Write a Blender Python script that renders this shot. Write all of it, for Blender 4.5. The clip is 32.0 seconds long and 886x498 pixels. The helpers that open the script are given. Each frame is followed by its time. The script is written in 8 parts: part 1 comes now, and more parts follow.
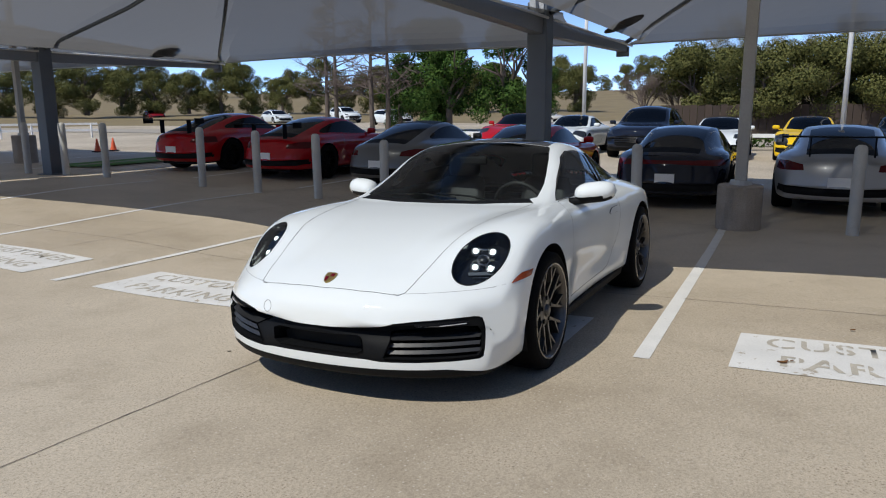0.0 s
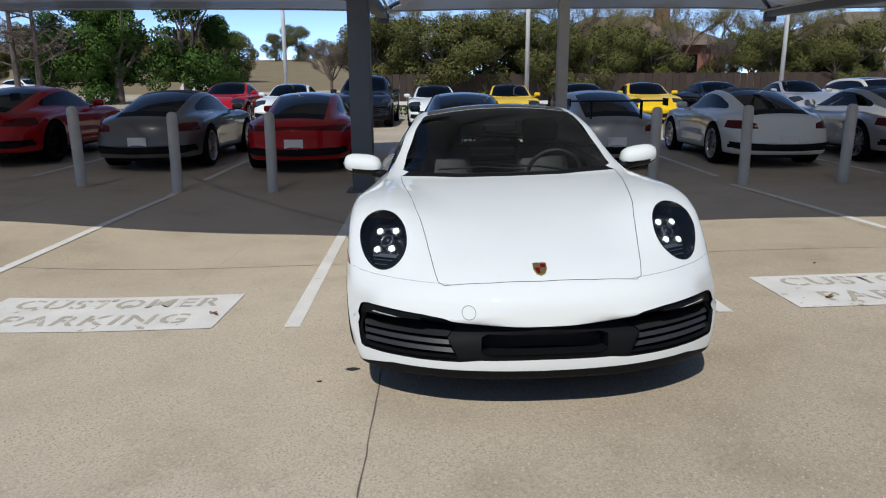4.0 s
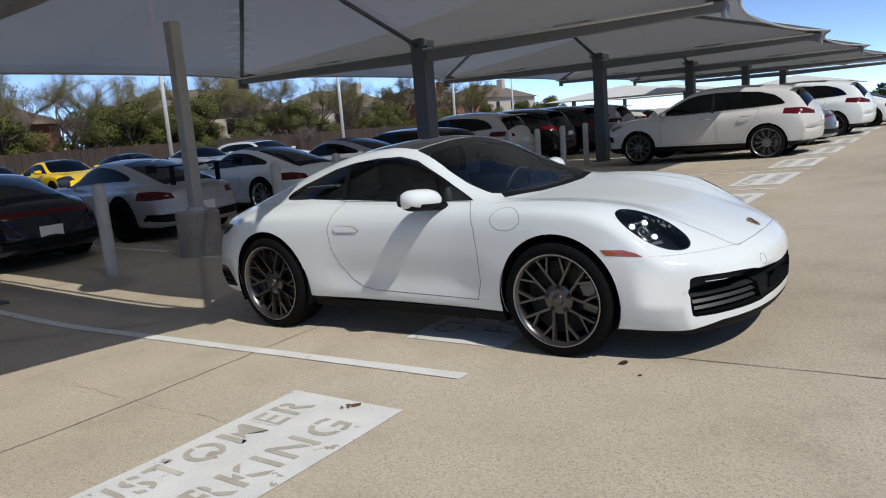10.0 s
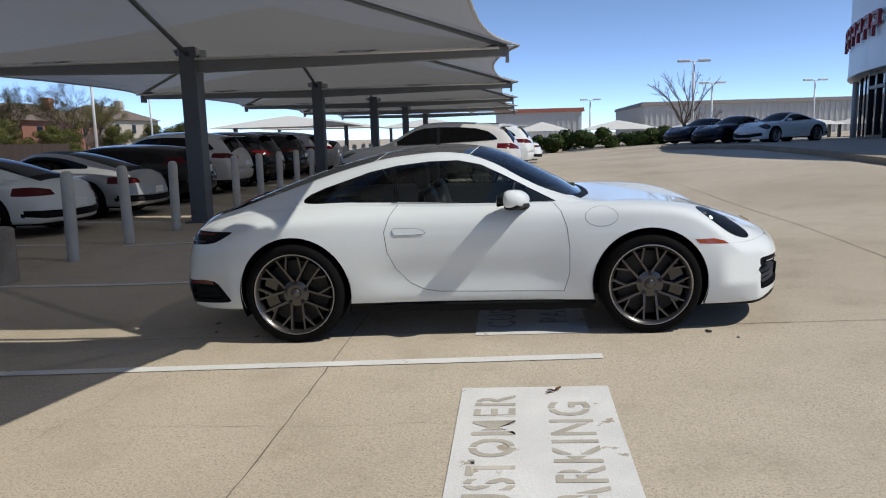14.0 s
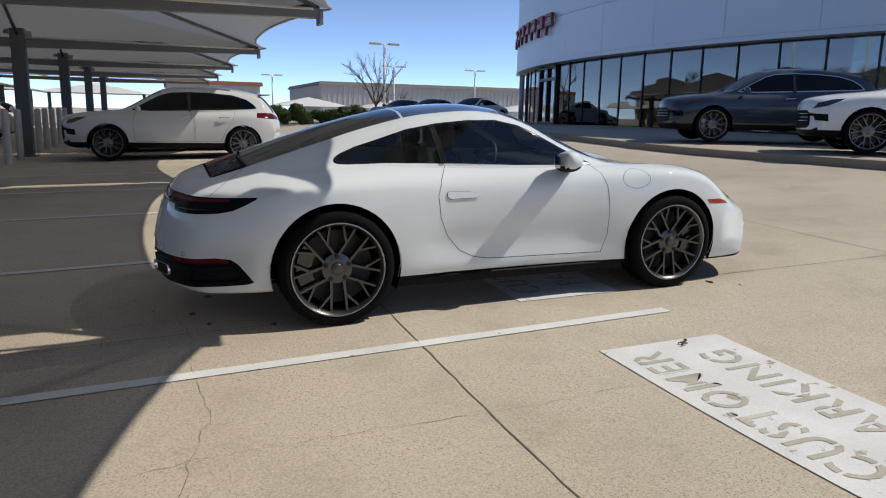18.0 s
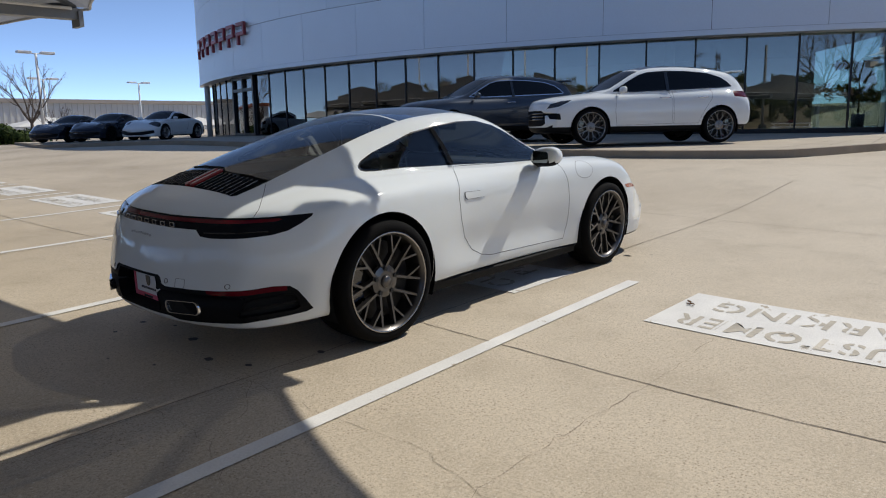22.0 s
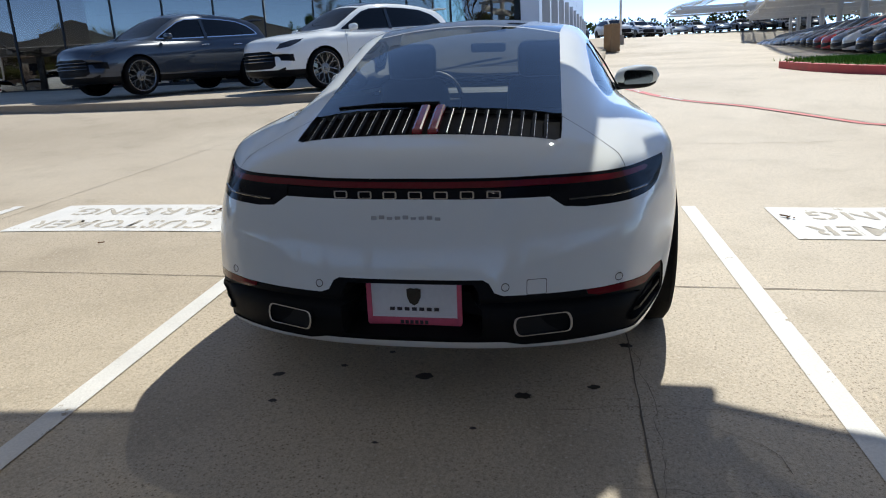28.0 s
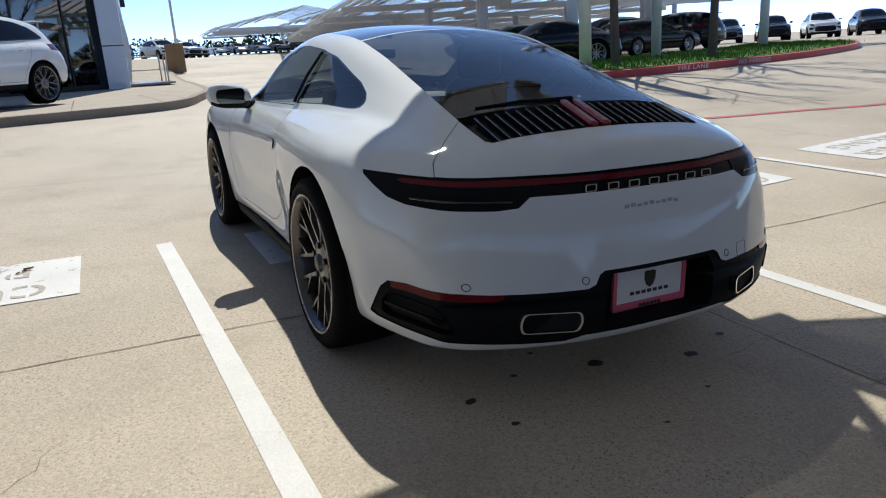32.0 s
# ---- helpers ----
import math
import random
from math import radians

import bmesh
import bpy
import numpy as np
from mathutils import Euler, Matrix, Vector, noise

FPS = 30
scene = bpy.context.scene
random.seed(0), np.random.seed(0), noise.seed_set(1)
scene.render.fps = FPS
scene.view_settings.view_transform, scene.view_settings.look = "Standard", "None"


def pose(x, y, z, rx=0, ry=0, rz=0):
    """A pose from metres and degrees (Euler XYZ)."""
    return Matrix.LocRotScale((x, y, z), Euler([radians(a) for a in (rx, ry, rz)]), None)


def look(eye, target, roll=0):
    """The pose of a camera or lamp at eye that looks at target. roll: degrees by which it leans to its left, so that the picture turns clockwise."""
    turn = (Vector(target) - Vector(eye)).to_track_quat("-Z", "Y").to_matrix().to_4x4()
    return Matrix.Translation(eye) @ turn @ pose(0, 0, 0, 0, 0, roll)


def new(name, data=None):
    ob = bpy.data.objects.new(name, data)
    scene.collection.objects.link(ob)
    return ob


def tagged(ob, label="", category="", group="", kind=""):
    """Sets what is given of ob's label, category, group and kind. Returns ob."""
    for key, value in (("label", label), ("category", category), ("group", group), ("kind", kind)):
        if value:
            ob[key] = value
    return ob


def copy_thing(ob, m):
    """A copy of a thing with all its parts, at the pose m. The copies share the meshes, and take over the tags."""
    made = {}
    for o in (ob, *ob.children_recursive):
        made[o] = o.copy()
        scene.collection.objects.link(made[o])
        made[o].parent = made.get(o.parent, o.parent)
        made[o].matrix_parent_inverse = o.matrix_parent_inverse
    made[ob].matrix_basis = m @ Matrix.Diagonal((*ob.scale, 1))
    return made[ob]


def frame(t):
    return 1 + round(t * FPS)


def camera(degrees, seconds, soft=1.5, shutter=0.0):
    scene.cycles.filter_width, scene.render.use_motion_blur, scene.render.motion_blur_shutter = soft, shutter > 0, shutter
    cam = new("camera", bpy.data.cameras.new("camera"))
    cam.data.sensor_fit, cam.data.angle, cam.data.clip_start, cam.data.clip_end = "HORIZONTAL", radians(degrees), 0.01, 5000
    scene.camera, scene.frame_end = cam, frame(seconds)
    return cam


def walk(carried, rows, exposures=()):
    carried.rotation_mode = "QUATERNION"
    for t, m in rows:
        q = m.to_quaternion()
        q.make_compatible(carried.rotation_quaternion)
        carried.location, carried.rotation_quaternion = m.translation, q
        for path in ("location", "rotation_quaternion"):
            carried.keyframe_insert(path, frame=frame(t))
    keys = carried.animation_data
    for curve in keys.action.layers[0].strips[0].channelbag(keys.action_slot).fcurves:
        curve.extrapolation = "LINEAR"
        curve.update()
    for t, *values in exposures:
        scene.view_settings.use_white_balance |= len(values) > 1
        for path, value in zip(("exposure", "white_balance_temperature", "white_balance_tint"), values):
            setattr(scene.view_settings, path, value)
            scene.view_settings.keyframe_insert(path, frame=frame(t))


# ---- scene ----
cam = camera(63.6, 32.0, soft=1.1)
PATH = [
    (0.0, (5.008, 2.119, 1.536), (3.256, 1.236, 1.150), -0.44),
    (0.5, (5.038, 1.827, 1.532), (3.240, 1.048, 1.139), -0.51),
    (1.0, (5.072, 1.523, 1.530), (3.229, 0.855, 1.134), -0.07),
    (1.5, (5.115, 1.210, 1.530), (3.232, 0.668, 1.135), -0.32),
    (2.0, (5.114, 0.886, 1.513), (3.204, 0.450, 1.108), -0.70),
    (2.5, (5.123, 0.578, 1.521), (3.198, 0.235, 1.100), -1.20),
    (4.5, (4.960, -0.797, 1.471), (3.023, -0.627, 1.005), -0.28),
    (5.0, (4.740, -1.090, 1.418), (2.818, -0.766, 0.967), -0.85),
    (5.5, (4.647, -1.444, 1.429), (2.766, -0.934, 0.984), -2.10),
    (6.0, (4.483, -1.732, 1.413), (2.653, -1.065, 0.960), -3.88),
    (6.5, (4.355, -2.107, 1.416), (2.595, -1.267, 0.972), -2.97),
    (7.0, (4.215, -2.487, 1.366), (2.545, -1.468, 0.953), -2.58),
    (7.5, (4.032, -2.889, 1.324), (2.443, -1.742, 0.916), -4.02),
    (8.0, (3.828, -3.289, 1.317), (2.327, -2.030, 0.915), -4.78),
    (8.5, (3.660, -3.655, 1.334), (2.254, -2.288, 0.939), -5.15),
    (9.0, (3.503, -3.953, 1.369), (2.150, -2.525, 1.012), -4.65),
    (9.5, (3.337, -4.201, 1.424), (2.033, -2.724, 1.082), -4.75),
    (10.0, (3.087, -4.460, 1.389), (1.909, -2.881, 1.048), -4.54),
    (10.5, (2.813, -4.758, 1.345), (1.774, -3.075, 1.042), -3.66),
    (11.0, (2.568, -5.031, 1.356), (1.610, -3.301, 1.062), -4.38),
    (11.5, (2.268, -5.225, 1.348), (1.418, -3.439, 1.055), -4.40),
    (12.0, (1.933, -5.431, 1.377), (1.191, -3.600, 1.064), -3.83),
    (12.5, (1.567, -5.571, 1.397), (0.981, -3.685, 1.083), -3.09),
    (13.0, (1.151, -5.663, 1.376), (0.706, -3.735, 1.082), -3.16),
    (13.5, (0.750, -5.708, 1.394), (0.430, -3.755, 1.104), -2.63),
    (14.0, (0.333, -5.712, 1.359), (0.124, -3.746, 1.050), -1.40),
    (14.5, (-0.050, -5.697, 1.364), (-0.144, -3.723, 1.059), 0.13),
    (16.5, (-1.398, -5.457, 1.273), (-1.032, -3.522, 0.923), 1.47),
    (17.0, (-1.712, -5.335, 1.267), (-1.221, -3.431, 0.902), 2.05),
    (18.0, (-2.161, -5.075, 1.222), (-1.455, -3.240, 0.853), 1.23),
    (18.5, (-2.440, -4.960, 1.229), (-1.614, -3.170, 0.888), -0.01),
    (19.0, (-2.717, -4.837, 1.195), (-1.819, -3.079, 0.880), -0.90),
    (19.5, (-2.974, -4.667, 1.202), (-1.970, -2.967, 0.879), -0.63),
    (20.0, (-3.269, -4.582, 1.223), (-2.150, -2.962, 0.875), -0.99),
    (20.5, (-3.444, -4.400, 1.177), (-2.242, -2.839, 0.834), -0.21),
    (21.0, (-3.640, -4.240, 1.194), (-2.371, -2.724, 0.893), -1.21),
    (21.5, (-3.764, -3.973, 1.131), (-2.399, -2.543, 0.824), -0.36),
    (22.0, (-3.951, -3.847, 1.159), (-2.501, -2.511, 0.821), -1.01),
    (22.5, (-4.071, -3.631, 1.139), (-2.578, -2.347, 0.790), -1.09),
    (23.0, (-4.177, -3.424, 1.150), (-2.628, -2.202, 0.827), -0.99),
    (23.5, (-4.311, -3.195, 1.148), (-2.703, -2.044, 0.853), -1.80),
    (24.0, (-4.400, -2.951, 1.130), (-2.733, -1.893, 0.810), -2.03),
    (24.5, (-4.402, -2.646, 1.132), (-2.711, -1.645, 0.759), -1.61),
    (25.0, (-4.460, -2.398, 1.108), (-2.754, -1.435, 0.707), -1.36),
    (25.5, (-4.492, -2.085, 1.132), (-2.746, -1.217, 0.687), -1.68),
    (26.0, (-4.468, -1.732, 1.094), (-2.694, -0.919, 0.657), -1.36),
    (26.5, (-4.452, -1.407, 1.058), (-2.649, -0.665, 0.607), -1.25),
    (28.5, (-4.386, -0.237, 1.096), (-2.460, -0.061, 0.587), -3.21),
    (29.0, (-4.360, 0.039, 1.059), (-2.423, 0.045, 0.562), -2.68),
    (29.5, (-4.248, 0.344, 1.103), (-2.313, 0.207, 0.621), -2.62),
    (30.0, (-4.210, 0.662, 1.107), (-2.286, 0.378, 0.640), -2.74),
    (30.5, (-4.185, 0.910, 1.104), (-2.283, 0.503, 0.635), -2.65),
    (31.0, (-4.083, 1.149, 1.098), (-2.217, 0.607, 0.624), -3.25),
    (31.5, (-4.042, 1.358, 1.125), (-2.230, 0.662, 0.642), -2.96),
    (32.0, (-4.025, 1.621, 1.132), (-2.276, 0.802, 0.608), -3.76),
]
walk(cam, [(t, look(e, g, r)) for t, e, g, r in PATH], exposures=[(0, 0.47, 6800, 7), (4, 0.41, 6800, 7), (8, 0.40, 6800, 7), (13.0, 0.44, 6900, 7), (17.0, 0.45, 7000, 8), (22.0, 0.47, 7050, 8), (24.0, 0.53, 7050, 8), (26.0, 0.74, 6900, 7), (29.0, 0.92, 6800, 5), (32.0, 0.73, 6800, 6)])
# ---------- light ----------
SUN = Vector((0.80, -0.22, 1.0)).normalized()
world = bpy.data.worlds.new("sky")
scene.world = world
world.use_nodes = True
wn = world.node_tree
sky = wn.nodes.new("ShaderNodeTexSky")
sky.sky_type, sky.sun_disc = "NISHITA", False
sky.sun_elevation, sky.sun_rotation = math.asin(SUN.z), math.atan2(SUN.x, SUN.y)
sky.altitude = 5000
sky.air_density, sky.dust_density, sky.ozone_density = 0.5, 0.0, 2.2
bg = wn.nodes["Background"]
bg.inputs["Strength"].default_value = 0.19
wn.links.new(sky.outputs[0], bg.inputs["Color"])
lamp = bpy.data.lights.new("sun", "SUN")
lamp.energy, lamp.angle, lamp.color = 2.65, radians(0.55), (1.0, 0.98, 0.95)
sun = new("sun", lamp)
sun.matrix_world = look(SUN * 60, (0, 0, 0))


# ---------- materials ----------
def nodes_of(name):
    m = bpy.data.materials.new(name)
    m.use_nodes = True
    return m, m.node_tree, m.node_tree.nodes["Principled BSDF"]


def mat(name, col, rough=0.5, metal=0.0, var=0.12, scale=6.0, fine=60.0, bump=0.0, coat=0.0, vary=0.0, rvar=0.1):
    """A surface with blotches and grain at two sizes, and fine relief."""
    m, t, b = nodes_of(name)
    N, L = t.nodes, t.links
    tc = N.new("ShaderNodeTexCoord")
    n1, n2 = N.new("ShaderNodeTexNoise"), N.new("ShaderNodeTexNoise")
    n1.inputs["Scale"].default_value, n1.inputs["Detail"].default_value = scale, 5
    n2.inputs["Scale"].default_value, n2.inputs["Detail"].default_value = fine, 3
    for n in (n1, n2):
        L.new(tc.outputs["Object"], n.inputs["Vector"])
    add = N.new("ShaderNodeMath")
    L.new(n1.outputs[0], add.inputs[0])
    L.new(n2.outputs[0], add.inputs[1])
    mr = N.new("ShaderNodeMapRange")
    mr.inputs["From Min"].default_value, mr.inputs["From Max"].default_value = 0.65, 1.35
    mr.inputs["To Min"].default_value, mr.inputs["To Max"].default_value = 1 - var, 1 + var
    L.new(add.outputs[0], mr.inputs["Value"])
    val = mr.outputs[0]
    if vary:
        info = N.new("ShaderNodeObjectInfo")
        r2 = N.new("ShaderNodeMapRange")
        r2.inputs["To Min"].default_value, r2.inputs["To Max"].default_value = 1 - vary, 1 + vary
        L.new(info.outputs["Random"], r2.inputs["Value"])
        mu = N.new("ShaderNodeMath")
        mu.operation = "MULTIPLY"
        L.new(val, mu.inputs[0])
        L.new(r2.outputs[0], mu.inputs[1])
        val = mu.outputs[0]
    mix = N.new("ShaderNodeVectorMath")
    mix.operation = "SCALE"
    mix.inputs[0].default_value = col
    L.new(val, mix.inputs["Scale"])
    L.new(mix.outputs[0], b.inputs["Base Color"])
    b.inputs["Metallic"].default_value = metal
    rr = N.new("ShaderNodeMapRange")
    rr.inputs["To Min"].default_value, rr.inputs["To Max"].default_value = max(0.0, rough - rvar), min(1, rough + rvar)
    L.new(n1.outputs[0], rr.inputs["Value"])
    L.new(rr.outputs[0], b.inputs["Roughness"])
    if coat:
        b.inputs["Coat Weight"].default_value, b.inputs["Coat Roughness"].default_value = coat, 0.03
    if bump:
        bp = N.new("ShaderNodeBump")
        bp.inputs["Strength"].default_value, bp.inputs["Distance"].default_value = bump, 0.01
        L.new(n2.outputs[0], bp.inputs["Height"])
        L.new(bp.outputs[0], b.inputs["Normal"])
    return m


def paint(name, col, metal=0.0, rough=0.32):
    m = mat(name, col, rough if metal else 0.6, metal, var=0.025, scale=1.5, fine=900, coat=0.9, rvar=0.04)
    m.node_tree.nodes["Principled BSDF"].inputs["Specular IOR Level"].default_value = 0.25 if metal else 0.06
    return m


def glass(name, tint, gloss=1.45):
    """A thin tinted pane: tinted see-through with a mirror reflection that grows at grazing angles."""
    m, t, b = nodes_of(name)
    N, L = t.nodes, t.links
    N.remove(b)
    tr, gl = N.new("ShaderNodeBsdfTransparent"), N.new("ShaderNodeBsdfGlossy")
    mx, fr = N.new("ShaderNodeMixShader"), N.new("ShaderNodeFresnel")
    tr.inputs["Color"].default_value = (*tint, 1)
    gl.inputs["Roughness"].default_value = 0.01
    fr.inputs["IOR"].default_value = gloss
    L.new(fr.outputs[0], mx.inputs[0])
    L.new(tr.outputs[0], mx.inputs[1])
    L.new(gl.outputs[0], mx.inputs[2])
    L.new(mx.outputs[0], N["Material Output"].inputs["Surface"])
    return m


def concrete(name):
    """Worn broom-finished concrete: warm grey-tan, wide stains, pale worn patches, dark aggregate specks."""
    m, t, b = nodes_of(name)
    N, L = t.nodes, t.links
    tc = N.new("ShaderNodeTexCoord")

    def noise_tex(s, d=4, r=0.55):
        n = N.new("ShaderNodeTexNoise")
        n.inputs["Scale"].default_value, n.inputs["Detail"].default_value, n.inputs["Roughness"].default_value = s, d, r
        L.new(tc.outputs["Object"], n.inputs["Vector"])
        return n

    def ramp(src, *stops):
        r = N.new("ShaderNodeValToRGB")
        while len(r.color_ramp.elements) < len(stops):
            r.color_ramp.elements.new(0.5)
        for e, (p, c) in zip(r.color_ramp.elements, stops):
            e.position, e.color = p, (*c, 1)
        L.new(src, r.inputs["Fac"])
        return r

    def mixc(kind, f, a, c):
        x = N.new("ShaderNodeMixRGB")
        x.blend_type = kind
        x.inputs[0].default_value = f
        L.new(a, x.inputs[1])
        L.new(c, x.inputs[2])
        return x.outputs[0]

    wide, mid, fine, grit = noise_tex(0.22, 6), noise_tex(1.7, 8, 0.65), noise_tex(75, 5, 0.7), noise_tex(260, 3)
    base = ramp(wide.outputs[0], (0.34, (0.40, 0.335, 0.253)), (0.52, (0.495, 0.424, 0.331)), (0.70, (0.55, 0.478, 0.381)))
    c = mixc("MULTIPLY", 0.55, base.outputs[0], ramp(mid.outputs[0], (0.30, (0.70, 0.68, 0.64)), (0.5, (0.99, 0.99, 0.98)), (0.75, (1.10, 1.09, 1.08))).outputs[0])
    c = mixc("MULTIPLY", 0.75, c, ramp(fine.outputs[0], (0.28, (0.55, 0.53, 0.50)), (0.5, (1, 1, 1)), (0.75, (1.28, 1.27, 1.25))).outputs[0])
    c = mixc("MULTIPLY", 0.7, c, ramp(grit.outputs[0], (0.30, (0.58, 0.56, 0.53)), (0.48, (1, 1, 1)), (0.72, (1.25, 1.24, 1.22))).outputs[0])
    vor = N.new("ShaderNodeTexVoronoi")
    vor.inputs["Scale"].default_value = 60
    L.new(tc.outputs["Object"], vor.inputs["Vector"])
    spk = ramp(vor.outputs["Distance"], (0.13, (0.40, 0.36, 0.31)), (0.30, (1, 1, 1)))
    worn = ramp(mid.outputs[0], (0.42, (0.12, 0.12, 0.12)), (0.60, (0.95, 0.95, 0.95)))
    x = N.new("ShaderNodeMixRGB")
    x.blend_type = "MULTIPLY"
    L.new(worn.outputs[0], x.inputs[0])
    L.new(c, x.inputs[1])
    L.new(spk.outputs[0], x.inputs[2])
    vor2 = N.new("ShaderNodeTexVoronoi")
    vor2.inputs["Scale"].default_value = 34
    L.new(tc.outputs["Object"], vor2.inputs["Vector"])
    pale = ramp(vor2.outputs["Distance"], (0.10, (1, 1, 1)), (0.20, (0, 0, 0)))
    bare = ramp(mid.outputs[0], (0.42, (0.8, 0.8, 0.8)), (0.62, (0.15, 0.15, 0.15)))
    where = N.new("ShaderNodeMath")
    where.operation = "MULTIPLY"
    L.new(pale.outputs[0], where.inputs[0])
    L.new(bare.outputs[0], where.inputs[1])
    y = N.new("ShaderNodeMixRGB")
    L.new(where.outputs[0], y.inputs[0])
    L.new(x.outputs[0], y.inputs[1])
    y.inputs[2].default_value = (0.62, 0.57, 0.48, 1)
    L.new(y.outputs[0], b.inputs["Base Color"])
    b.inputs["Roughness"].default_value = 0.70
    bp = N.new("ShaderNodeBump")
    bp.inputs["Strength"].default_value, bp.inputs["Distance"].default_value = 0.35, 0.004
    L.new(fine.outputs[0], bp.inputs["Height"])
    L.new(bp.outputs[0], b.inputs["Normal"])
    return m


def worn_paint(name, col, under):
    """Road paint with tyre dirt, and chips through which the concrete shows."""
    m = mat(name, col, 0.65, var=0.12, scale=4, fine=110, bump=0.25)
    t = m.node_tree
    N, L, b = t.nodes, t.links, t.nodes["Principled BSDF"]
    src = b.inputs["Base Color"].links[0].from_socket
    tc, n, r, x = N.new("ShaderNodeTexCoord"), N.new("ShaderNodeTexNoise"), N.new("ShaderNodeValToRGB"), N.new("ShaderNodeMixRGB")
    n.inputs["Scale"].default_value, n.inputs["Detail"].default_value, n.inputs["Roughness"].default_value = 7.0, 9, 0.72
    r.color_ramp.elements[0].position, r.color_ramp.elements[1].position = 0.615, 0.635
    L.new(tc.outputs["Object"], n.inputs["Vector"])
    L.new(n.outputs[0], r.inputs[0])
    L.new(r.outputs[0], x.inputs[0])
    L.new(src, x.inputs[1])
    x.inputs[2].default_value = (*under, 1)
    L.new(x.outputs[0], b.inputs["Base Color"])
    return m


def leafmat(name, a, c, scale=0.5):
    m, t, b = nodes_of(name)
    N, L = t.nodes, t.links
    g = N.new("ShaderNodeNewGeometry")
    r = N.new("ShaderNodeValToRGB")
    r.color_ramp.elements[0].color, r.color_ramp.elements[1].color = (*a, 1), (*c, 1)
    L.new(g.outputs["Random Per Island"], r.inputs["Fac"])
    L.new(r.outputs[0], b.inputs["Base Color"])
    b.inputs["Roughness"].default_value = 0.75
    b.inputs["Specular IOR Level"].default_value = 0.15
    return m


CONCRETE = concrete("lot_concrete")
WALKC = mat("walk_concrete", (0.42, 0.36, 0.28), 0.85, var=0.16, scale=1.2, fine=60, bump=0.3)
KERB = mat("kerb_concrete", (0.30, 0.25, 0.19), 0.85, var=0.2, scale=2, fine=70, bump=0.3)
MARK = mat("white_painted_metal", (0.70, 0.70, 0.69), 0.6, var=0.08, scale=5, fine=120, bump=0.1)
ROADPAINT = worn_paint("worn_white_road_paint", (0.70, 0.69, 0.665), (0.40, 0.345, 0.27))
STENCIL = mat("worn_grey_lettering", (0.45, 0.41, 0.345), 0.8, var=0.22, scale=8, fine=140)
REDPAINT = mat("red_fire_lane_paint", (0.52, 0.07, 0.07), 0.6, var=0.25, scale=4, fine=90)
JOINT = mat("joint_sealant", (0.15, 0.125, 0.10), 0.9, var=0.3)
CRACKM = mat("crack_dirt", (0.20, 0.165, 0.13), 0.95, var=0.3)
OIL = mat("oil_stain", (0.035, 0.03, 0.026), 0.5, var=0.2, scale=20)
STEEL = mat("grey_painted_steel", (0.10, 0.115, 0.135), 0.5, 0.2, var=0.1, scale=3)
GALV = mat("light_grey_painted_steel", (0.42, 0.43, 0.44), 0.5, 0.1, var=0.1, scale=3)
POLEGREY = mat("warm_grey_painted_steel", (0.36, 0.35, 0.33), 0.55, 0.1, var=0.1, scale=3)
# the beams' steel, lightened over STEEL to stand for sun through the slit
BEAMSUN = mat("sun_lightened_steel", (0.19, 0.20, 0.215), 0.5, 0.2, var=0.1, scale=3)
# edge cable grey raised to near white, with the sunlight in its colour
RAILSUN = mat("sun_whitened_cable", (0.62, 0.62, 0.61), 0.5, 0.2, var=0.08)
FABRIC = None
BOLLARD = mat("grey_bollard_paint", (0.46, 0.455, 0.44), 0.6, var=0.12, scale=5)
PIER = mat("pedestal_concrete", (0.31, 0.27, 0.235), 0.9, var=0.25, scale=4, fine=70, bump=0.5)
PANEL = mat("grey_metal_panel", (0.60, 0.64, 0.70), 0.42, 0.25, var=0.03, scale=0.6, fine=20)
DARKFRAME = mat("dark_aluminium", (0.02, 0.022, 0.025), 0.4, 0.5, var=0.1)
WHITE = paint("white_car_paint", (0.72, 0.755, 0.76))
BLACKGLOSS = mat("black_gloss", (0.006, 0.006, 0.007), 0.12, var=0.1, coat=1.0, rvar=0.03)
BLACKTRIM = mat("black_plastic_trim", (0.007, 0.0075, 0.0085), 0.55, var=0.15, scale=30, fine=300, bump=0.1)
RUBBER = mat("tyre_rubber", (0.005, 0.005, 0.0053), 0.85, var=0.2, scale=12, fine=200, bump=0.2)
RIM = mat("dark_titanium_wheel", (0.085, 0.08, 0.078), 0.33, 0.8, var=0.06, scale=8, coat=0.5)
RIMEDGE = mat("polished_wheel_edge", (0.30, 0.293, 0.285), 0.25, 0.95, var=0.04)
SILVERRIM = mat("silver_wheel", (0.5, 0.5, 0.51), 0.28, 0.85, var=0.05)
GREYRIM = mat("grey_wheel", (0.19, 0.19, 0.19), 0.3, 0.85, var=0.06)
CHROME = mat("chrome", (0.75, 0.75, 0.76), 0.12, 1.0, var=0.03, rvar=0.04)
DISC = mat("brake_disc_steel", (0.035, 0.034, 0.033), 0.5, 0.8, var=0.2, scale=20)
GLASS = glass("tinted_car_glass", (0.30, 0.35, 0.355), 1.45)
REARGLASS = glass("coated_rear_glass", (0.95, 0.98, 0.98), 2.1)
SIDEGLASS = glass("green_side_glass", (0.66, 0.75, 0.74), 1.8)
FRONTGLASS = glass("clear_windscreen_glass", (0.80, 0.87, 0.87), 1.5)
DARKGLASS = glass("dark_car_glass", (0.03, 0.035, 0.04), 1.5)
LENS = glass("clear_lens", (0.85, 0.88, 0.9))
SHOPGLASS = glass("showroom_glass", (0.42, 0.51, 0.48), 2.5)
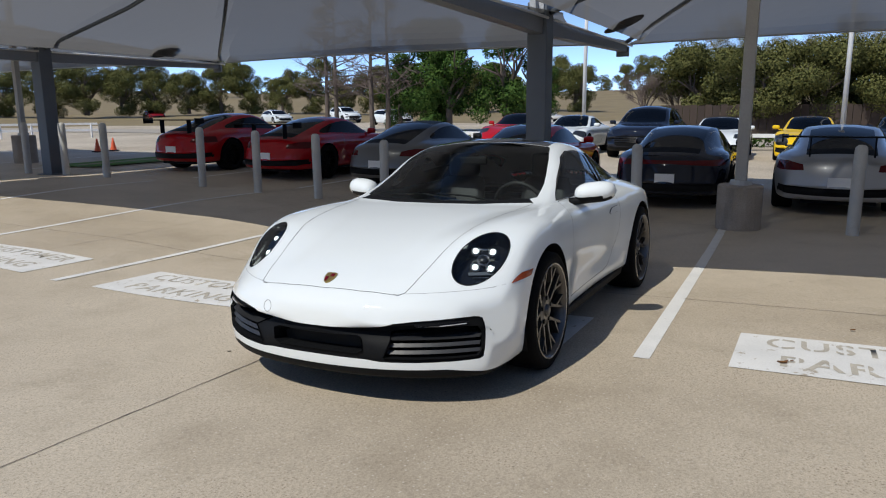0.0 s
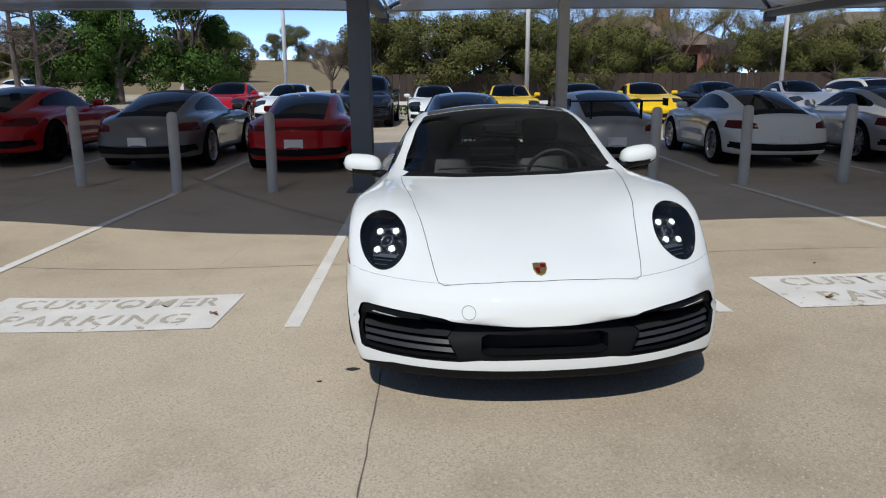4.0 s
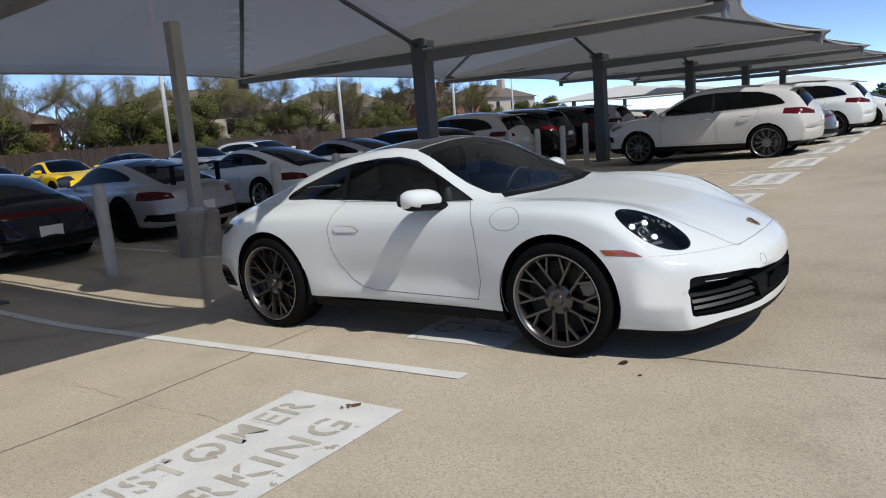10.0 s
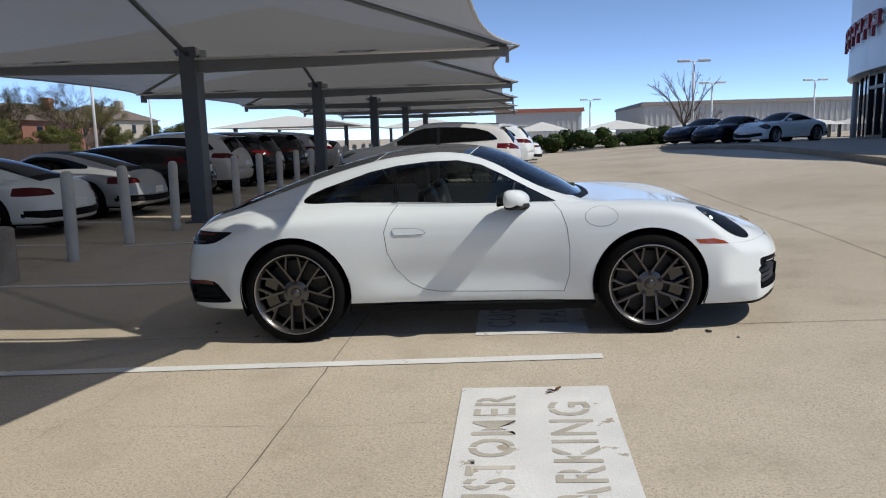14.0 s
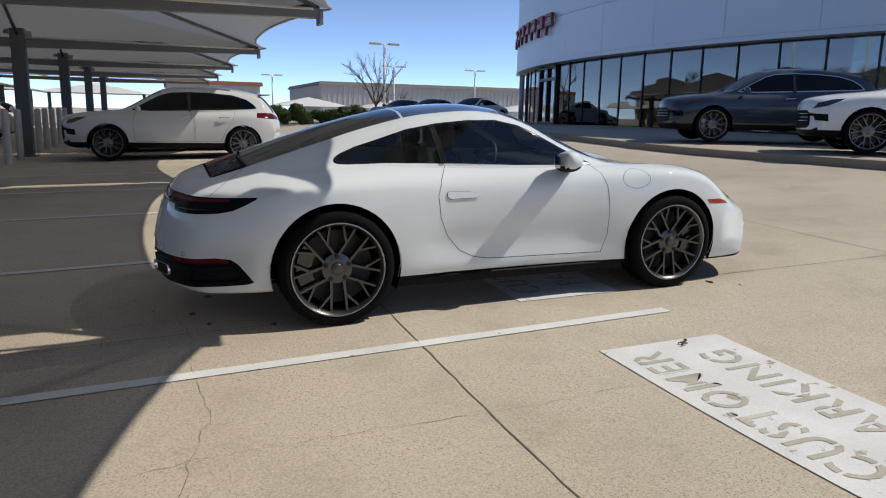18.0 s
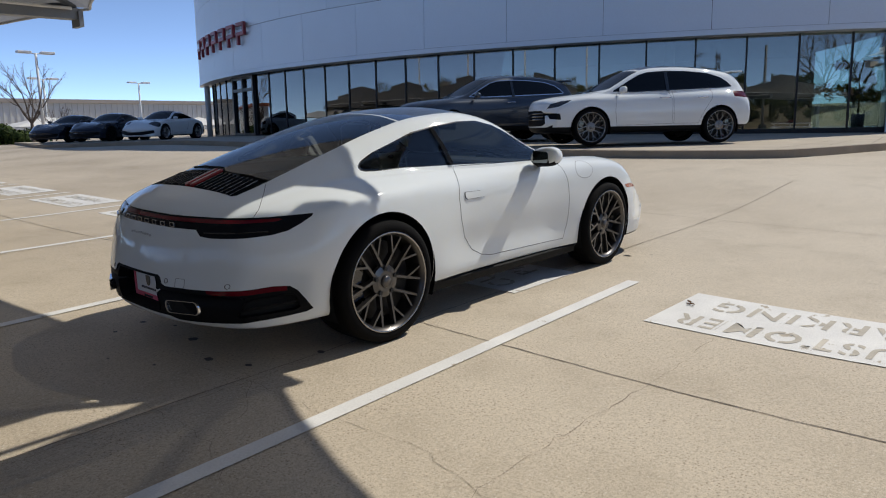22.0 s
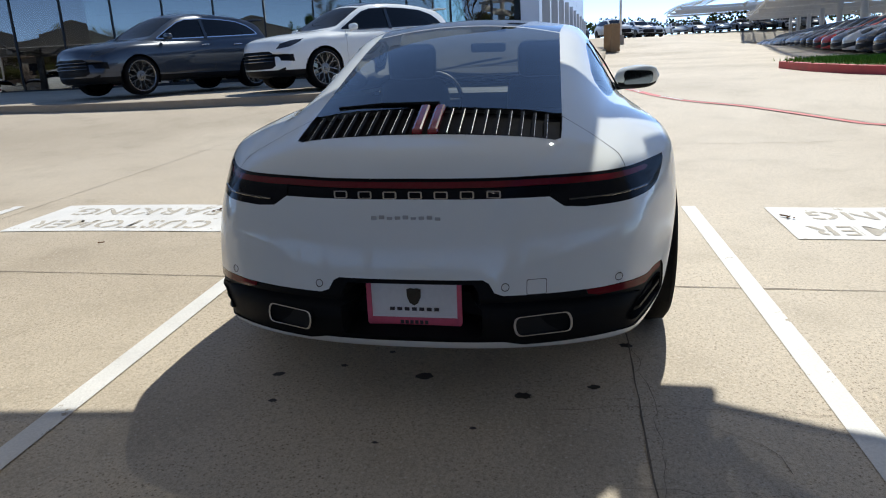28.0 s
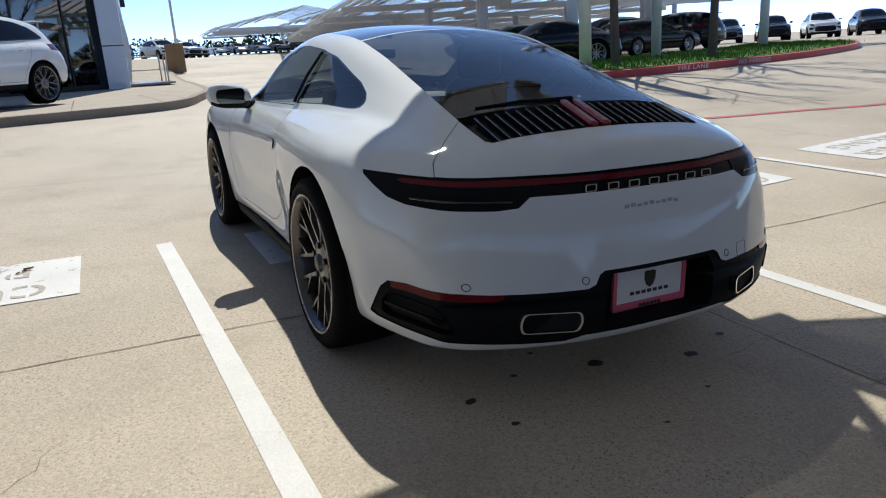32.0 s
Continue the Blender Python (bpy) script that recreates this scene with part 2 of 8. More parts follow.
AMBER = mat("amber_lens", (0.36, 0.055, 0.012), 0.2, coat=1.0, var=0.08, scale=40)
REDLENS = mat("red_lens", (0.12, 0.004, 0.010), 0.15, coat=0.35, var=0.1, scale=40)
TAILRED = mat("dark_red_tail_lens", (0.085, 0.004, 0.006), 0.15, coat=0.5, var=0.1, scale=40)
GAPGREY = mat("door_gap_grey", (0.05, 0.05, 0.052), 0.8, var=0.1)
HEADLAMP = mat("clear_headlamp", (0.03, 0.032, 0.036), 0.12, 0.3, coat=1.0, var=0.3, scale=18, rvar=0.02)
DARKLENS = mat("smoked_lens", (0.006, 0.007, 0.010), 0.12, var=0.1, rvar=0.02)
for dull in (RUBBER, BLACKTRIM, DISC, DARKLENS, REDLENS, TAILRED):
    dull.node_tree.nodes["Principled BSDF"].inputs["Specular IOR Level"].default_value = 0.10
WHITE.node_tree.nodes["Principled BSDF"].inputs["Coat Weight"].default_value = 1.0
LEATHER = mat("black_leather", (0.014, 0.014, 0.015), 0.55, var=0.12, scale=20, fine=300, bump=0.2)
BARK = mat("grey_bark", (0.11, 0.085, 0.07), 0.9, var=0.3, scale=9, fine=60, bump=0.6)
GRASS = mat("lawn_turf", (0.07, 0.17, 0.018), 0.9, var=0.3, scale=3, fine=180, bump=0.8)
DRYGRASS = mat("dry_grass", (0.22, 0.17, 0.09), 0.95, var=0.25, scale=0.3, fine=8, bump=0.5)
ASPHALT = mat("street_concrete", (0.36, 0.32, 0.27), 0.9, var=0.1, scale=0.2, fine=6)


def fabric_mat():
    m, t, b = nodes_of("grey_shade_cloth")
    N, L = t.nodes, t.links
    n = N.new("ShaderNodeTexNoise")
    n.inputs["Scale"].default_value = 1.4
    r = N.new("ShaderNodeValToRGB")
    r.color_ramp.elements[0].color, r.color_ramp.elements[1].color = (0.115, 0.113, 0.112, 1), (0.165, 0.162, 0.16, 1)
    L.new(n.outputs[0], r.inputs[0])
    L.new(r.outputs[0], b.inputs["Base Color"])
    b.inputs["Roughness"].default_value = 0.9
    tl = N.new("ShaderNodeBsdfTranslucent")
    tl.inputs["Color"].default_value = (0.265, 0.257, 0.248, 1)
    mx = N.new("ShaderNodeMixShader")
    mx.inputs[0].default_value = 0.42
    L.new(b.outputs[0], mx.inputs[1])
    L.new(tl.outputs[0], mx.inputs[2])
    # the open weave lets a little of the light straight through
    see, weave = N.new("ShaderNodeBsdfTransparent"), N.new("ShaderNodeMixShader")
    weave.inputs[0].default_value = 0.045
    L.new(mx.outputs[0], weave.inputs[1])
    L.new(see.outputs[0], weave.inputs[2])
    L.new(weave.outputs[0], N["Material Output"].inputs["Surface"])
    return m


FABRIC = fabric_mat()


# ---------- mesh helpers ----------
def link(name, bm, material, parent=None, label="", smooth=False, flip=True):
    if flip:
        bmesh.ops.recalc_face_normals(bm, faces=bm.faces)
    me = bpy.data.meshes.new(name)
    bm.to_mesh(me)
    bm.free()
    for m in material if isinstance(material, (list, tuple)) else [material]:
        me.materials.append(m)
    if smooth:
        for p in me.polygons:
            p.use_smooth = True
    ob = new(name, me)
    ob.parent = parent
    if label:
        ob["label"] = label
    return ob


def part(name, bm, material, parent, label="", smooth=False):
    return link(name, bm, material, parent, label, smooth)


def thing(name, label, category, group="", kind="", m=None):
    ob = new(name)
    if m is not None:
        ob.matrix_world = m
    return tagged(ob, label, category, group, kind)


def box(bm, cx, cy, cz, sx, sy, sz, rz=0.0, bevel=0.0, taper=1.0):
    """A block with its middle at (cx, cy, cz), its edges rounded by bevel, its top shrunk by taper."""
    r = bmesh.ops.create_cube(bm, size=1.0)
    for v in r["verts"]:
        k = taper if v.co.z > 0 else 1.0
        v.co = Vector((v.co.x * sx * k, v.co.y * sy * k, v.co.z * sz))
    if bevel:
        es = list({e for v in r["verts"] for e in v.link_edges})
        rb = bmesh.ops.bevel(bm, geom=es, offset=bevel, segments=2, affect="EDGES", profile=0.5)
        vs = list({v for f in rb["faces"] for v in f.verts} | {v for v in r["verts"] if v.is_valid})
    else:
        vs = r["verts"]
    bmesh.ops.transform(bm, matrix=pose(cx, cy, cz, 0, 0, rz), verts=vs)
    return bm


def tube(bm, pts, radii, n=10, cap=True):
    """A round bar along points, with a radius at each."""
    if not isinstance(radii, (list, tuple)):
        radii = [radii] * len(pts)
    pts = [Vector(p) for p in pts]
    rings = []
    for i, p in enumerate(pts):
        d = (pts[min(i + 1, len(pts) - 1)] - pts[max(i - 1, 0)]).normalized()
        a = d.orthogonal().normalized() if abs(d.z) > 0.95 else d.cross(Vector((0, 0, 1))).normalized()
        b2 = d.cross(a)
        rings.append([bm.verts.new(p + (a * math.cos(2 * math.pi * k / n) + b2 * math.sin(2 * math.pi * k / n)) * radii[i]) for k in range(n)])
    for r0, r1 in zip(rings, rings[1:]):
        for k in range(n):
            bm.faces.new((r0[k], r0[(k + 1) % n], r1[(k + 1) % n], r1[k]))
    if cap:
        bm.faces.new(rings[0][::-1])
        bm.faces.new(rings[-1])
    return bm


def lathe(bm, prof, n=40, axis="y", centre=(0, 0, 0), closed=False):
    """Turns a profile of (along the axis, radius) round the axis."""
    cx, cy, cz = centre
    rings = []
    for a, r in prof:
        ring = []
        for k in range(n):
            t = 2 * math.pi * k / n
            u, w = r * math.cos(t), r * math.sin(t)
            ring.append(bm.verts.new((cx + u, cy + a, cz + w) if axis == "y" else (cx + u, cy + w, cz + a)))
        rings.append(ring)
    pairs = list(zip(rings, rings[1:])) + ([(rings[-1], rings[0])] if closed else [])
    for r0, r1 in pairs:
        for k in range(n):
            bm.faces.new((r0[k], r0[(k + 1) % n], r1[(k + 1) % n], r1[k]))
    return bm


def pchip(pts):
    """A smooth curve through (x, value) pairs that does not overshoot."""
    xs, ys = np.array([p[0] for p in pts], float), np.array([p[1] for p in pts], float)
    o = np.argsort(xs)
    xs, ys = xs[o], ys[o]
    h, d = np.diff(xs), np.diff(ys) / np.diff(xs)
    m = np.zeros(len(xs))
    m[0], m[-1] = d[0], d[-1]
    for i in range(1, len(xs) - 1):
        if d[i - 1] * d[i] > 0:
            w1, w2 = 2 * h[i] + h[i - 1], h[i] + 2 * h[i - 1]
            m[i] = (w1 + w2) / (w1 / d[i - 1] + w2 / d[i])

    def f(x):
        x = min(max(x, xs[0]), xs[-1])
        i = min(int(np.searchsorted(xs, x, side="right")) - 1, len(xs) - 2)
        i = max(i, 0)
        t = (x - xs[i]) / h[i]
        return float(ys[i] * (1 + 2 * t) * (1 - t) ** 2 + h[i] * m[i] * t * (1 - t) ** 2 + ys[i + 1] * t * t * (3 - 2 * t) + h[i] * m[i + 1] * t * t * (t - 1))

    return f


def step(a, b, x):
    t = min(max((x - a) / (b - a), 0.0), 1.0)
    return t * t * (3 - 2 * t)


# ---------- ground ----------
SLOPE = (0.032, 0.025)


def hgt(x, y):
    """The lot's height: a tilted slab round the white car, falling to the shade row and rising to the showroom."""
    flat = SLOPE[0] * x + SLOPE[1] * y
    xx = min(max(x, -5.5), 10) + 0.25 * max(0, min(x, 24) - 10)
    far = 0.032 * xx + 0.2 * step(3, 9, x) + 0.07 * (1 - step(-5, 0, x))
    far += (min(max(y, 0), 20) - 0.85 * min(max(y - 20, 0), 24) * step(-5, 2, x)) * (0.008 + 0.004 * step(-5, 2, x)) + 0.0026 * min(max(y, -10), 0) ** 2 * (1 - step(-4, 2, x))
    far += (1.6 * step(24, 64, x) + 0.7 * step(62, 100, x)) * (step(-18, -7, y) + (1 - step(-18, -7, y)) * step(70, 86, x) * step(-46, -36, y))
    d = max(abs(x) - 2.4, abs(y) - 1.6, 0)
    w = 1 - step(0.6, 4.0, d)
    return w * flat + (1 - w) * far


UP = Vector((-SLOPE[0], -SLOPE[1], 1)).normalized()
TILT = Vector((0, 0, 1)).rotation_difference(UP).to_matrix().to_4x4()


def ground_sheet():
    def axis(lo, hi):
        a = sorted(set([float(v) for v in np.arange(lo, hi + 0.01, 1.0)] + [round(v / 5, 4) for v in range(-25, 26)] + [round(v / 3, 4) for v in range(-27, 28)]))
        s, left, right = 2.0, lo, hi
        while right < 2500:
            left, right, s = left - s, right + s, s * 1.5
            a = [left] + a + [right]
        return a

    xs, ys = axis(-24, 102), axis(-26, 40)
    bm = bmesh.new()
    g = [[bm.verts.new((x, y, hgt(x, y))) for y in ys] for x in xs]
    for i in range(len(xs) - 1):
        for j in range(len(ys) - 1):
            bm.faces.new((g[i][j], g[i + 1][j], g[i + 1][j + 1], g[i][j + 1]))
    ob = link("ground", bm, CONCRETE, smooth=True)
    return tagged(ob, "tan weathered concrete lot reaching to the horizon", "ground", kind="structure")


def drape(bm, poly, lift=0.005, cell=0.5):
    """A flat shape laid on the ground, cut small enough to follow it."""
    xs, ys = [p[0] for p in poly], [p[1] for p in poly]
    b2 = bmesh.new()
    b2.faces.new([b2.verts.new((x, y, 0)) for x, y in poly])
    for k, (lo, hi) in enumerate(((min(xs), max(xs)), (min(ys), max(ys)))):
        n = int((hi - lo) / cell)
        for i in range(1, n + 1):
            c = lo + (hi - lo) * i / (n + 1)
            co, no = ((c, 0, 0), (1, 0, 0)) if k == 0 else ((0, c, 0), (0, 1, 0))
            bmesh.ops.bisect_plane(b2, geom=b2.verts[:] + b2.edges[:] + b2.faces[:], plane_co=co, plane_no=no)
    idx = {}
    for v in b2.verts:
        idx[v] = bm.verts.new((v.co.x, v.co.y, hgt(v.co.x, v.co.y) + lift))
    for f in b2.faces:
        bm.faces.new([idx[v] for v in f.verts])
    b2.free()
    return bm


def ribbon(bm, pts, width, lift=0.004, wob=0.0, thin=0.0):
    """A strip along points on the ground."""
    prev = None
    for i, (x, y) in enumerate(pts):
        a, b = pts[max(i - 1, 0)], pts[min(i + 1, len(pts) - 1)]
        dx, dy = b[0] - a[0], b[1] - a[1]
        l = math.hypot(dx, dy) or 1
        w = width * 0.5 * (1 + random.uniform(-thin, thin))
        x += random.uniform(-wob, wob)
        y += random.uniform(-wob, wob)
        cur = [bm.verts.new((x - s * dy / l * w, y + s * dx / l * w, hgt(x, y) + lift)) for s in (1, -1)]
        if prev:
            bm.faces.new((prev[0], prev[1], cur[1], cur[0]))
        prev = cur
    return bm


def along(pts, gap):
    out = []
    for (x0, y0), (x1, y1) in zip(pts, pts[1:]):
        n = max(1, int(math.hypot(x1 - x0, y1 - y0) / gap))
        out += [(x0 + (x1 - x0) * i / n, y0 + (y1 - y0) * i / n) for i in range(n)]
    return out + [pts[-1]]


def curve_pts(pts, n=8):
    """Points on a smooth line through the given ones."""
    P = [Vector((*p, 0)) for p in pts]
    P = [2 * P[0] - P[1]] + P + [2 * P[-1] - P[-2]]
    out = []
    for i in range(1, len(P) - 2):
        a, b, c, d = P[i - 1:i + 3]
        for k in range(n):
            t = k / n
            q = 0.5 * (2 * b + (c - a) * t + (2 * a - 5 * b + 4 * c - d) * t * t + (3 * b - a - 3 * c + d) * t ** 3)
            out.append((q.x, q.y))
    return out + [tuple(P[-2][:2])]


ground_sheet()
STALL = 2.70
# ---------- cars ----------
def coupe_spec():
    """Lines of a low rear-engined coupe, nose to +x: heights and half widths by station."""
    return dict(
        ends=(-2.27, 2.245),
        top=[(2.245, 0.42), (2.242, 0.46), (2.232, 0.505), (2.20, 0.548), (2.11, 0.605), (1.98, 0.665), (1.8, 0.73), (1.6, 0.785), (1.3, 0.845), (1.02, 0.885), (0.86, 0.905), (0.72, 0.985), (0.5, 1.105), (0.25, 1.232), (0.05, 1.291), (-0.18, 1.311), (-0.5, 1.293), (-0.8, 1.245), (-1.1, 1.175), (-1.4, 1.085), (-1.7, 0.985), (-1.95, 0.90), (-2.06, 0.865), (-2.12, 0.82), (-2.165, 0.76), (-2.20, 0.68), (-2.235, 0.58), (-2.255, 0.50), (-2.27, 0.42)],
        bot=[(2.245, 0.36), (2.24, 0.25), (2.232, 0.195), (2.21, 0.165), (2.14, 0.15), (1.9, 0.15), (1.6, 0.155), (0.8, 0.19), (-0.8, 0.215), (-1.6, 0.222), (-1.9, 0.220), (-2.1, 0.222), (-2.19, 0.235), (-2.235, 0.255), (-2.255, 0.29), (-2.265, 0.33), (-2.27, 0.40)],
        wide=[(2.245, 0.84), (2.1, 0.872), (1.9, 0.892), (1.6, 0.905), (1.22, 0.912), (0.9, 0.895), (0.5, 0.872), (0.1, 0.868), (-0.4, 0.878), (-0.8, 0.905), (-1.22, 0.924), (-1.5, 0.917), (-1.75, 0.893), (-1.95, 0.852), (-2.1, 0.808), (-2.27, 0.745)],
        shoulder=[(2.245, 0.42), (2.22, 0.47), (2.1, 0.545), (1.95, 0.635), (1.8, 0.735), (1.62, 0.815), (1.4, 0.858), (1.15, 0.872), (0.8, 0.868), (0.4, 0.865), (-0.2, 0.872), (-0.6, 0.882), (-0.9, 0.888), (-1.22, 0.885), (-1.5, 0.868), (-1.8, 0.83), (-2.0, 0.79), (-2.12, 0.745), (-2.2, 0.66), (-2.25, 0.5), (-2.27, 0.41)],
        belt_y=[(2.245, 0.56), (2.0, 0.58), (1.6, 0.60), (1.2, 0.655), (0.9, 0.715), (0.5, 0.752), (0.0, 0.755), (-0.5, 0.745), (-0.9, 0.715), (-1.2, 0.675), (-1.5, 0.645), (-1.8, 0.63), (-2.1, 0.60), (-2.27, 0.58)],
        belt_z=[(2.245, 0.428), (2.22, 0.50), (2.1, 0.585), (1.95, 0.67), (1.8, 0.755), (1.6, 0.828), (1.3, 0.872), (0.95, 0.892), (0.55, 0.898), (0.0, 0.92), (-0.5, 0.938), (-0.9, 0.95), (-1.2, 0.948), (-1.5, 0.928), (-1.8, 0.882), (-2.0, 0.838), (-2.12, 0.785), (-2.2, 0.67), (-2.25, 0.5), (-2.27, 0.415)],
        rail_y=[(2.245, 0.34), (1.6, 0.38), (1.2, 0.46), (0.95, 0.60), (0.82, 0.675), (0.5, 0.652), (0.2, 0.60), (0.0, 0.562), (-0.4, 0.548), (-0.9, 0.525), (-1.3, 0.50), (-1.7, 0.47), (-2.1, 0.42), (-2.27, 0.40)],
        rail_z=[(2.245, 0.43), (2.22, 0.505), (2.1, 0.60), (1.95, 0.668), (1.6, 0.79), (1.2, 0.863), (0.95, 0.892), (0.82, 0.902), (0.62, 0.952), (0.4, 1.045), (0.2, 1.155), (0.0, 1.221), (-0.2, 1.245), (-0.5, 1.228), (-0.9, 1.152), (-1.2, 1.076), (-1.5, 0.998), (-1.75, 0.934), (-2.0, 0.866), (-2.12, 0.79), (-2.2, 0.675), (-2.25, 0.5), (-2.27, 0.418)],
        tuck=1.0, bow=(0.37, 0.36), arches=((1.225, 0.345, 0.378), (-1.225, 0.358, 0.398)), axle_y=(0.795, 0.78), tyre=((0.34, 0.245), (0.358, 0.305)),
        side_win=[(-1.165, 0.984), (-1.155, 1.0), (-1.12, 1.022), (-1.02, 1.060), (-0.86, 1.105), (-0.68, 1.157), (-0.48, 1.19), (-0.26, 1.207), (-0.06, 1.205), (0.10, 1.170), (0.24, 1.103), (0.42, 1.007), (0.60, 0.915), (0.3, 0.921), (0.0, 0.931), (-0.45, 0.952), (-0.85, 0.966), (-1.08, 0.963), (-1.135, 0.966), (-1.158, 0.972)],
        pillar=((-0.52, 1.25), (-0.47, 0.90)),
        shield=[(0.845, 0.0), (0.835, 0.25), (0.80, 0.45), (0.745, 0.60), (0.70, 0.635), (0.5, 0.615), (0.25, 0.560), (0.06, 0.505), (0.035, 0.49), (0.075, 0.25), (0.09, 0.0)],
        roof=[(0.08, 0.0), (0.065, 0.25), (0.03, 0.48), (-0.2, 0.475), (-0.66, 0.452), (-0.63, 0.25), (-0.62, 0.0)],
        back=[(-0.635, 0.0), (-0.645, 0.25), (-0.675, 0.45), (-1.0, 0.456), (-1.60, 0.470), (-1.67, 0.472), (-1.685, 0.445), (-1.705, 0.2), (-1.705, 0.0)],
        grille=[(-1.705, 0.0), (-1.705, 0.2), (-1.685, 0.445), (-1.67, 0.472), (-1.80, 0.472), (-1.885, 0.47), (-1.905, 0.45), (-1.915, 0.2), (-1.915, 0.0)],
        hood=[(0.90, 0.0), (0.885, 0.3), (0.84, 0.50), (0.80, 0.645), (1.05, 0.622), (1.3, 0.582), (1.56, 0.543), (1.7, 0.513), (1.85, 0.487), (2.02, 0.458), (2.085, 0.443), (2.112, 0.418), (2.146, 0.22), (2.156, 0.0)],
        door=[(-0.47, 0.94), (-0.53, 0.86), (-0.565, 0.76), (-0.55, 0.62), (-0.50, 0.50), (-0.41, 0.395), (-0.31, 0.345), (-0.2, 0.325), (0.1, 0.315), (0.655, 0.30), (0.695, 0.42), (0.70, 0.6), (0.685, 0.75), (0.65, 0.85), (0.60, 0.905)])


def suv_spec():
    """Lines of a tall sporty estate car."""
    return dict(
        ends=(-2.42, 2.44),
        top=[(2.44, 0.70), (2.43, 0.84), (2.38, 0.92), (2.2, 0.985), (1.9, 1.035), (1.5, 1.075), (1.22, 1.10), (1.0, 1.19), (0.7, 1.36), (0.4, 1.53), (0.2, 1.61), (-0.1, 1.655), (-0.6, 1.665), (-1.2, 1.635), (-1.7, 1.57), (-1.95, 1.50), (-2.05, 1.42), (-2.2, 1.24), (-2.3, 1.10), (-2.38, 0.95), (-2.41, 0.8), (-2.42, 0.72)],
        bot=[(2.44, 0.62), (2.43, 0.42), (2.38, 0.30), (2.2, 0.25), (1.8, 0.25), (-1.8, 0.27), (-2.2, 0.33), (-2.38, 0.42), (-2.42, 0.6)],
        wide=[(2.44, 0.88), (2.1, 0.94), (1.5, 0.985), (1.0, 0.97), (0, 0.955), (-1.0, 0.975), (-1.5, 0.99), (-2.0, 0.955), (-2.42, 0.88)],
        shoulder=[(2.44, 0.66), (2.4, 0.78), (2.2, 0.88), (1.9, 0.955), (1.45, 1.0), (0.8, 1.0), (0, 1.015), (-1.0, 1.04), (-1.6, 1.05), (-2.0, 1.03), (-2.25, 0.97), (-2.38, 0.82), (-2.42, 0.66)],
        belt_y=[(2.44, 0.66), (1.8, 0.72), (1.3, 0.78), (0.8, 0.845), (0, 0.85), (-1.2, 0.84), (-1.9, 0.80), (-2.42, 0.74)],
        belt_z=[(2.44, 0.68), (2.4, 0.83), (2.2, 0.94), (1.8, 1.01), (1.2, 1.05), (0.6, 1.05), (0, 1.075), (-1.0, 1.11), (-1.7, 1.13), (-2.1, 1.10), (-2.3, 0.99), (-2.4, 0.82), (-2.42, 0.68)],
        rail_y=[(2.44, 0.42), (1.8, 0.5), (1.3, 0.66), (1.1, 0.76), (0.8, 0.735), (0.3, 0.665), (0.0, 0.64), (-1.0, 0.63), (-1.7, 0.60), (-2.1, 0.60), (-2.42, 0.55)],
        rail_z=[(2.44, 0.69), (2.38, 0.90), (1.9, 1.02), (1.3, 1.075), (1.1, 1.10), (0.8, 1.24), (0.5, 1.40), (0.25, 1.50), (0, 1.545), (-0.6, 1.565), (-1.2, 1.535), (-1.7, 1.47), (-1.95, 1.40), (-2.1, 1.28), (-2.2, 1.16), (-2.35, 0.95), (-2.42, 0.70)],
        bow=(0.30, 0.24), arches=((1.447, 0.37, 0.425), (-1.447, 0.37, 0.425)), axle_y=(0.84, 0.84), tyre=((0.378, 0.285), (0.378, 0.30)),
        side_win=[(-1.78, 1.19), (-1.70, 1.28), (-1.55, 1.38), (-1.25, 1.465), (-0.8, 1.505), (-0.3, 1.515), (0.1, 1.49), (0.32, 1.43), (0.55, 1.31), (0.92, 1.10), (0.5, 1.09), (-0.2, 1.115), (-1.0, 1.145), (-1.6, 1.17)],
        pillar=((-0.33, 1.6), (-0.30, 1.05)),
        shield=[(1.18, 0), (1.15, 0.3), (1.05, 0.6), (0.98, 0.70), (0.7, 0.665), (0.42, 0.61), (0.30, 0.585), (0.33, 0.3), (0.34, 0)],
        roof=[(0.28, 0), (0.26, 0.3), (0.22, 0.54), (-1.2, 0.52), (-1.25, 0.3), (-1.25, 0)],
        back=[(-1.97, 0), (-1.97, 0.3), (-1.96, 0.57), (-2.2, 0.60), (-2.22, 0.3), (-2.22, 0)],
        grille=None,
        hood=[(1.22, 0), (1.19, 0.3), (1.12, 0.6), (1.07, 0.74), (1.5, 0.72), (1.9, 0.66), (2.2, 0.60), (2.28, 0.5), (2.33, 0.2), (2.335, 0)],
        door=[(-0.30, 1.09), (-0.36, 0.9), (-0.36, 0.42), (0.88, 0.40), (0.92, 0.7), (0.9, 0.95), (0.84, 1.07)])


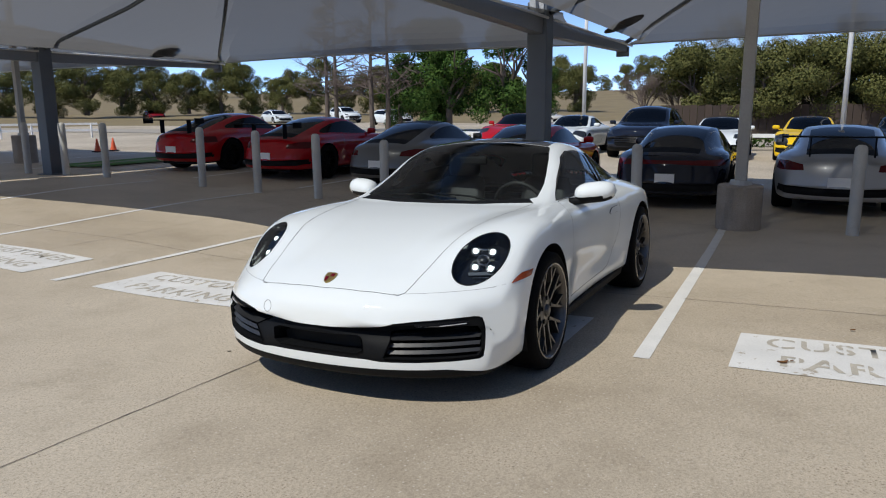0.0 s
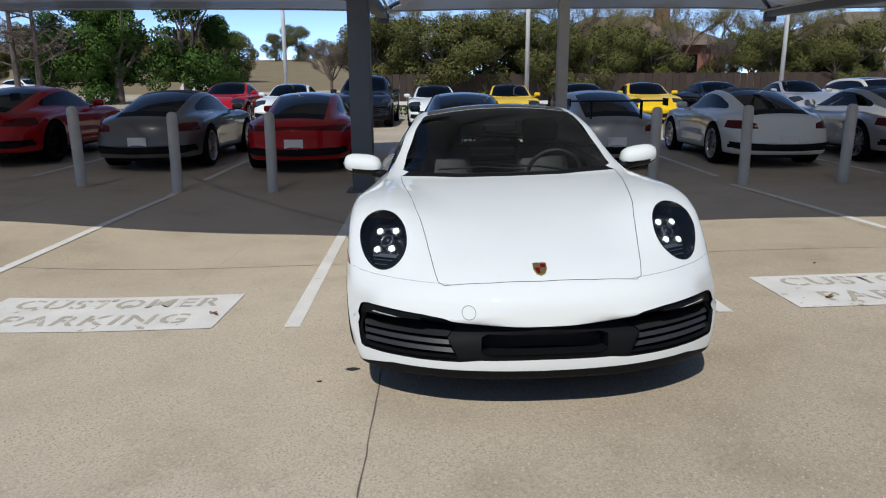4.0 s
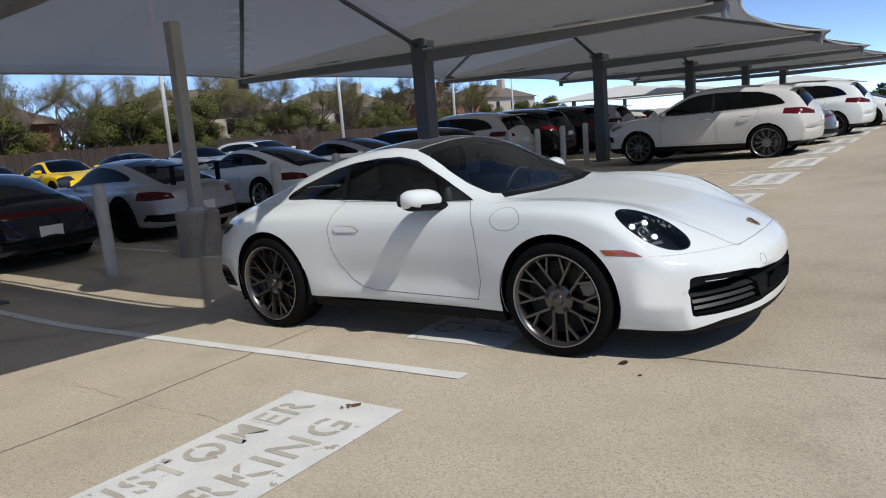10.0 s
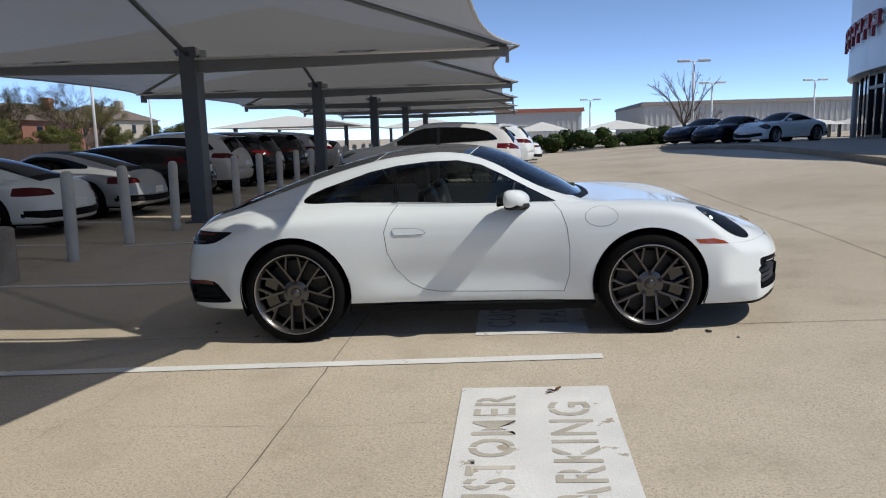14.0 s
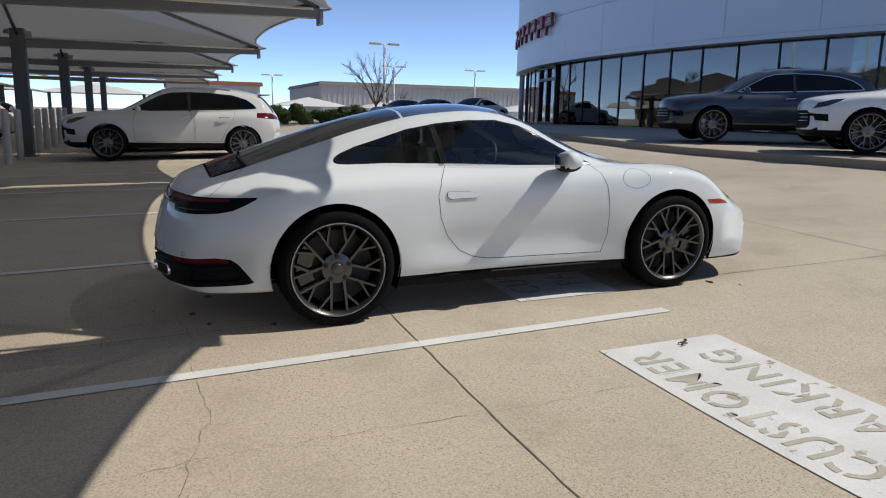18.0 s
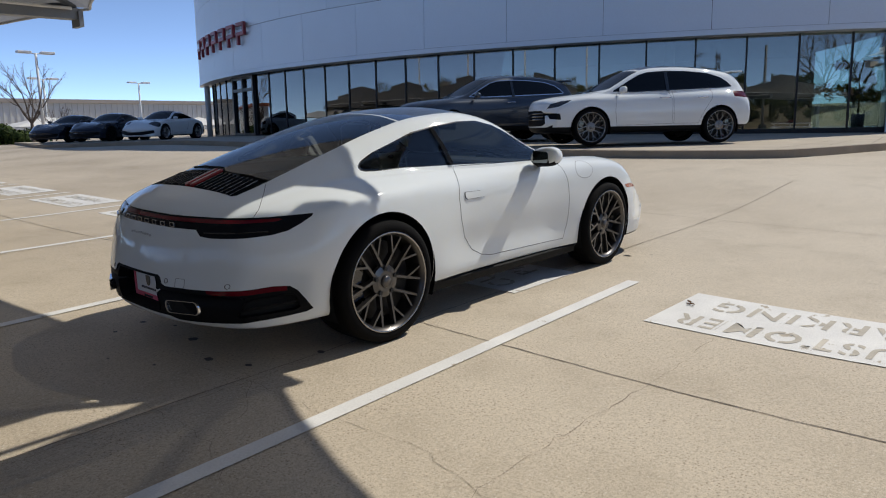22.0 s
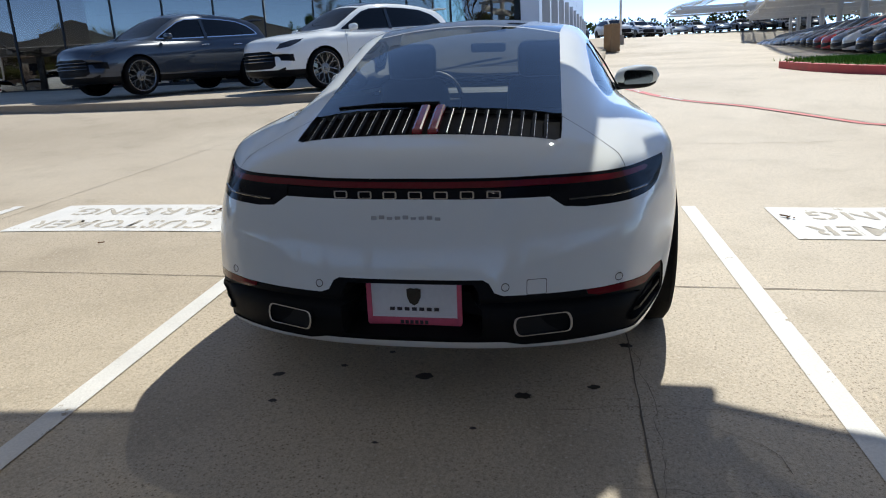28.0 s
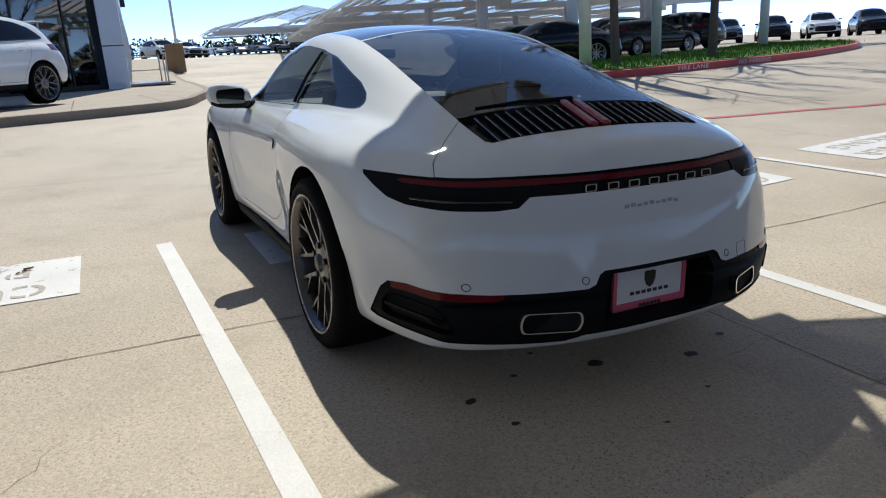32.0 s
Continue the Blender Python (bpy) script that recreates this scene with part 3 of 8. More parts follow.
def sedan_spec():
    s = suv_spec()
    s["ends"] = (-2.5, 2.5)
    low = lambda z: 0.20 + (z - 0.25) * 0.835 if z > 0.25 else z * 0.8
    for k in ("top", "bot", "shoulder", "belt_z", "rail_z"):
        s[k] = [(x * 1.032, low(z)) for x, z in s[k]]
    for k in ("wide", "belt_y", "rail_y"):
        s[k] = [(x * 1.032, y * 0.965) for x, y in s[k]]
    s["top"] = [(x - (0.12 if -2.3 < x < -1.2 else 0), z) for x, z in s["top"]]
    s["side_win"] = [(x * 1.032, low(z) - 0.005) for x, z in s["side_win"]]
    s["door"] = [(x * 1.032, low(z)) for x, z in s["door"]]
    s["arches"], s["tyre"] = ((1.46, 0.345, 0.385), (-1.46, 0.345, 0.385)), ((0.345, 0.26), (0.345, 0.28))
    s["axle_y"] = (0.81, 0.81)
    return s


def shell(spec, nu, nv):
    """The right-hand half (y >= 0) of a car body as a smooth grid."""
    F = {k: pchip(spec[k]) for k in ("top", "bot", "wide", "shoulder", "belt_y", "belt_z", "rail_y", "rail_z")}
    lo, hi = spec["ends"]
    us = [0.5 - 0.5 * math.cos(math.pi * i / nu) for i in range(nu + 1)]
    us = [0.55 * u + 0.45 * i / nu for i, u in enumerate(us)]
    rows = []
    xs = [lo + (hi - lo) * u for u in us]
    ends = (0.004, 0.011, 0.022, 0.038, 0.06, 0.09) if nu > 60 else (0.01, 0.035, 0.08)
    xs = sorted([x for x in xs if lo + 0.1 < x < hi - 0.1] + [lo, hi] + [lo + e for e in ends] + [hi - e for e in ends])
    nu = len(xs) - 1
    for x in xs:
        t, b, w, s = F["top"](x), F["bot"](x), F["wide"](x), F["shoulder"](x)
        by, bz, ry, rz = F["belt_y"](x), F["belt_z"](x), F["rail_y"](x), F["rail_z"](x)
        h = s - b
        ctrl = [(0.0, b), (w * 0.40, b), (w * 0.72, b), (w * 0.88, b + 0.004), (w * 0.955, b + 0.07 * h), (w * 0.99, b + 0.33 * h), (w, b + 0.60 * h), (w * 0.985, b + 0.84 * h), (w * 0.945, b + 0.965 * h), ((w * 0.9 + by) / 2, (s + bz) / 2 + 0.004), (by, bz),
                (by + (ry - by) * 0.52 + 0.012, bz + (rz - bz) * 0.52), (ry, rz), (ry * 0.72, rz + (t - rz) * 0.56), (ry * 0.36, rz + (t - rz) * 0.90), (0.0, t)]
        mid = spec["tuck"] * (1 - step(0.45, 0.85, abs(x))) if "tuck" in spec else 0.0
        ctrl[4] = (w * (0.955 + 0.012 * mid), b + (0.07 + 0.03 * mid) * h)
        ctrl[5] = (w * (0.99 - 0.030 * mid), b + 0.33 * h)
        ctrl[6] = (w * (1.0 - 0.010 * mid), b + 0.60 * h)
        if "tuck" in spec:
            tail = step(1.45, 2.0, -x)
            ctrl[7] = (w * (0.985 - 0.030 * tail), ctrl[7][1])
            ctrl[8] = (w * (0.945 - 0.050 * tail), ctrl[8][1])
        ctrl = [(max(0.0, y), z) for y, z in ctrl]
        # smooth the control points into nv + 1 points, evenly by length
        P = [np.array((-ctrl[1][0], ctrl[1][1]))] + [np.array(c) for c in ctrl] + [np.array((-ctrl[-2][0], ctrl[-2][1]))]
        fine = []
        for i in range(1, len(P) - 2):
            a, c, d, e = P[i - 1:i + 3]
            for k in range(6):
                q = k / 6
                fine.append(0.5 * (2 * c + (d - a) * q + (2 * a - 5 * c + 4 * d - e) * q * q + (3 * c - a - 3 * d + e) * q ** 3))
        fine.append(P[-2])
        fine = np.array(fine)
        fine[-1, 0] = 0.0
        n6 = len(fine) - 1
        par = np.linspace(0, n6, nv + 1)
        ys, zs = np.interp(par, np.arange(n6 + 1), fine[:, 0]), np.interp(par, np.arange(n6 + 1), fine[:, 1])
        row = []
        for y, z in zip(ys, zs):
            f = max(0.0, (x - 1.1) / (hi - 1.1)) if x > 0 else max(0.0, (-x - 1.4) / (-lo - 1.4))
            c = spec["bow"][0] if x > 0 else -spec["bow"][1]
            row.append((x - c * f ** 1.4 * min(1.0, abs(y) / 0.9) ** 2.6, max(y, 0.0), z))
        rows.append(row)
    bm = bmesh.new()
    g = [[bm.verts.new(p) for p in row] for row in rows]
    for i in range(nu):
        for j in range(nv):
            bm.faces.new((g[i][j], g[i + 1][j], g[i + 1][j + 1], g[i][j + 1]))
    for end in (g[0], g[-1]):
        mid = bm.verts.new((end[0].co.x, 0, (end[0].co.z + end[-1].co.z) / 2))
        for a, c in zip(end, end[1:]):
            bm.faces.new((mid, a, c) if end is g[-1] else (mid, c, a))
    bmesh.ops.remove_doubles(bm, verts=bm.verts, dist=0.0004)
    bmesh.ops.recalc_face_normals(bm, faces=bm.faces)
    if sum(f.normal.y * f.calc_area() for f in bm.faces) < 0:
        bmesh.ops.reverse_faces(bm, faces=bm.faces)
    bm.normal_update()
    return bm


VIEWS = {"side": (Vector((1, 0, 0)), Vector((0, 0, 1))), "top": (Vector((1, 0, 0)), Vector((0, 1, 0))), "end": (Vector((0, 1, 0)), Vector((0, 0, 1)))}


def inside(p, poly):
    x, y, hit = p[0], p[1], False
    for (x0, y0), (x1, y1) in zip(poly, poly[1:] + poly[:1]):
        if (y0 > y) != (y1 > y) and x < (x1 - x0) * (y - y0) / (y1 - y0) + x0:
            hit = not hit
    return hit


def cut(bm, poly, view, keep, basis=None):
    """Cuts the shell along a shape drawn in one view, and returns the faces inside it."""
    e1, e2 = basis or VIEWS[view]
    near = []
    xs, ys = [p[0] for p in poly], [p[1] for p in poly]
    for f in bm.faces:
        c = f.calc_center_median()
        if not keep(c):
            continue
        u, w = [v.co.dot(e1) for v in f.verts], [v.co.dot(e2) for v in f.verts]
        if max(u) > min(xs) and min(u) < max(xs) and max(w) > min(ys) and min(w) < max(ys):
            near.append(f)
    near = set(near)
    for (a0, b0), (a1, b1) in zip(poly, poly[1:] + poly[:1]):
        d = e1 * (a1 - a0) + e2 * (b1 - b0)
        if d.length < 1e-6:
            continue
        no = e1 * (b1 - b0) - e2 * (a1 - a0)
        co = e1 * a0 + e2 * b0
        lo0, hi0, lo1, hi1 = min(a0, a1) - 1e-4, max(a0, a1) + 1e-4, min(b0, b1) - 1e-4, max(b0, b1) + 1e-4
        fs = []
        for f in near:
            u, w = [v.co.dot(e1) for v in f.verts], [v.co.dot(e2) for v in f.verts]
            if max(u) >= lo0 and min(u) <= hi0 and max(w) >= lo1 and min(w) <= hi1:
                fs.append(f)
        if not fs:
            continue
        vs = {v for f in fs for v in f.verts}
        es = {e for f in fs for e in f.edges}
        before = set(bm.faces)
        bmesh.ops.bisect_plane(bm, geom=list(vs) + list(es) + fs, dist=1e-5, plane_co=co, plane_no=no)
        near = {f for f in near if f.is_valid} | (set(bm.faces) - before)
    near = [f for f in near if f.is_valid]
    out = []
    for f in near:
        c = f.calc_center_median()
        if keep(c) and inside((c.dot(e1), c.dot(e2)), poly):
            out.append(f)
    return out


def take(name, faces, material, parent, both=True, side=1, label="", off=0.0, thick=0.0, tags=None):
    """A panel from the shell's faces: both halves in one mesh, or the one at side * y. Keeps the shell's smooth shading."""
    idx, co, no, fs = {}, [], [], []
    for f in faces:
        for v in f.verts:
            if v not in idx:
                n = Vector(v[tags]) if tags else v.normal
                if abs(v.co.y) < 1e-4:
                    n = Vector((n.x, 0, n.z)).normalized()
                idx[v] = len(co)
                co.append(v.co + n * off)
                no.append(n.copy())
        fs.append([idx[v] for v in f.verts])
    V, Nn, Fa = [], [], []
    for s in ((1, -1) if both else (side,)):
        base = len(V)
        V += [Vector((c.x, c.y * s, c.z)) for c in co]
        Nn += [Vector((n.x, n.y * s, n.z)) for n in no]
        Fa += [[base + i for i in (f if s > 0 else f[::-1])] for f in fs]
    me = bpy.data.meshes.new(name)
    me.from_pydata(V, [], Fa)
    me.materials.append(material)
    for p in me.polygons:
        p.use_smooth = True
    me.normals_split_custom_set_from_vertices(Nn)
    ob = new(name, me)
    ob.parent = parent
    if label:
        ob["label"] = label
    return ob


def rim_edges(faces):
    fs, out = set(faces), []
    for f in fs:
        for e in f.edges:
            if len([g for g in e.link_faces if g in fs]) == 1 and not all(abs(v.co.y) < 1e-4 for v in e.verts):
                out.append(e)
    return out


def seam(name, faces, parent, material, r=0.0025, both=True, side=1, tags=None, lift=0.0008):
    """A thin dark shut line round a panel."""
    bm = bmesh.new()
    for e in rim_edges(faces):
        a, b = e.verts
        na, nb = (Vector(a[tags]), Vector(b[tags])) if tags else (a.normal, b.normal)
        t = (b.co - a.co).normalized()
        for s in ((1, -1) if both else (side,)):
            q = []
            for v, n in ((a, na), (b, nb)):
                across = n.cross(t).normalized() * r
                for p in (v.co + across + n * lift, v.co - across + n * lift):
                    q.append(bm.verts.new((p.x, p.y * s, p.z)))
            bm.faces.new((q[0], q[1], q[3], q[2]))
    me = bpy.data.meshes.new(name)
    bm.to_mesh(me)
    bm.free()
    me.materials.append(material)
    ob = new(name, me)
    ob.parent = parent
    return ob


def spoke_wheel(parent, x, y, r, width, side, spokes=10, fancy=True, rim=None, name="wheel"):
    """A tyre on a cast wheel with forked spokes, disc and hub; its face looks to side * y."""
    rim = rim or RIM
    rr = r * (0.80 if fancy else 0.74)
    hw = width / 2
    w = new(name)
    w.parent = parent
    w.matrix_local = pose(x, y, r - 0.004)
    bm = bmesh.new()
    s = side
    prof = [(-hw * 0.94, rr), (-hw, rr + 0.02), (-hw * 0.98, r - 0.03), (-hw * 0.86, r - 0.006), (-hw * 0.5, r), (hw * 0.5, r), (hw * 0.86, r - 0.006), (hw * 0.98, r - 0.03), (hw, rr + 0.02), (hw * 0.94, rr)]
    lathe(bm, [(a, q) for a, q in prof], 56 if fancy else 28)
    part("tyre", bm, RUBBER, w, smooth=True)
    bm = bmesh.new()
    lathe(bm, [(hw * 0.98 * s, rr + 0.004), (hw * 1.0 * s, rr - 0.0005), (hw * 0.965 * s, rr - 0.0055)], 56 if fancy else 28)
    part("rim_lip", bm, RIMEDGE if fancy else rim, w, smooth=True)
    bm = bmesh.new()
    lathe(bm, [(hw * 0.965 * s, rr - 0.0054), (hw * 0.88 * s, rr - 0.017), (hw * 0.72 * s, rr - 0.024), (-hw * 0.9 * s, rr - 0.03)], 56 if fancy else 28)
    part("rim", bm, rim, w, smooth=True)
    bm = bmesh.new()
    face = hw * (0.80 if fancy else 0.75) * s
    hub = rr * 0.22
    n = spokes
    for k in range(n):
        a = 2 * math.pi * (k + 0.5) / n
        # a stem, then a fork of two arms that meets the rim
        def bar(r0, a0, r1, a1, w0, w1, d0, d1):
            p0, p1 = Vector((math.cos(a0) * r0, 0, math.sin(a0) * r0)), Vector((math.cos(a1) * r1, 0, math.sin(a1) * r1))
            t = (p1 - p0).normalized()
            q = Vector((-t.z, 0, t.x))
            vs = []
            for p, ww, dd in ((p0, w0, d0), (p1, w1, d1)):
                for sy, k2 in ((0.0, 0.62), (-0.030 * s, 1.0)):
                    for sg in (1, -1):
                        vs.append(bm.verts.new(p + q * sg * ww * k2 + Vector((0, face + dd * s + sy, 0))))
            f0, f1, b0, b1, g0, g1, h0, h1 = vs
            for quad in ((f0, f1, g1, g0), (f0, b0, h0, g0), (f1, b1, h1, g1), (f0, f1, b1, b0), (g0, g1, h1, h0)):
                bm.faces.new(quad)
        if fancy:
            # pairs of straight stems from the bolt bosses, each with a side branch to the rim
            mid = math.pi / 2 + 2 * math.pi * (k // 2 + 0.5) / 5
            sg = 1 if k % 2 else -1
            polar = lambda u, v: (math.hypot(u, v), mid + sg * math.atan2(v, u))
            (r0, a0), (r1, a1) = polar(rr * 0.24, rr * 0.135), polar(rr * 0.955, rr * 0.175)
            bar(r0, a0, r1, a1, 0.0135, 0.0095, -0.020, 0.004)
            (r2, a2), (r3, a3) = polar(rr * 0.56, rr * 0.155), polar(rr * 0.86, rr * 0.455)
            bar(r2, a2, r3, a3, 0.0105, 0.0085, -0.008, 0.004)
        else:
            bar(hub * 0.7, a, rr * 0.97, a, 0.02, 0.014, -0.02, 0.0)
    part("spokes", bm, rim, w)
    bm = bmesh.new()
    lathe(bm, [(face - 0.045 * s, hub * (1.55 if fancy else 1.25)), (face - 0.022 * s, hub * (1.48 if fancy else 1.2)), (face - 0.014 * s, hub * 0.95), (face - 0.014 * s, hub * 0.62), (face - 0.004 * s, hub * 0.55), (face - 0.003 * s, 0.002)], 30)
    part("hub", bm, rim, w)
    if fancy and rim is RIM:
        for k in range(5):
            bm = bmesh.new()
            a = 2 * math.pi * k / 5 + math.pi / 2
            lathe(bm, [(face - 0.02 * s, 0.014), (face - 0.008 * s, 0.013), (face - 0.007 * s, 0.001)], 8, centre=(math.cos(a) * hub * 1.18, 0, math.sin(a) * hub * 1.18))
            part("wheel_bolt", bm, DARKFRAME, w)
    if fancy:
        bm = bmesh.new()
        lathe(bm, [(face - 0.003 * s, hub * 0.50), (face + 0.001 * s, hub * 0.46), (face + 0.0015 * s, 0.001)], 24)
        part("centre_cap", bm, rim, w, smooth=True)
    bm = bmesh.new()
    d = face - 0.075 * s
    lathe(bm, [(d - 0.02 * s, 0.05), (d - 0.02 * s, rr * 0.80), (d, rr * 0.80), (d, 0.05)], 40)
    part("brake_disc", bm, DISC, w)
    if fancy:
        bm = bmesh.new()
        for sgn in (-1,):
            prev = []
            for i in range(9):
                a = math.radians(-38 + 76 * i / 8) + (0 if x > 0 else math.pi)
                for q in (rr * 0.52, rr * 0.84):
                    prev.append((math.cos(a) * q, math.sin(a) * q))
            for i in range(8):
                quad = [prev[2 * i], prev[2 * i + 1], prev[2 * i + 3], prev[2 * i + 2]]
                for off in (d + 0.018 * s,):
                    bm.faces.new([bm.verts.new((px, off, pz)) for px, pz in quad])
                bm.faces.new([bm.verts.new((px, off2, pz)) for (px, pz), off2 in ((quad[1], d + 0.018 * s), (quad[2], d + 0.018 * s), (quad[2], d - 0.05 * s), (quad[1], d - 0.05 * s))])
        part("brake_caliper", bm, BLACKGLOSS, w)
    bm = bmesh.new()
    lathe(bm, [(-hw * 0.7 * s, 0.02), (-hw * 0.7 * s, rr - 0.02)], 24)
    part("inner_barrel", bm, BLACKTRIM, w)
    return w
def circle2(cx, cz, r, n=32):
    return [(cx + r * math.cos(2 * math.pi * k / n), cz + r * math.sin(2 * math.pi * k / n)) for k in range(n)]


def mark_normals(bm):
    lay = bm.verts.layers.float_vector.new("smooth")
    bm.normal_update()
    for v in bm.verts:
        n = v.normal.copy()
        if abs(v.co.y) < 1e-4:
            n = Vector((n.x, 0, n.z)).normalized()
        v[lay] = n
    return lay


def seats(parent, x, z, colour, detail=True):
    for y in (0.36, -0.36):
        s = new("seat")
        s.parent = parent
        s.matrix_local = pose(x, y, z)
        bm = bmesh.new()
        box(bm, 0.12, 0, 0.08, 0.5, 0.48, 0.16, bevel=0.05)
        part("cushion", bm, colour, s, smooth=True)
        bm = bmesh.new()
        box(bm, -0.14, 0, 0.42, 0.14, 0.46, 0.58, bevel=0.06, taper=0.82)
        bmesh.ops.rotate(bm, verts=bm.verts, cent=(-0.14, 0, 0.15), matrix=Matrix.Rotation(radians(-14), 3, "Y"))
        part("backrest", bm, colour, s, smooth=True)
        if detail:
            bm = bmesh.new()
            box(bm, -0.29, 0, 0.78, 0.09, 0.27, 0.19, bevel=0.04)
            part("headrest", bm, colour, s, smooth=True)


def build_car(name, label, spec, colour, res=(46, 26), rim=None, lamps="strip", wing=None, roof_black=True, top=None, glassm=None, spokes=10, trim_low=False, intakes=True, seatcol=None, fancy_wheels=False, suv=False):
    """A parked car of the given lines: panels, panes, lamps, wheels and inside."""
    car = thing(name, label, "car")
    glassm = glassm or DARKGLASS
    bm = shell(spec, *res)
    lay = mark_normals(bm)
    every = lambda c: True
    sides = lambda c: c.y > 0.45
    used = set()

    def region(poly, view, keep, **kw):
        fs = [f for f in cut(bm, poly, view, keep) if f not in used]
        return fs

    groups = {}
    for (ax, az, r), nm in zip(spec["arches"], ("af", "ar")):
        fs = cut(bm, circle2(ax, az, r, 28), "side", sides)
        bmesh.ops.delete(bm, geom=fs, context="FACES")
    up = lambda c: c.z > spec["belt_z"][3][1] - 0.06 or c.y < 0.7
    px = spec["pillar"]
    high = lambda z0: (lambda c: c.z > z0)
    zb = min(p[1] for p in spec["side_win"])
    specs = [("side_window", spec["side_win"], "side", lambda c: c.y > 0.4)]
    lifted = lambda c: c.z > zb - 0.08
    specs += [("windscreen", spec["shield"], "top", lifted)]
    if roof_black and spec["roof"]:
        specs += [("roof_panel", spec["roof"], "top", lifted)]
    if spec["back"]:
        specs += [("rear_window", spec["back"], "top", lifted)]
    if spec["grille"]:
        specs += [("engine_grille", spec["grille"], "top", lambda c: c.z > 0.8)]
    zn = spec["ends"][0]
    if lamps == "strip":
        specs += [("tail_light_band", [(0, 0.735), (0.5, 0.715), (0.8, 0.70), (0.95, 0.72), (0.95, 0.80), (0.6, 0.795), (0, 0.785)], "end", lambda c: c.x < -1.66)]
    elif lamps == "pods":
        specs += [("tail_light", [(0.48, 0.67), (0.8, 0.66), (0.95, 0.68), (0.95, 0.79), (0.7, 0.80), (0.5, 0.755)], "end", lambda c: c.x < -1.66)]
    elif lamps == "suv":
        specs += [("tail_light", [(0.45, 0.93), (0.9, 0.95), (1.0, 1.0), (1.0, 1.10), (0.7, 1.08), (0.45, 1.0)], "end", lambda c: c.x < -1.75)]
    sc = spec["shoulder"]
    low = spec["bot"][2][1]
    nose = spec["ends"][1]
    if spec["arches"][0][1] < 0.36 and nose < 2.4:
        specs += [("headlight", [(1.70 + 0.165 * math.cos(a), 0.70 + 0.135 * math.sin(a)) for a in np.linspace(0, 2 * math.pi, 15)[:-1]], "side", lambda c: c.y > 0.5)]
        if intakes:
            specs += [("front_intake", [(0, 0.22), (0.36, 0.215), (0.84, 0.30), (0.82, 0.43), (0.36, 0.37), (0, 0.35)], "end", lambda c: c.x > 1.7)]
        specs += [("rear_apron", [(0, 0.30), (0.7, 0.31), (0.9, 0.36), (0.85, 0.44), (0.3, 0.42), (0, 0.42)], "end", lambda c: c.x < -1.8)]
    else:
        zl = sc[2][1]
        zl += 0.0
        specs += [("headlight", [(nose - 0.13, zl - 0.12), (nose - 0.20, zl - 0.02), (nose - 0.40, zl + 0.035), (nose - 0.60, zl + 0.055), (nose - 0.50, zl + 0.0), (nose - 0.32, zl - 0.08)], "side", lambda c: c.y > 0.5)]
        if intakes:
            specs += [("front_intake", [(0, low + 0.10), (0.5, low + 0.11), (0.60, low + 0.16), (0.60, zl - 0.22), (0.48, zl - 0.15), (0, zl - 0.15)], "end", lambda c: c.x > 1.8)]
            specs += [("side_vent", [(nose - 0.36, 0.53), (nose - 0.17, 0.55), (nose - 0.13, 0.67), (nose - 0.34, 0.66)], "side", lambda c: c.y > 0.55)]
            specs += [("lower_grille", [(0, low + 0.01), (0.6, low + 0.02), (0.78, low + 0.09), (0.78, low + 0.13), (0.6, low + 0.07), (0, low + 0.06)], "end", lambda c: c.x > 1.8)]
        specs += [("sill_cladding", [(-3, 0), (3, 0), (3, spec["bot"][4][1] + 0.13), (-3, spec["bot"][4][1] + 0.13)], "side", every)] if trim_low else []
    got = {}
    order = []
    for nm, poly, view, keep in specs:
        fs = cut(bm, poly, view, keep)
        order.append((nm, poly, view, keep))
    door_faces = cut(bm, spec["door"], "side", lambda c: c.y > 0.6)
    taken = set()
    for nm, poly, view, keep in order:
        e1, e2 = VIEWS[view]
        got[nm] = [f for f in bm.faces if f not in taken and keep(f.calc_center_median()) and inside((f.calc_center_median().dot(e1), f.calc_center_median().dot(e2)), poly)]
        taken |= set(got[nm])
    body = [f for f in bm.faces if f not in taken]
    take("body", body, colour, car, tags=lay)
    mats = dict(side_window=glassm, windscreen=glassm, roof_panel=BLACKGLOSS, rear_window=glassm, engine_grille=BLACKTRIM, tail_light_band=TAILRED, tail_light=TAILRED, headlight=HEADLAMP, front_intake=BLACKTRIM, side_vent=BLACKTRIM, lower_grille=BLACKTRIM, rear_apron=BLACKTRIM, sill_cladding=BLACKTRIM)
    for nm, fs in got.items():
        if not fs:
            continue
        if nm in ("side_window", "tail_light", "headlight", "side_vent"):
            for s in (1, -1):
                take(nm, fs, mats[nm], car, both=False, side=s, tags=lay)
        else:
            take(nm, fs, top or mats[nm] if nm == "roof_panel" else mats[nm], car, tags=lay)
    e1, e2 = VIEWS["side"]
    df = [f for f in body if f.calc_center_median().y > 0.6 and inside((f.calc_center_median().x, f.calc_center_median().z), spec["door"])]
    for s in (1, -1):
        seam("door_gap", df, car, GAPGREY, 0.0026, False, s, tags=lay)
    # arch liners and the floor
    for ax, az, r in spec["arches"]:
        n = 20
        for s in (1, -1):
            bm2 = bmesh.new()
            prev = None
            for k in range(n + 1):
                a = math.radians(-20 + 220 * k / n)
                p = [bm2.verts.new((ax + (r + 0.01) * math.cos(a), s * yy, az + (r + 0.01) * math.sin(a))) for yy in (spec["wide"][5][1] * 0.975, 0.5)]
                if prev:
                    bm2.faces.new((prev[0], p[0], p[1], prev[1]))
                prev = p
            part("arch_liner", bm2, BLACKTRIM, car)
    bm2 = bmesh.new()
    lo, hi = spec["ends"]
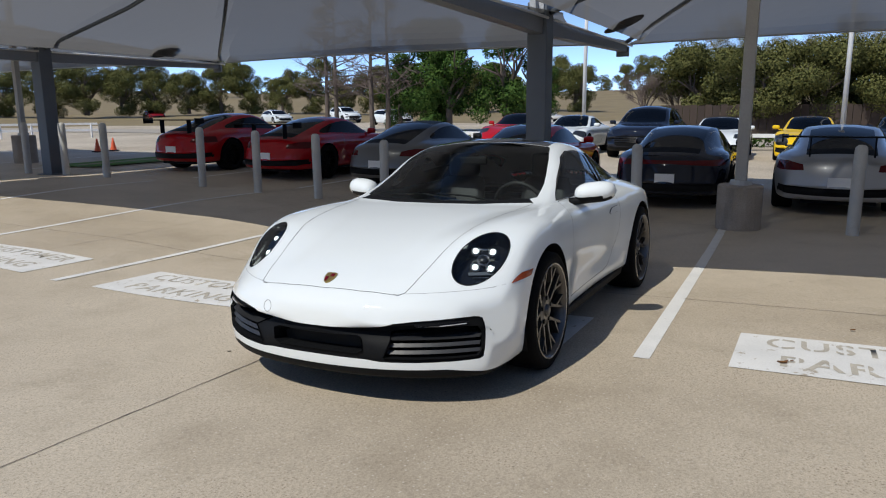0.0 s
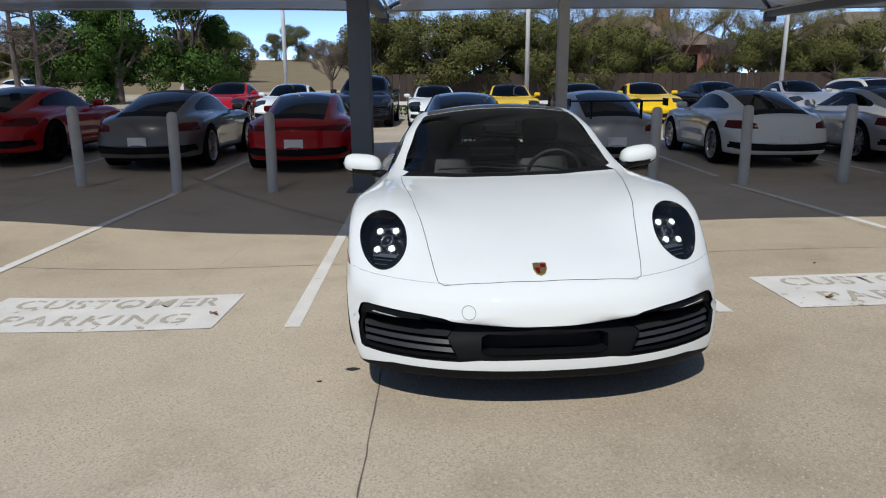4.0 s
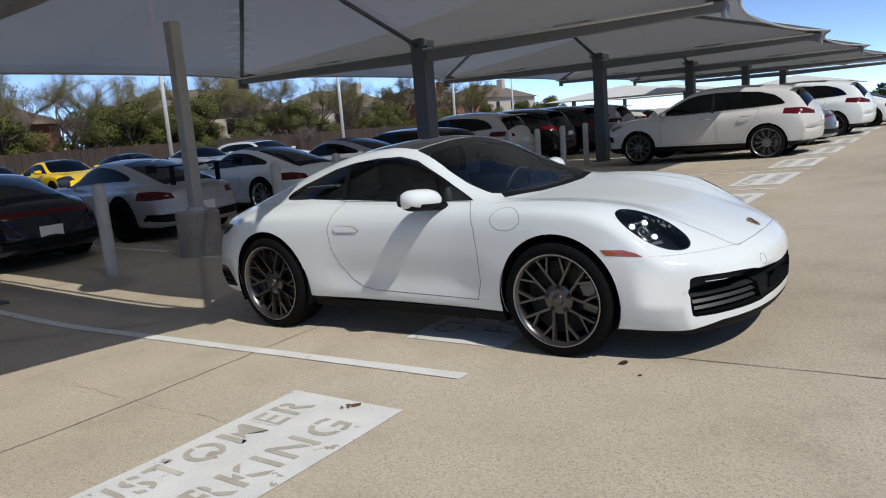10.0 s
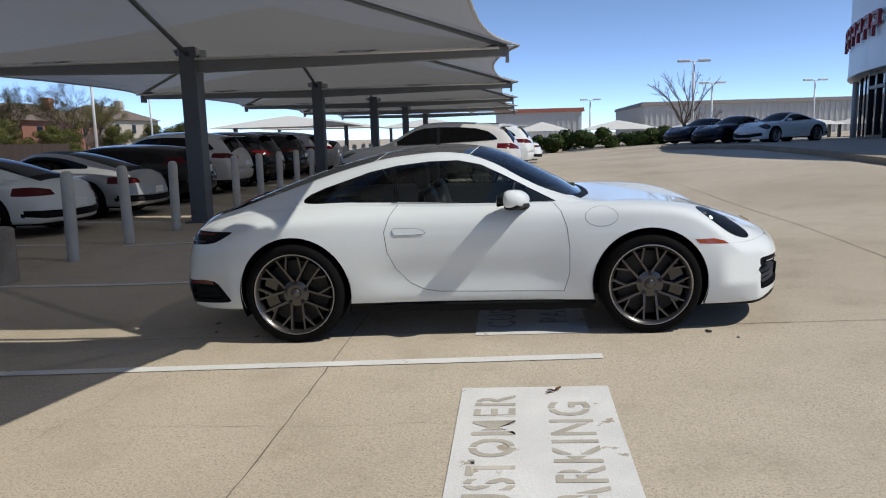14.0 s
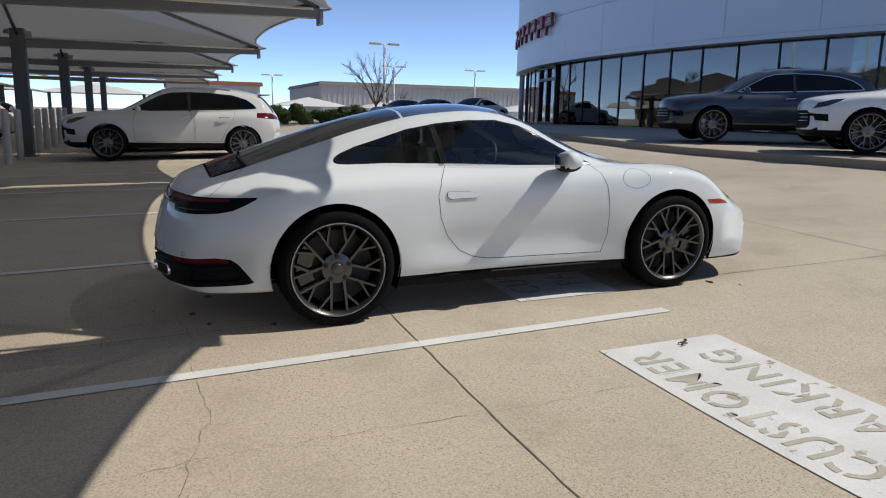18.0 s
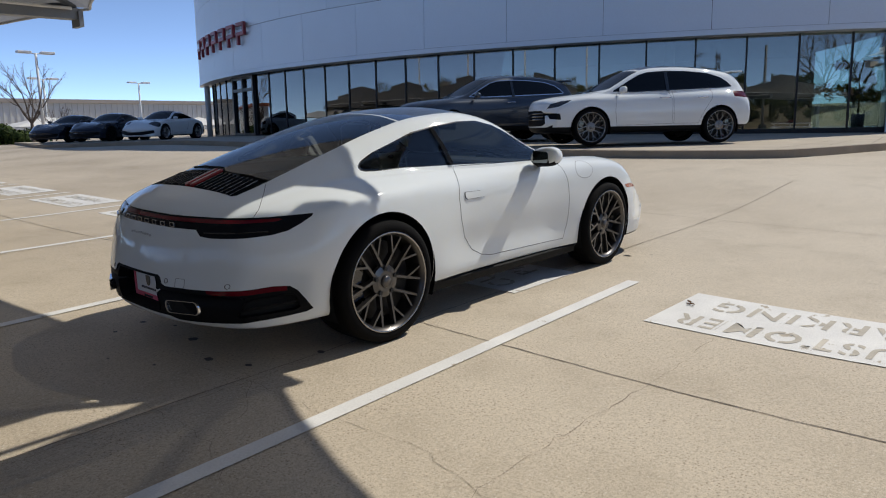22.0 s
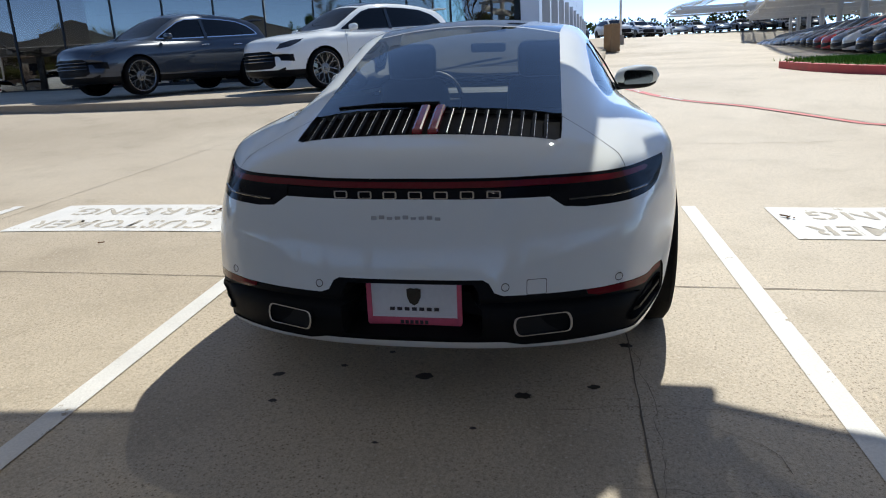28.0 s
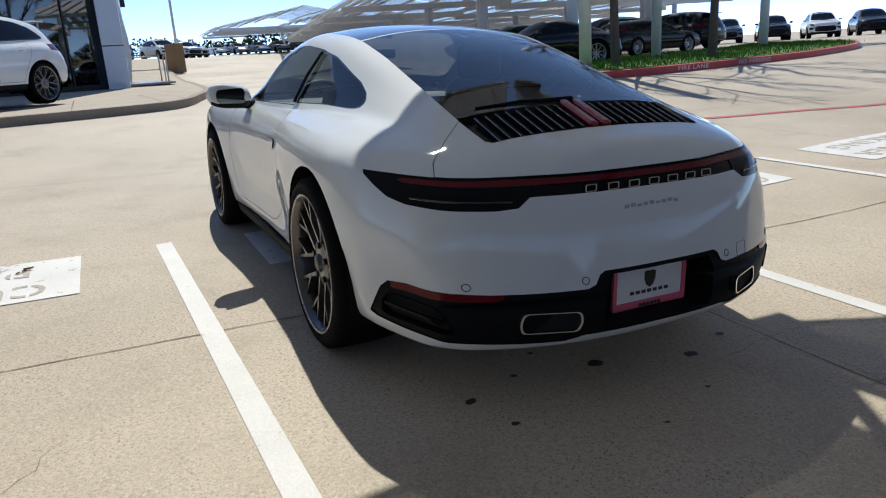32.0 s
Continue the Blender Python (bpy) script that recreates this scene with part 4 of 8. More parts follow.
    zf = spec["bot"][4][1] + 0.02
    box(bm2, (lo + hi) / 2, 0, zf + 0.03, (hi - lo) * 0.9, 1.0, 0.06)
    box(bm2, 0, 0, zf + 0.05, 1.55, 1.55, 0.08)
    part("underbody", bm2, BLACKTRIM, car)
    for (ax, az, r), yy, (tr, tw) in zip(spec["arches"], spec["axle_y"], spec["tyre"]):
        for s in (1, -1):
            spoke_wheel(car, ax, s * yy, tr, tw, s, spokes=spokes, fancy=fancy_wheels, rim=rim or SILVERRIM)
    zs = spec["belt_z"][9 if len(spec["belt_z"]) > 9 else 5][1] - 0.55
    seats(car, -0.1, zs, seatcol or LEATHER, detail=False)
    for s in (1, -1):
        x0 = max(p[0] for p in spec["side_win"]) - 0.10
        zw = spec["belt_z"][8 if len(spec["belt_z"]) > 13 else 5][1] + 0.03
        bm2 = bmesh.new()
        box(bm2, x0 - 0.02, s * (spec["wide"][6][1] + 0.06), zw + 0.045, 0.12, 0.21, 0.125, bevel=0.045)
        box(bm2, x0 + 0.0, s * (spec["wide"][6][1] - 0.06), zw - 0.02, 0.05, 0.12, 0.03)
        part("door_mirror", bm2, colour, car, smooth=True)
    if suv:
        # rear door line, handles, window frame and grille bars
        rear_door = [(-0.38, 1.09), (-0.40, 0.42), (-0.95, 0.42), (-1.04, 0.62), (-1.14, 0.78), (-1.24, 0.92), (-1.28, 1.05), (-1.26, 1.13)]
        cut(bm, rear_door, "side", lambda c: c.y > 0.6)
        rd = [f for f in bm.faces if f not in taken and f.calc_center_median().y > 0.6 and inside((f.calc_center_median().x, f.calc_center_median().z), rear_door)]
        for s in (1, -1):
            seam("rear_door_gap", rd, car, GAPGREY, 0.0026, False, s, tags=lay)
            seam("window_frame", got["side_window"], car, BLACKGLOSS, 0.011, False, s, tags=lay, lift=0.004)
            for xh in (-0.16, -1.02):
                bm2 = bmesh.new()
                tube(bm2, [(xh + 0.11, s * 0.985, 0.955), (xh + 0.06, s * 1.003, 0.958), (xh - 0.08, s * 1.003, 0.962), (xh - 0.12, s * 0.985, 0.963)], 0.012, 6)
                part("door_handle", bm2, CHROME, car, smooth=True)
            bm2 = bmesh.new()
            box(bm2, -0.285, s * 0.842, 1.29, 0.075, 0.03, 0.40, rz=0, bevel=0.006)
            for v in bm2.verts:
                v.co.y -= s * (v.co.z - 1.12) * 0.42
            part("door_pillar", bm2, BLACKGLOSS, car)
        for k in range(3):
            bm2 = bmesh.new()
            z = 0.545 + 0.062 * k
            pts = [Vector((2.452 - 0.30 * (abs(u) / 0.9) ** 2.6, u, z)) for u in np.linspace(-0.58, 0.58, 13)]
            tube(bm2, pts, 0.012, 6)
            part("grille_bar", bm2, BLACKGLOSS, car)
        bm2 = bmesh.new()
        box(bm2, -2.02, 0, 1.515, 0.26, 1.16, 0.03, bevel=0.012)
        part("roof_spoiler", bm2, colour, car)
    if wing:
        bm2 = bmesh.new()
        box(bm2, -2.12, 0, 1.17, 0.26, 1.6, 0.022, bevel=0.008)
        for s in (1, -1):
            box(bm2, -2.12, s * 0.80, 1.15, 0.28, 0.014, 0.12, bevel=0.004)
            box(bm2, -2.06, s * 0.42, 1.02, 0.12, 0.02, 0.30, bevel=0.005)
        part("rear_wing", bm2, wing, car)
    bm2 = bmesh.new()
    box(bm2, spec["ends"][0] + 0.012, 0, 0.50 if nose < 2.4 else 0.80, 0.012, 0.31, 0.16, bevel=0.004)
    part("number_plate", bm2, PLATE, car, "white dealer plate")
    bm.free()
    return car


PLATE = mat("white_plate", (0.82, 0.82, 0.82), 0.5, var=0.05)
# ---------- markings ----------
LOTLINES = tagged(new("parking_line_set"), "white painted parking stall lines on concrete", "road marking", kind="structure")


def line_mark(x0, x1, y, w=0.10, slant=0.0):
    bm = bmesh.new()
    ribbon(bm, along([(x0, y - slant * (x1 - x0)), (x1, y)], 0.12), w, 0.004)
    return tagged(link("stall_line", bm, ROADPAINT, LOTLINES))


for k in range(-6, 10):
    line_mark(-5.3, 0.85, (k + 0.5) * STALL - 0.008, 0.098, 0.022)
for k in range(-7, 12):
    line_mark(-11.6, -6.2, (k + 0.5) * STALL)



def letters(text, size, depth=0.0):
    """Flat letters as a mesh, centred on the origin."""
    c = bpy.data.curves.new("text", "FONT")
    c.body, c.size, c.align_x, c.align_y, c.space_character = text, size, "CENTER", "CENTER", 1.12
    c.extrude, c.offset, c.resolution_u = depth, size * 0.012, 3
    ob = new("text", c)
    me = bpy.data.meshes.new_from_object(ob)
    bpy.data.objects.remove(ob)
    bpy.data.curves.remove(c)
    return me


def block_mark(y):
    holder = tagged(new("customer_parking_block"), "white painted block with stencilled words customer parking", "road marking", group="parking blocks", kind="structure")
    bm = bmesh.new()
    drape(bm, [(0.03, y - 0.865), (0.815, y - 0.875), (0.82, y + 0.835), (0.015, y + 0.84)], 0.0045, 0.12)
    link("white_panel", bm, ROADPAINT, holder)
    for word, dx in (("CUSTOMER", 0.22), ("PARKING", 0.60)):
        me = letters(word, 0.30)
        wid = max(v.co.x for v in me.vertices) - min(v.co.x for v in me.vertices)
        k = (1.42 if word == "CUSTOMER" else 1.22) / wid
        bm = bmesh.new()
        bm.from_mesh(me)
        # the stencil's narrow bridges
        n = len(word)
        for j in range(n):
            c = (wid / n) * (j + 0.5 - n / 2)
            for e in (-0.009, 0.009):
                bmesh.ops.bisect_plane(bm, geom=bm.verts[:] + bm.edges[:] + bm.faces[:], plane_co=(c + e / k, 0, 0), plane_no=(1, 0, 0))
            cutf = [f for f in bm.faces if abs(f.calc_center_median().x - c) < 0.009 / k]
            bmesh.ops.delete(bm, geom=cutf, context="FACES")
        for v in bm.verts:
            px, py = v.co.x * k, v.co.y * 1.0
            v.co = Vector((dx - py, y + px, 0))
        for v in bm.verts:
            v.co.z = hgt(v.co.x, v.co.y) + 0.0068
        link("lettering", bm, STENCIL, holder, "worn grey stencilled letters")
        bpy.data.meshes.remove(me)
    return holder


for k in range(-4, 9):
    block_mark(k * STALL)



def joint(pts, w=0.007, mat_=None, name="slab_joint", wob=0.004, lift=0.003):
    bm = bmesh.new()
    ribbon(bm, along(pts, 0.12), w, lift, wob, 0.35)
    return tagged(link(name, bm, mat_ or JOINT), "dark joint line between concrete slabs", "joint", kind="structure")


for x in (-5.55, -0.87, 3.75, 8.3):
    joint([(x, -24), (x, 30)])
for y in (-14.6, -10.0, -5.38, -0.75, 3.85, 8.5, 13.1, 17.7):
    joint([(-16, y), (6.5 if y > -3 else 3.0, y)], 0.006)

# ---------- shade structure ----------
DARKOVAL = mat("dark_oval", (0.035, 0.035, 0.036), 0.9, var=0.15, scale=20)
POSTS = [-24.1, -12.8] + [-1.48 + 8.15 * k for k in range(6)]
PX = -5.35


def shade_post(y):
    p = thing("canopy_post", "dark grey painted steel canopy post with cantilever beam", "post", "canopy posts")
    z0 = hgt(PX, y)
    bm = bmesh.new()
    box(bm, PX, y, (z0 + 2.98) / 2, 0.30, 0.30, 2.98 - z0 + 0.1, bevel=0.012)
    part("column", bm, STEEL, p)
    bm = bmesh.new()
    box(bm, PX, y, z0 + 0.012, 0.46, 0.46, 0.025)
    part("base_plate", bm, STEEL, p)
    bm = bmesh.new()
    # tapered I-shaped arms to both sides
    for s, L in ((1, 5.55), (-1, 5.3)):
        n = 6
        prev = None
        for i in range(n + 1):
            x = PX + s * L * i / n
            hgt_b = 0.24 - 0.10 * i / n
            zt = 2.82
            ring = [bm.verts.new((x, y + dy, z)) for dy, z in ((-0.09, zt), (0.09, zt), (0.09, zt - hgt_b), (-0.09, zt - hgt_b))]
            if prev:
                for k in range(4):
                    bm.faces.new((prev[k], prev[(k + 1) % 4], ring[(k + 1) % 4], ring[k]))
            prev = ring
        bm.faces.new(prev)
        box(bm, x - s * 0.02, y, 2.68, 0.06, 0.26, 0.20)
    part("beam", bm, BEAMSUN, p)
    bm = bmesh.new()
    box(bm, PX, y, 2.98, 0.36, 0.22, 0.22, bevel=0.01)
    box(bm, PX + 0.22, y, 2.92, 0.14, 0.05, 0.26, bevel=0.01)
    part("bracket", bm, GALV, p)
    for s in (1, -1):
        for side in (-0.16, 0.16):
            bm = bmesh.new()
            tube(bm, [(PX + 5.4 * s, y + side, 2.80), (PX + 2.7 * s, y + side * 1.1, 2.79), (PX + 0.15 * s, y + side, 2.80)], 0.022, 8)
            part("edge_rail", bm, RAILSUN, p, smooth=True)
        # dark oval just below the cloth at mid arm
        bm = bmesh.new()
        for k, side in ((0, 1), (1, -1)):
            ring = [bm.verts.new((PX + s * 2.9 + 0.36 * math.cos(a), y + 0.55 + 0.34 * math.sin(a), 2.985 + 0.135 * math.sin(a) - 0.012 * k)) for a in np.linspace(0, 2 * math.pi, 25)[:-1]]
            bm.faces.new(ring)
        part("cloth_patch", bm, DARKOVAL, p, "dark oval just below the cloth")
    return p


def cloth_height(s, r):
    """Height of the shade cloth over its beams; s and r run from -1 to 1 across and along."""
    return 2.86 + 1.55 * min(1 - abs(s), 1 - abs(r)) ** 0.92 - 0.22 * math.sin(math.pi * min(1, max(0, 1 - abs(s)))) * math.sin(math.pi * min(1, max(0, 1 - abs(r)))) * 0.6


def bay(s):
    """How deep the hem curves in."""
    return 0.55 + 0.4 * max(0.0, s) ** 2


def shade_cloth(y0, y1):
    c = thing("shade_canopy", "grey stretched fabric shade canopy over the parking row", "canopy", "shade canopies")
    nx, ny = 28, 24
    deep = (y1 - y0) / 8.15
    bm = bmesh.new()
    g = []
    for i in range(nx + 1):
        row = []
        for j in range(ny + 1):
            r, s = 2 * i / nx - 1, 2 * j / ny - 1
            edge = abs(r) ** 6
            x = PX + 0.1 + r * 5.62 - math.copysign(1, r) * edge * bay(s) * deep * (1 - s * s)
            # the cloths meet beside the beam, with a slit that widens towards the post
            slit = 0.46 * max(0.0, 1 - (2 * abs(r) - 1) ** 2)
            near = 0.05 + 0.35 * step(1.0, 0.92, abs(r))
            y = (y0 + y1) / 2 + s * (y1 - y0) / 2 * 0.995 + abs(s) ** 8 * (near - (slit if s > 0 else 0.0))
            row.append(bm.verts.new((x, y, cloth_height(s, r) + 0.0)))
        g.append(row)
    for i in range(nx):
        for j in range(ny):
            bm.faces.new((g[i][j], g[i + 1][j], g[i + 1][j + 1], g[i][j + 1]))
    part("cloth", bm, FABRIC, c, smooth=False)
    ym = (y0 + y1) / 2
    apex = (PX + 0.1, ym, cloth_height(0, 0) - 0.05)
    for tip in ((PX + 5.5, y0), (PX + 5.5, y1), (PX - 5.3, y0), (PX - 5.3, y1), (PX, y0), (PX, y1)):
        bm = bmesh.new()
        mid = ((tip[0] + apex[0]) / 2, (tip[1] + apex[1]) / 2, (2.84 + apex[2]) / 2 - 0.10)
        tube(bm, [(*tip, 2.84), mid, apex], 0.04, 8)
        part("hip_strut", bm, STEEL, c, smooth=True)
    for s in (1, -1):
        bm = bmesh.new()
        i = nx if s > 0 else 0
        pts = []
        for j in range(ny + 1):
            q = 2 * j / ny - 1
            pts.append((PX + 0.1 + s * 5.62 - s * bay(q) * deep * (1 - q * q), ym + q * (y1 - y0) / 2 * 0.995 + 0.05 * abs(q) ** 8, cloth_height(q, s) - 0.01))
        tube(bm, pts, 0.022, 6)
        part("hem_cable", bm, GALV, c, smooth=True)
    return c


for y in POSTS:
    shade_post(y)
for a, b in zip(POSTS, POSTS[1:]):
    shade_cloth(a, b)

# thin pole on a round concrete pedestal
def pole_on_pedestal(x, y, top, h=0.6, r=0.29, pr=0.055):
    z0 = hgt(x, y)
    p = thing("canopy_pole", "thin grey steel pole on a round concrete pedestal", "pole")
    bm = bmesh.new()
    lathe(bm, [(z0 - 0.05, r), (z0 + h - 0.02, r), (z0 + h, r - 0.02), (z0 + h, 0.01)], 32, "z", (x, y, 0))
    part("pedestal", bm, PIER, p)
    bm = bmesh.new()
    box(bm, x, y, (z0 + h + top) / 2, 2 * pr, 2 * pr, top - z0 - h + 0.02, bevel=0.01)
    part("pole", bm, POLEGREY, p)
    bm = bmesh.new()
    lathe(bm, [(z0 + h + 0.06, 0.06), (z0 + h + 0.06, 0.13), (z0 + h, 0.15)], 16, "z", (x, y, 0))
    part("foot_flange", bm, GALV, p)
    return p


pole_on_pedestal(-5.4, 1.38, 2.98, pr=0.075)


def bollard(x, y):
    z0 = hgt(x, y)
    bm = bmesh.new()
    lean = random.uniform(-0.012, 0.012), random.uniform(-0.012, 0.012)
    lathe(bm, [(z0 - 0.05, 0.075), (z0 + 1.06, 0.075), (z0 + 1.11, 0.066), (z0 + 1.135, 0.04), (z0 + 1.14, 0.002)], 20, "z", (x, y, 0))
    for v in bm.verts:
        v.co.x += lean[0] * (v.co.z - z0)
        v.co.y += lean[1] * (v.co.z - z0)
    return tagged(link("bollard", bm, BOLLARD, smooth=True), "grey painted steel bollard in the concrete", "bollard", "bollards")


for y in (-13.6, -12.3, -11.0, -8.3, -6.92, -5.55, -4.18, -2.8, 0.02, 2.74, 4.08, 5.55, 8.2, 9.6, 10.9, 12.25, 13.6, 16.3, 17.6, 19.0, 20.4, 21.7):
    bollard(-5.3, y)

# ---------- showroom ----------
BC, RG, RU = Vector((48.2, 20.0)), 33.3, 33.9


def arc_pt(r, a):
    return BC.x - r * math.cos(a), BC.y + r * math.sin(a)


def arc_wall(bm, r, a0, a1, z0, z1, thick=0.25, n=60):
    prev = None
    for i in range(n + 1):
        a = a0 + (a1 - a0) * i / n
        ring = [bm.verts.new((*arc_pt(rr, a), z)) for rr, z in ((r, z0), (r, z1), (r - thick, z1), (r - thick, z0))]
        if prev:
            for k in range(4):
                bm.faces.new((prev[k], prev[(k + 1) % 4], ring[(k + 1) % 4], ring[k]))
        else:
            bm.faces.new(ring)
        prev = ring
    bm.faces.new(prev[::-1])


A0, A1 = math.asin(-19.3 / RG), math.radians(29)
FLOORZ = 0.86


def showroom():
    b = thing("showroom_building", "curved grey-panelled car showroom with a glazed ground floor", "building", kind="structure")
    bm = bmesh.new()
    arc_wall(bm, RU - 0.02, A0, A1, 3.86, 10.4, 0.3)
    part("backing_wall", bm, DARKFRAME, b)
    # metal panels in rows with open joints
    heights = [3.86, 5.72, 7.6, 9.4, 10.5]
    n = 12
    for r_ in range(4):
        for i in range(n):
            a0 = A0 + (A1 - A0) * (i + 0.5 * (r_ % 2) - 0.25) / n
            a1 = A0 + (A1 - A0) * (i + 0.75 + 0.5 * (r_ % 2)) / n
            a0, a1 = max(a0, A0) + 0.0002, min(a1, A1) - 0.0002
            bm = bmesh.new()
            arc_wall(bm, RU, a0, a1, heights[r_] + 0.01, heights[r_ + 1] - 0.01, 0.06, 6)
            part("wall_panel", bm, PANEL, b)
    bm = bmesh.new()
    arc_wall(bm, RU + 0.02, A0, A1, 3.70, 3.86, 1.2)
    part("soffit", bm, PANEL, b)
    # panes and mullions
    m = 24
    for i in range(m):
        a0, a1 = A0 + (math.radians(25) - A0) * i / m, A0 + (math.radians(25) - A0) * (i + 1) / m
        if 18 <= i < 20:
            continue
        bm = bmesh.new()
        arc_wall(bm, RG, a0 + 0.0008, a1 - 0.0008, FLOORZ + 0.06, 3.70, 0.012, 2)
        part("pane", bm, SHOPGLASS, b)
        bm = bmesh.new()
        x, y = arc_pt(RG, a1)
        box(bm, x, y, (FLOORZ + 3.7) / 2, 0.07, 0.05, 3.7 - FLOORZ, rz=-math.degrees(a1))
        part("mullion", bm, DARKFRAME, b)
    bm = bmesh.new()
    arc_wall(bm, RG + 0.02, A0, math.radians(25), FLOORZ - 0.1, FLOORZ + 0.06, 0.1)
    part("base_rail", bm, DARKFRAME, b)
    return b


showroom()
# ---------- parked cars ----------
RED = paint("red_car_paint", (0.38, 0.004, 0.009))
MAROON = paint("dark_red_paint", (0.20, 0.006, 0.012))
NAVY = paint("dark_blue_paint", (0.006, 0.009, 0.020))
BLACKP = paint("black_car_paint", (0.006, 0.006, 0.0065))
GREYP = paint("grey_metallic_paint", (0.14, 0.145, 0.15), 0.4)
SILVER = paint("silver_metallic_paint", (0.42, 0.43, 0.45), 0.4)
YELLOW = paint("yellow_car_paint", (0.78, 0.50, 0.01))
CHALK = paint("chalk_grey_paint", (0.56, 0.55, 0.53))
SLATE = paint("slate_blue_paint", (0.03, 0.042, 0.062), 0.3)
PALEBLUE = paint("pale_blue_paint", (0.25, 0.33, 0.42))
WORDS = {id(WHITE): "white", id(RED): "red", id(MAROON): "dark red", id(NAVY): "dark blue", id(BLACKP): "black", id(GREYP): "grey", id(SILVER): "silver", id(YELLOW): "yellow", id(CHALK): "chalk grey", id(SLATE): "slate blue", id(PALEBLUE): "pale blue"}
COUPE, SUV, SEDAN = coupe_spec(), suv_spec(), sedan_spec()


def place(x, y, heading, lift=0.0):
    return pose(x, y, hgt(x, y) + lift, 0, 0, heading)


def recolour(car, colour, label, group):
    for o in car.children_recursive:
        if o.name.split(".")[0] in ("body", "door_mirror", "roof_spoiler"):
            o.material_slots[0].link = "OBJECT"
            o.material_slots[0].material = colour
        if colour is SLATE and o.name.split(".")[0] == "window_frame":
            o.material_slots[0].link = "OBJECT"
            o.material_slots[0].material = CHROME
    return tagged(car, label, "car", group)


BASES = {
    "coupe": build_car("coupe", "low rear-engined coupe", COUPE, NAVY, lamps="strip", res=(48, 40), rim=BLACKTRIM),
    "winged": build_car("winged_coupe", "low coupe with tall rear wing", COUPE, RED, lamps="pods", wing=BLACKTRIM, roof_black=False, res=(48, 40), rim=BLACKTRIM),
    "cabrio": build_car("soft_top_coupe", "low coupe with black folding top", COUPE, GREYP, lamps="pods", top=LEATHER, res=(48, 40), rim=SILVERRIM),
    "suv": build_car("sport_utility_car", "tall sporty estate car", SUV, WHITE, lamps="suv", trim_low=True, res=(52, 40), rim=GREYRIM, fancy_wheels=True, suv=True),
    "sedan": build_car("sedan", "long low sedan", SEDAN, BLACKP, lamps="suv", res=(48, 36), rim=SILVERRIM),
}
PLAIN = {"coupe": "low sports coupe", "winged": "sports coupe with a tall rear wing", "cabrio": "soft-top sports coupe", "suv": "sport utility car", "sedan": "long sedan"}
FIRST = {}


def park(kind, colour, x, y, heading, where, group="", lift=0.0):
    m = place(x, y, heading, lift)
    if kind not in FIRST:
        FIRST[kind] = car = BASES[kind]
        car.matrix_world = m
    else:
        car = copy_thing(BASES[kind], m)
    return recolour(car, colour, f"{WORDS[id(colour)]} {PLAIN[kind]} {where}", group)


# the shaded row, tails towards the white coupe
ROW = [("winged", RED), ("winged", RED), ("cabrio", GREYP), ("coupe", RED), ("coupe", NAVY), ("winged", SILVER), ("cabrio", WHITE), ("cabrio", SILVER), ("sedan", BLACKP), ("suv", CHALK), ("suv", BLACKP), ("suv", BLACKP), ("suv", SILVER), ("sedan", CHALK)]
for k, (kind, colour) in enumerate(ROW):
    y = (k - 4) * STALL
    x = -9.15 if kind in ("winged", "cabrio", "coupe") else -9.45
    park(kind, colour, x, y + random.uniform(-0.12, 0.12), 180 + random.uniform(-1, 1), "under the shade canopy", "cars in the shaded row")
# the far row, noses towards it
for kind, colour, y in (("cabrio", RED, -7.4), ("coupe", WHITE, -5.3), ("suv", NAVY, -2.7), ("cabrio", WHITE, -0.4), ("cabrio", YELLOW, 2.2), ("coupe", NAVY, 4.7), ("coupe", YELLOW, 6.9), ("coupe", NAVY, 9.4), ("cabrio", SILVER, 12.2), ("sedan", CHALK, 15.0)):
    park(kind, colour, -20.3, y, random.uniform(-3, 3), "facing the sunlit aisle", "cars in the far row")
# cars nosed into the same row as the white coupe
for kind, colour, x, y in (("suv", CHALK, -1.95, 13.4), ("coupe", GREYP, -1.9, 16.3), ("suv", WHITE, -1.5, 19.3), ("coupe", WHITE, -0.9, 24.5)):
    park(kind, colour, x, y, 180, "beside painted blocks", "cars beside the painted blocks")
# on the showroom walk
hd = math.degrees(math.atan2(4.25 - 2.32, 9.25 - 11.75))
park("suv", WHITE, 10.95, 3.92, hd, "displayed on the showroom walk", "", 0.145)
park("suv", SLATE, 10.96, 8.16, 154.0, "displayed on the showroom walk", "", 0.145)
for kind, colour, x, y in (("cabrio", WHITE, 12.2, 28.5), ("coupe", NAVY, 11.0, 31.3), ("coupe", NAVY, 10.2, 34.0)):
    park(kind, colour, x, y, 208, "by the rounded end of the showroom", "cars by the showroom", 0.1)
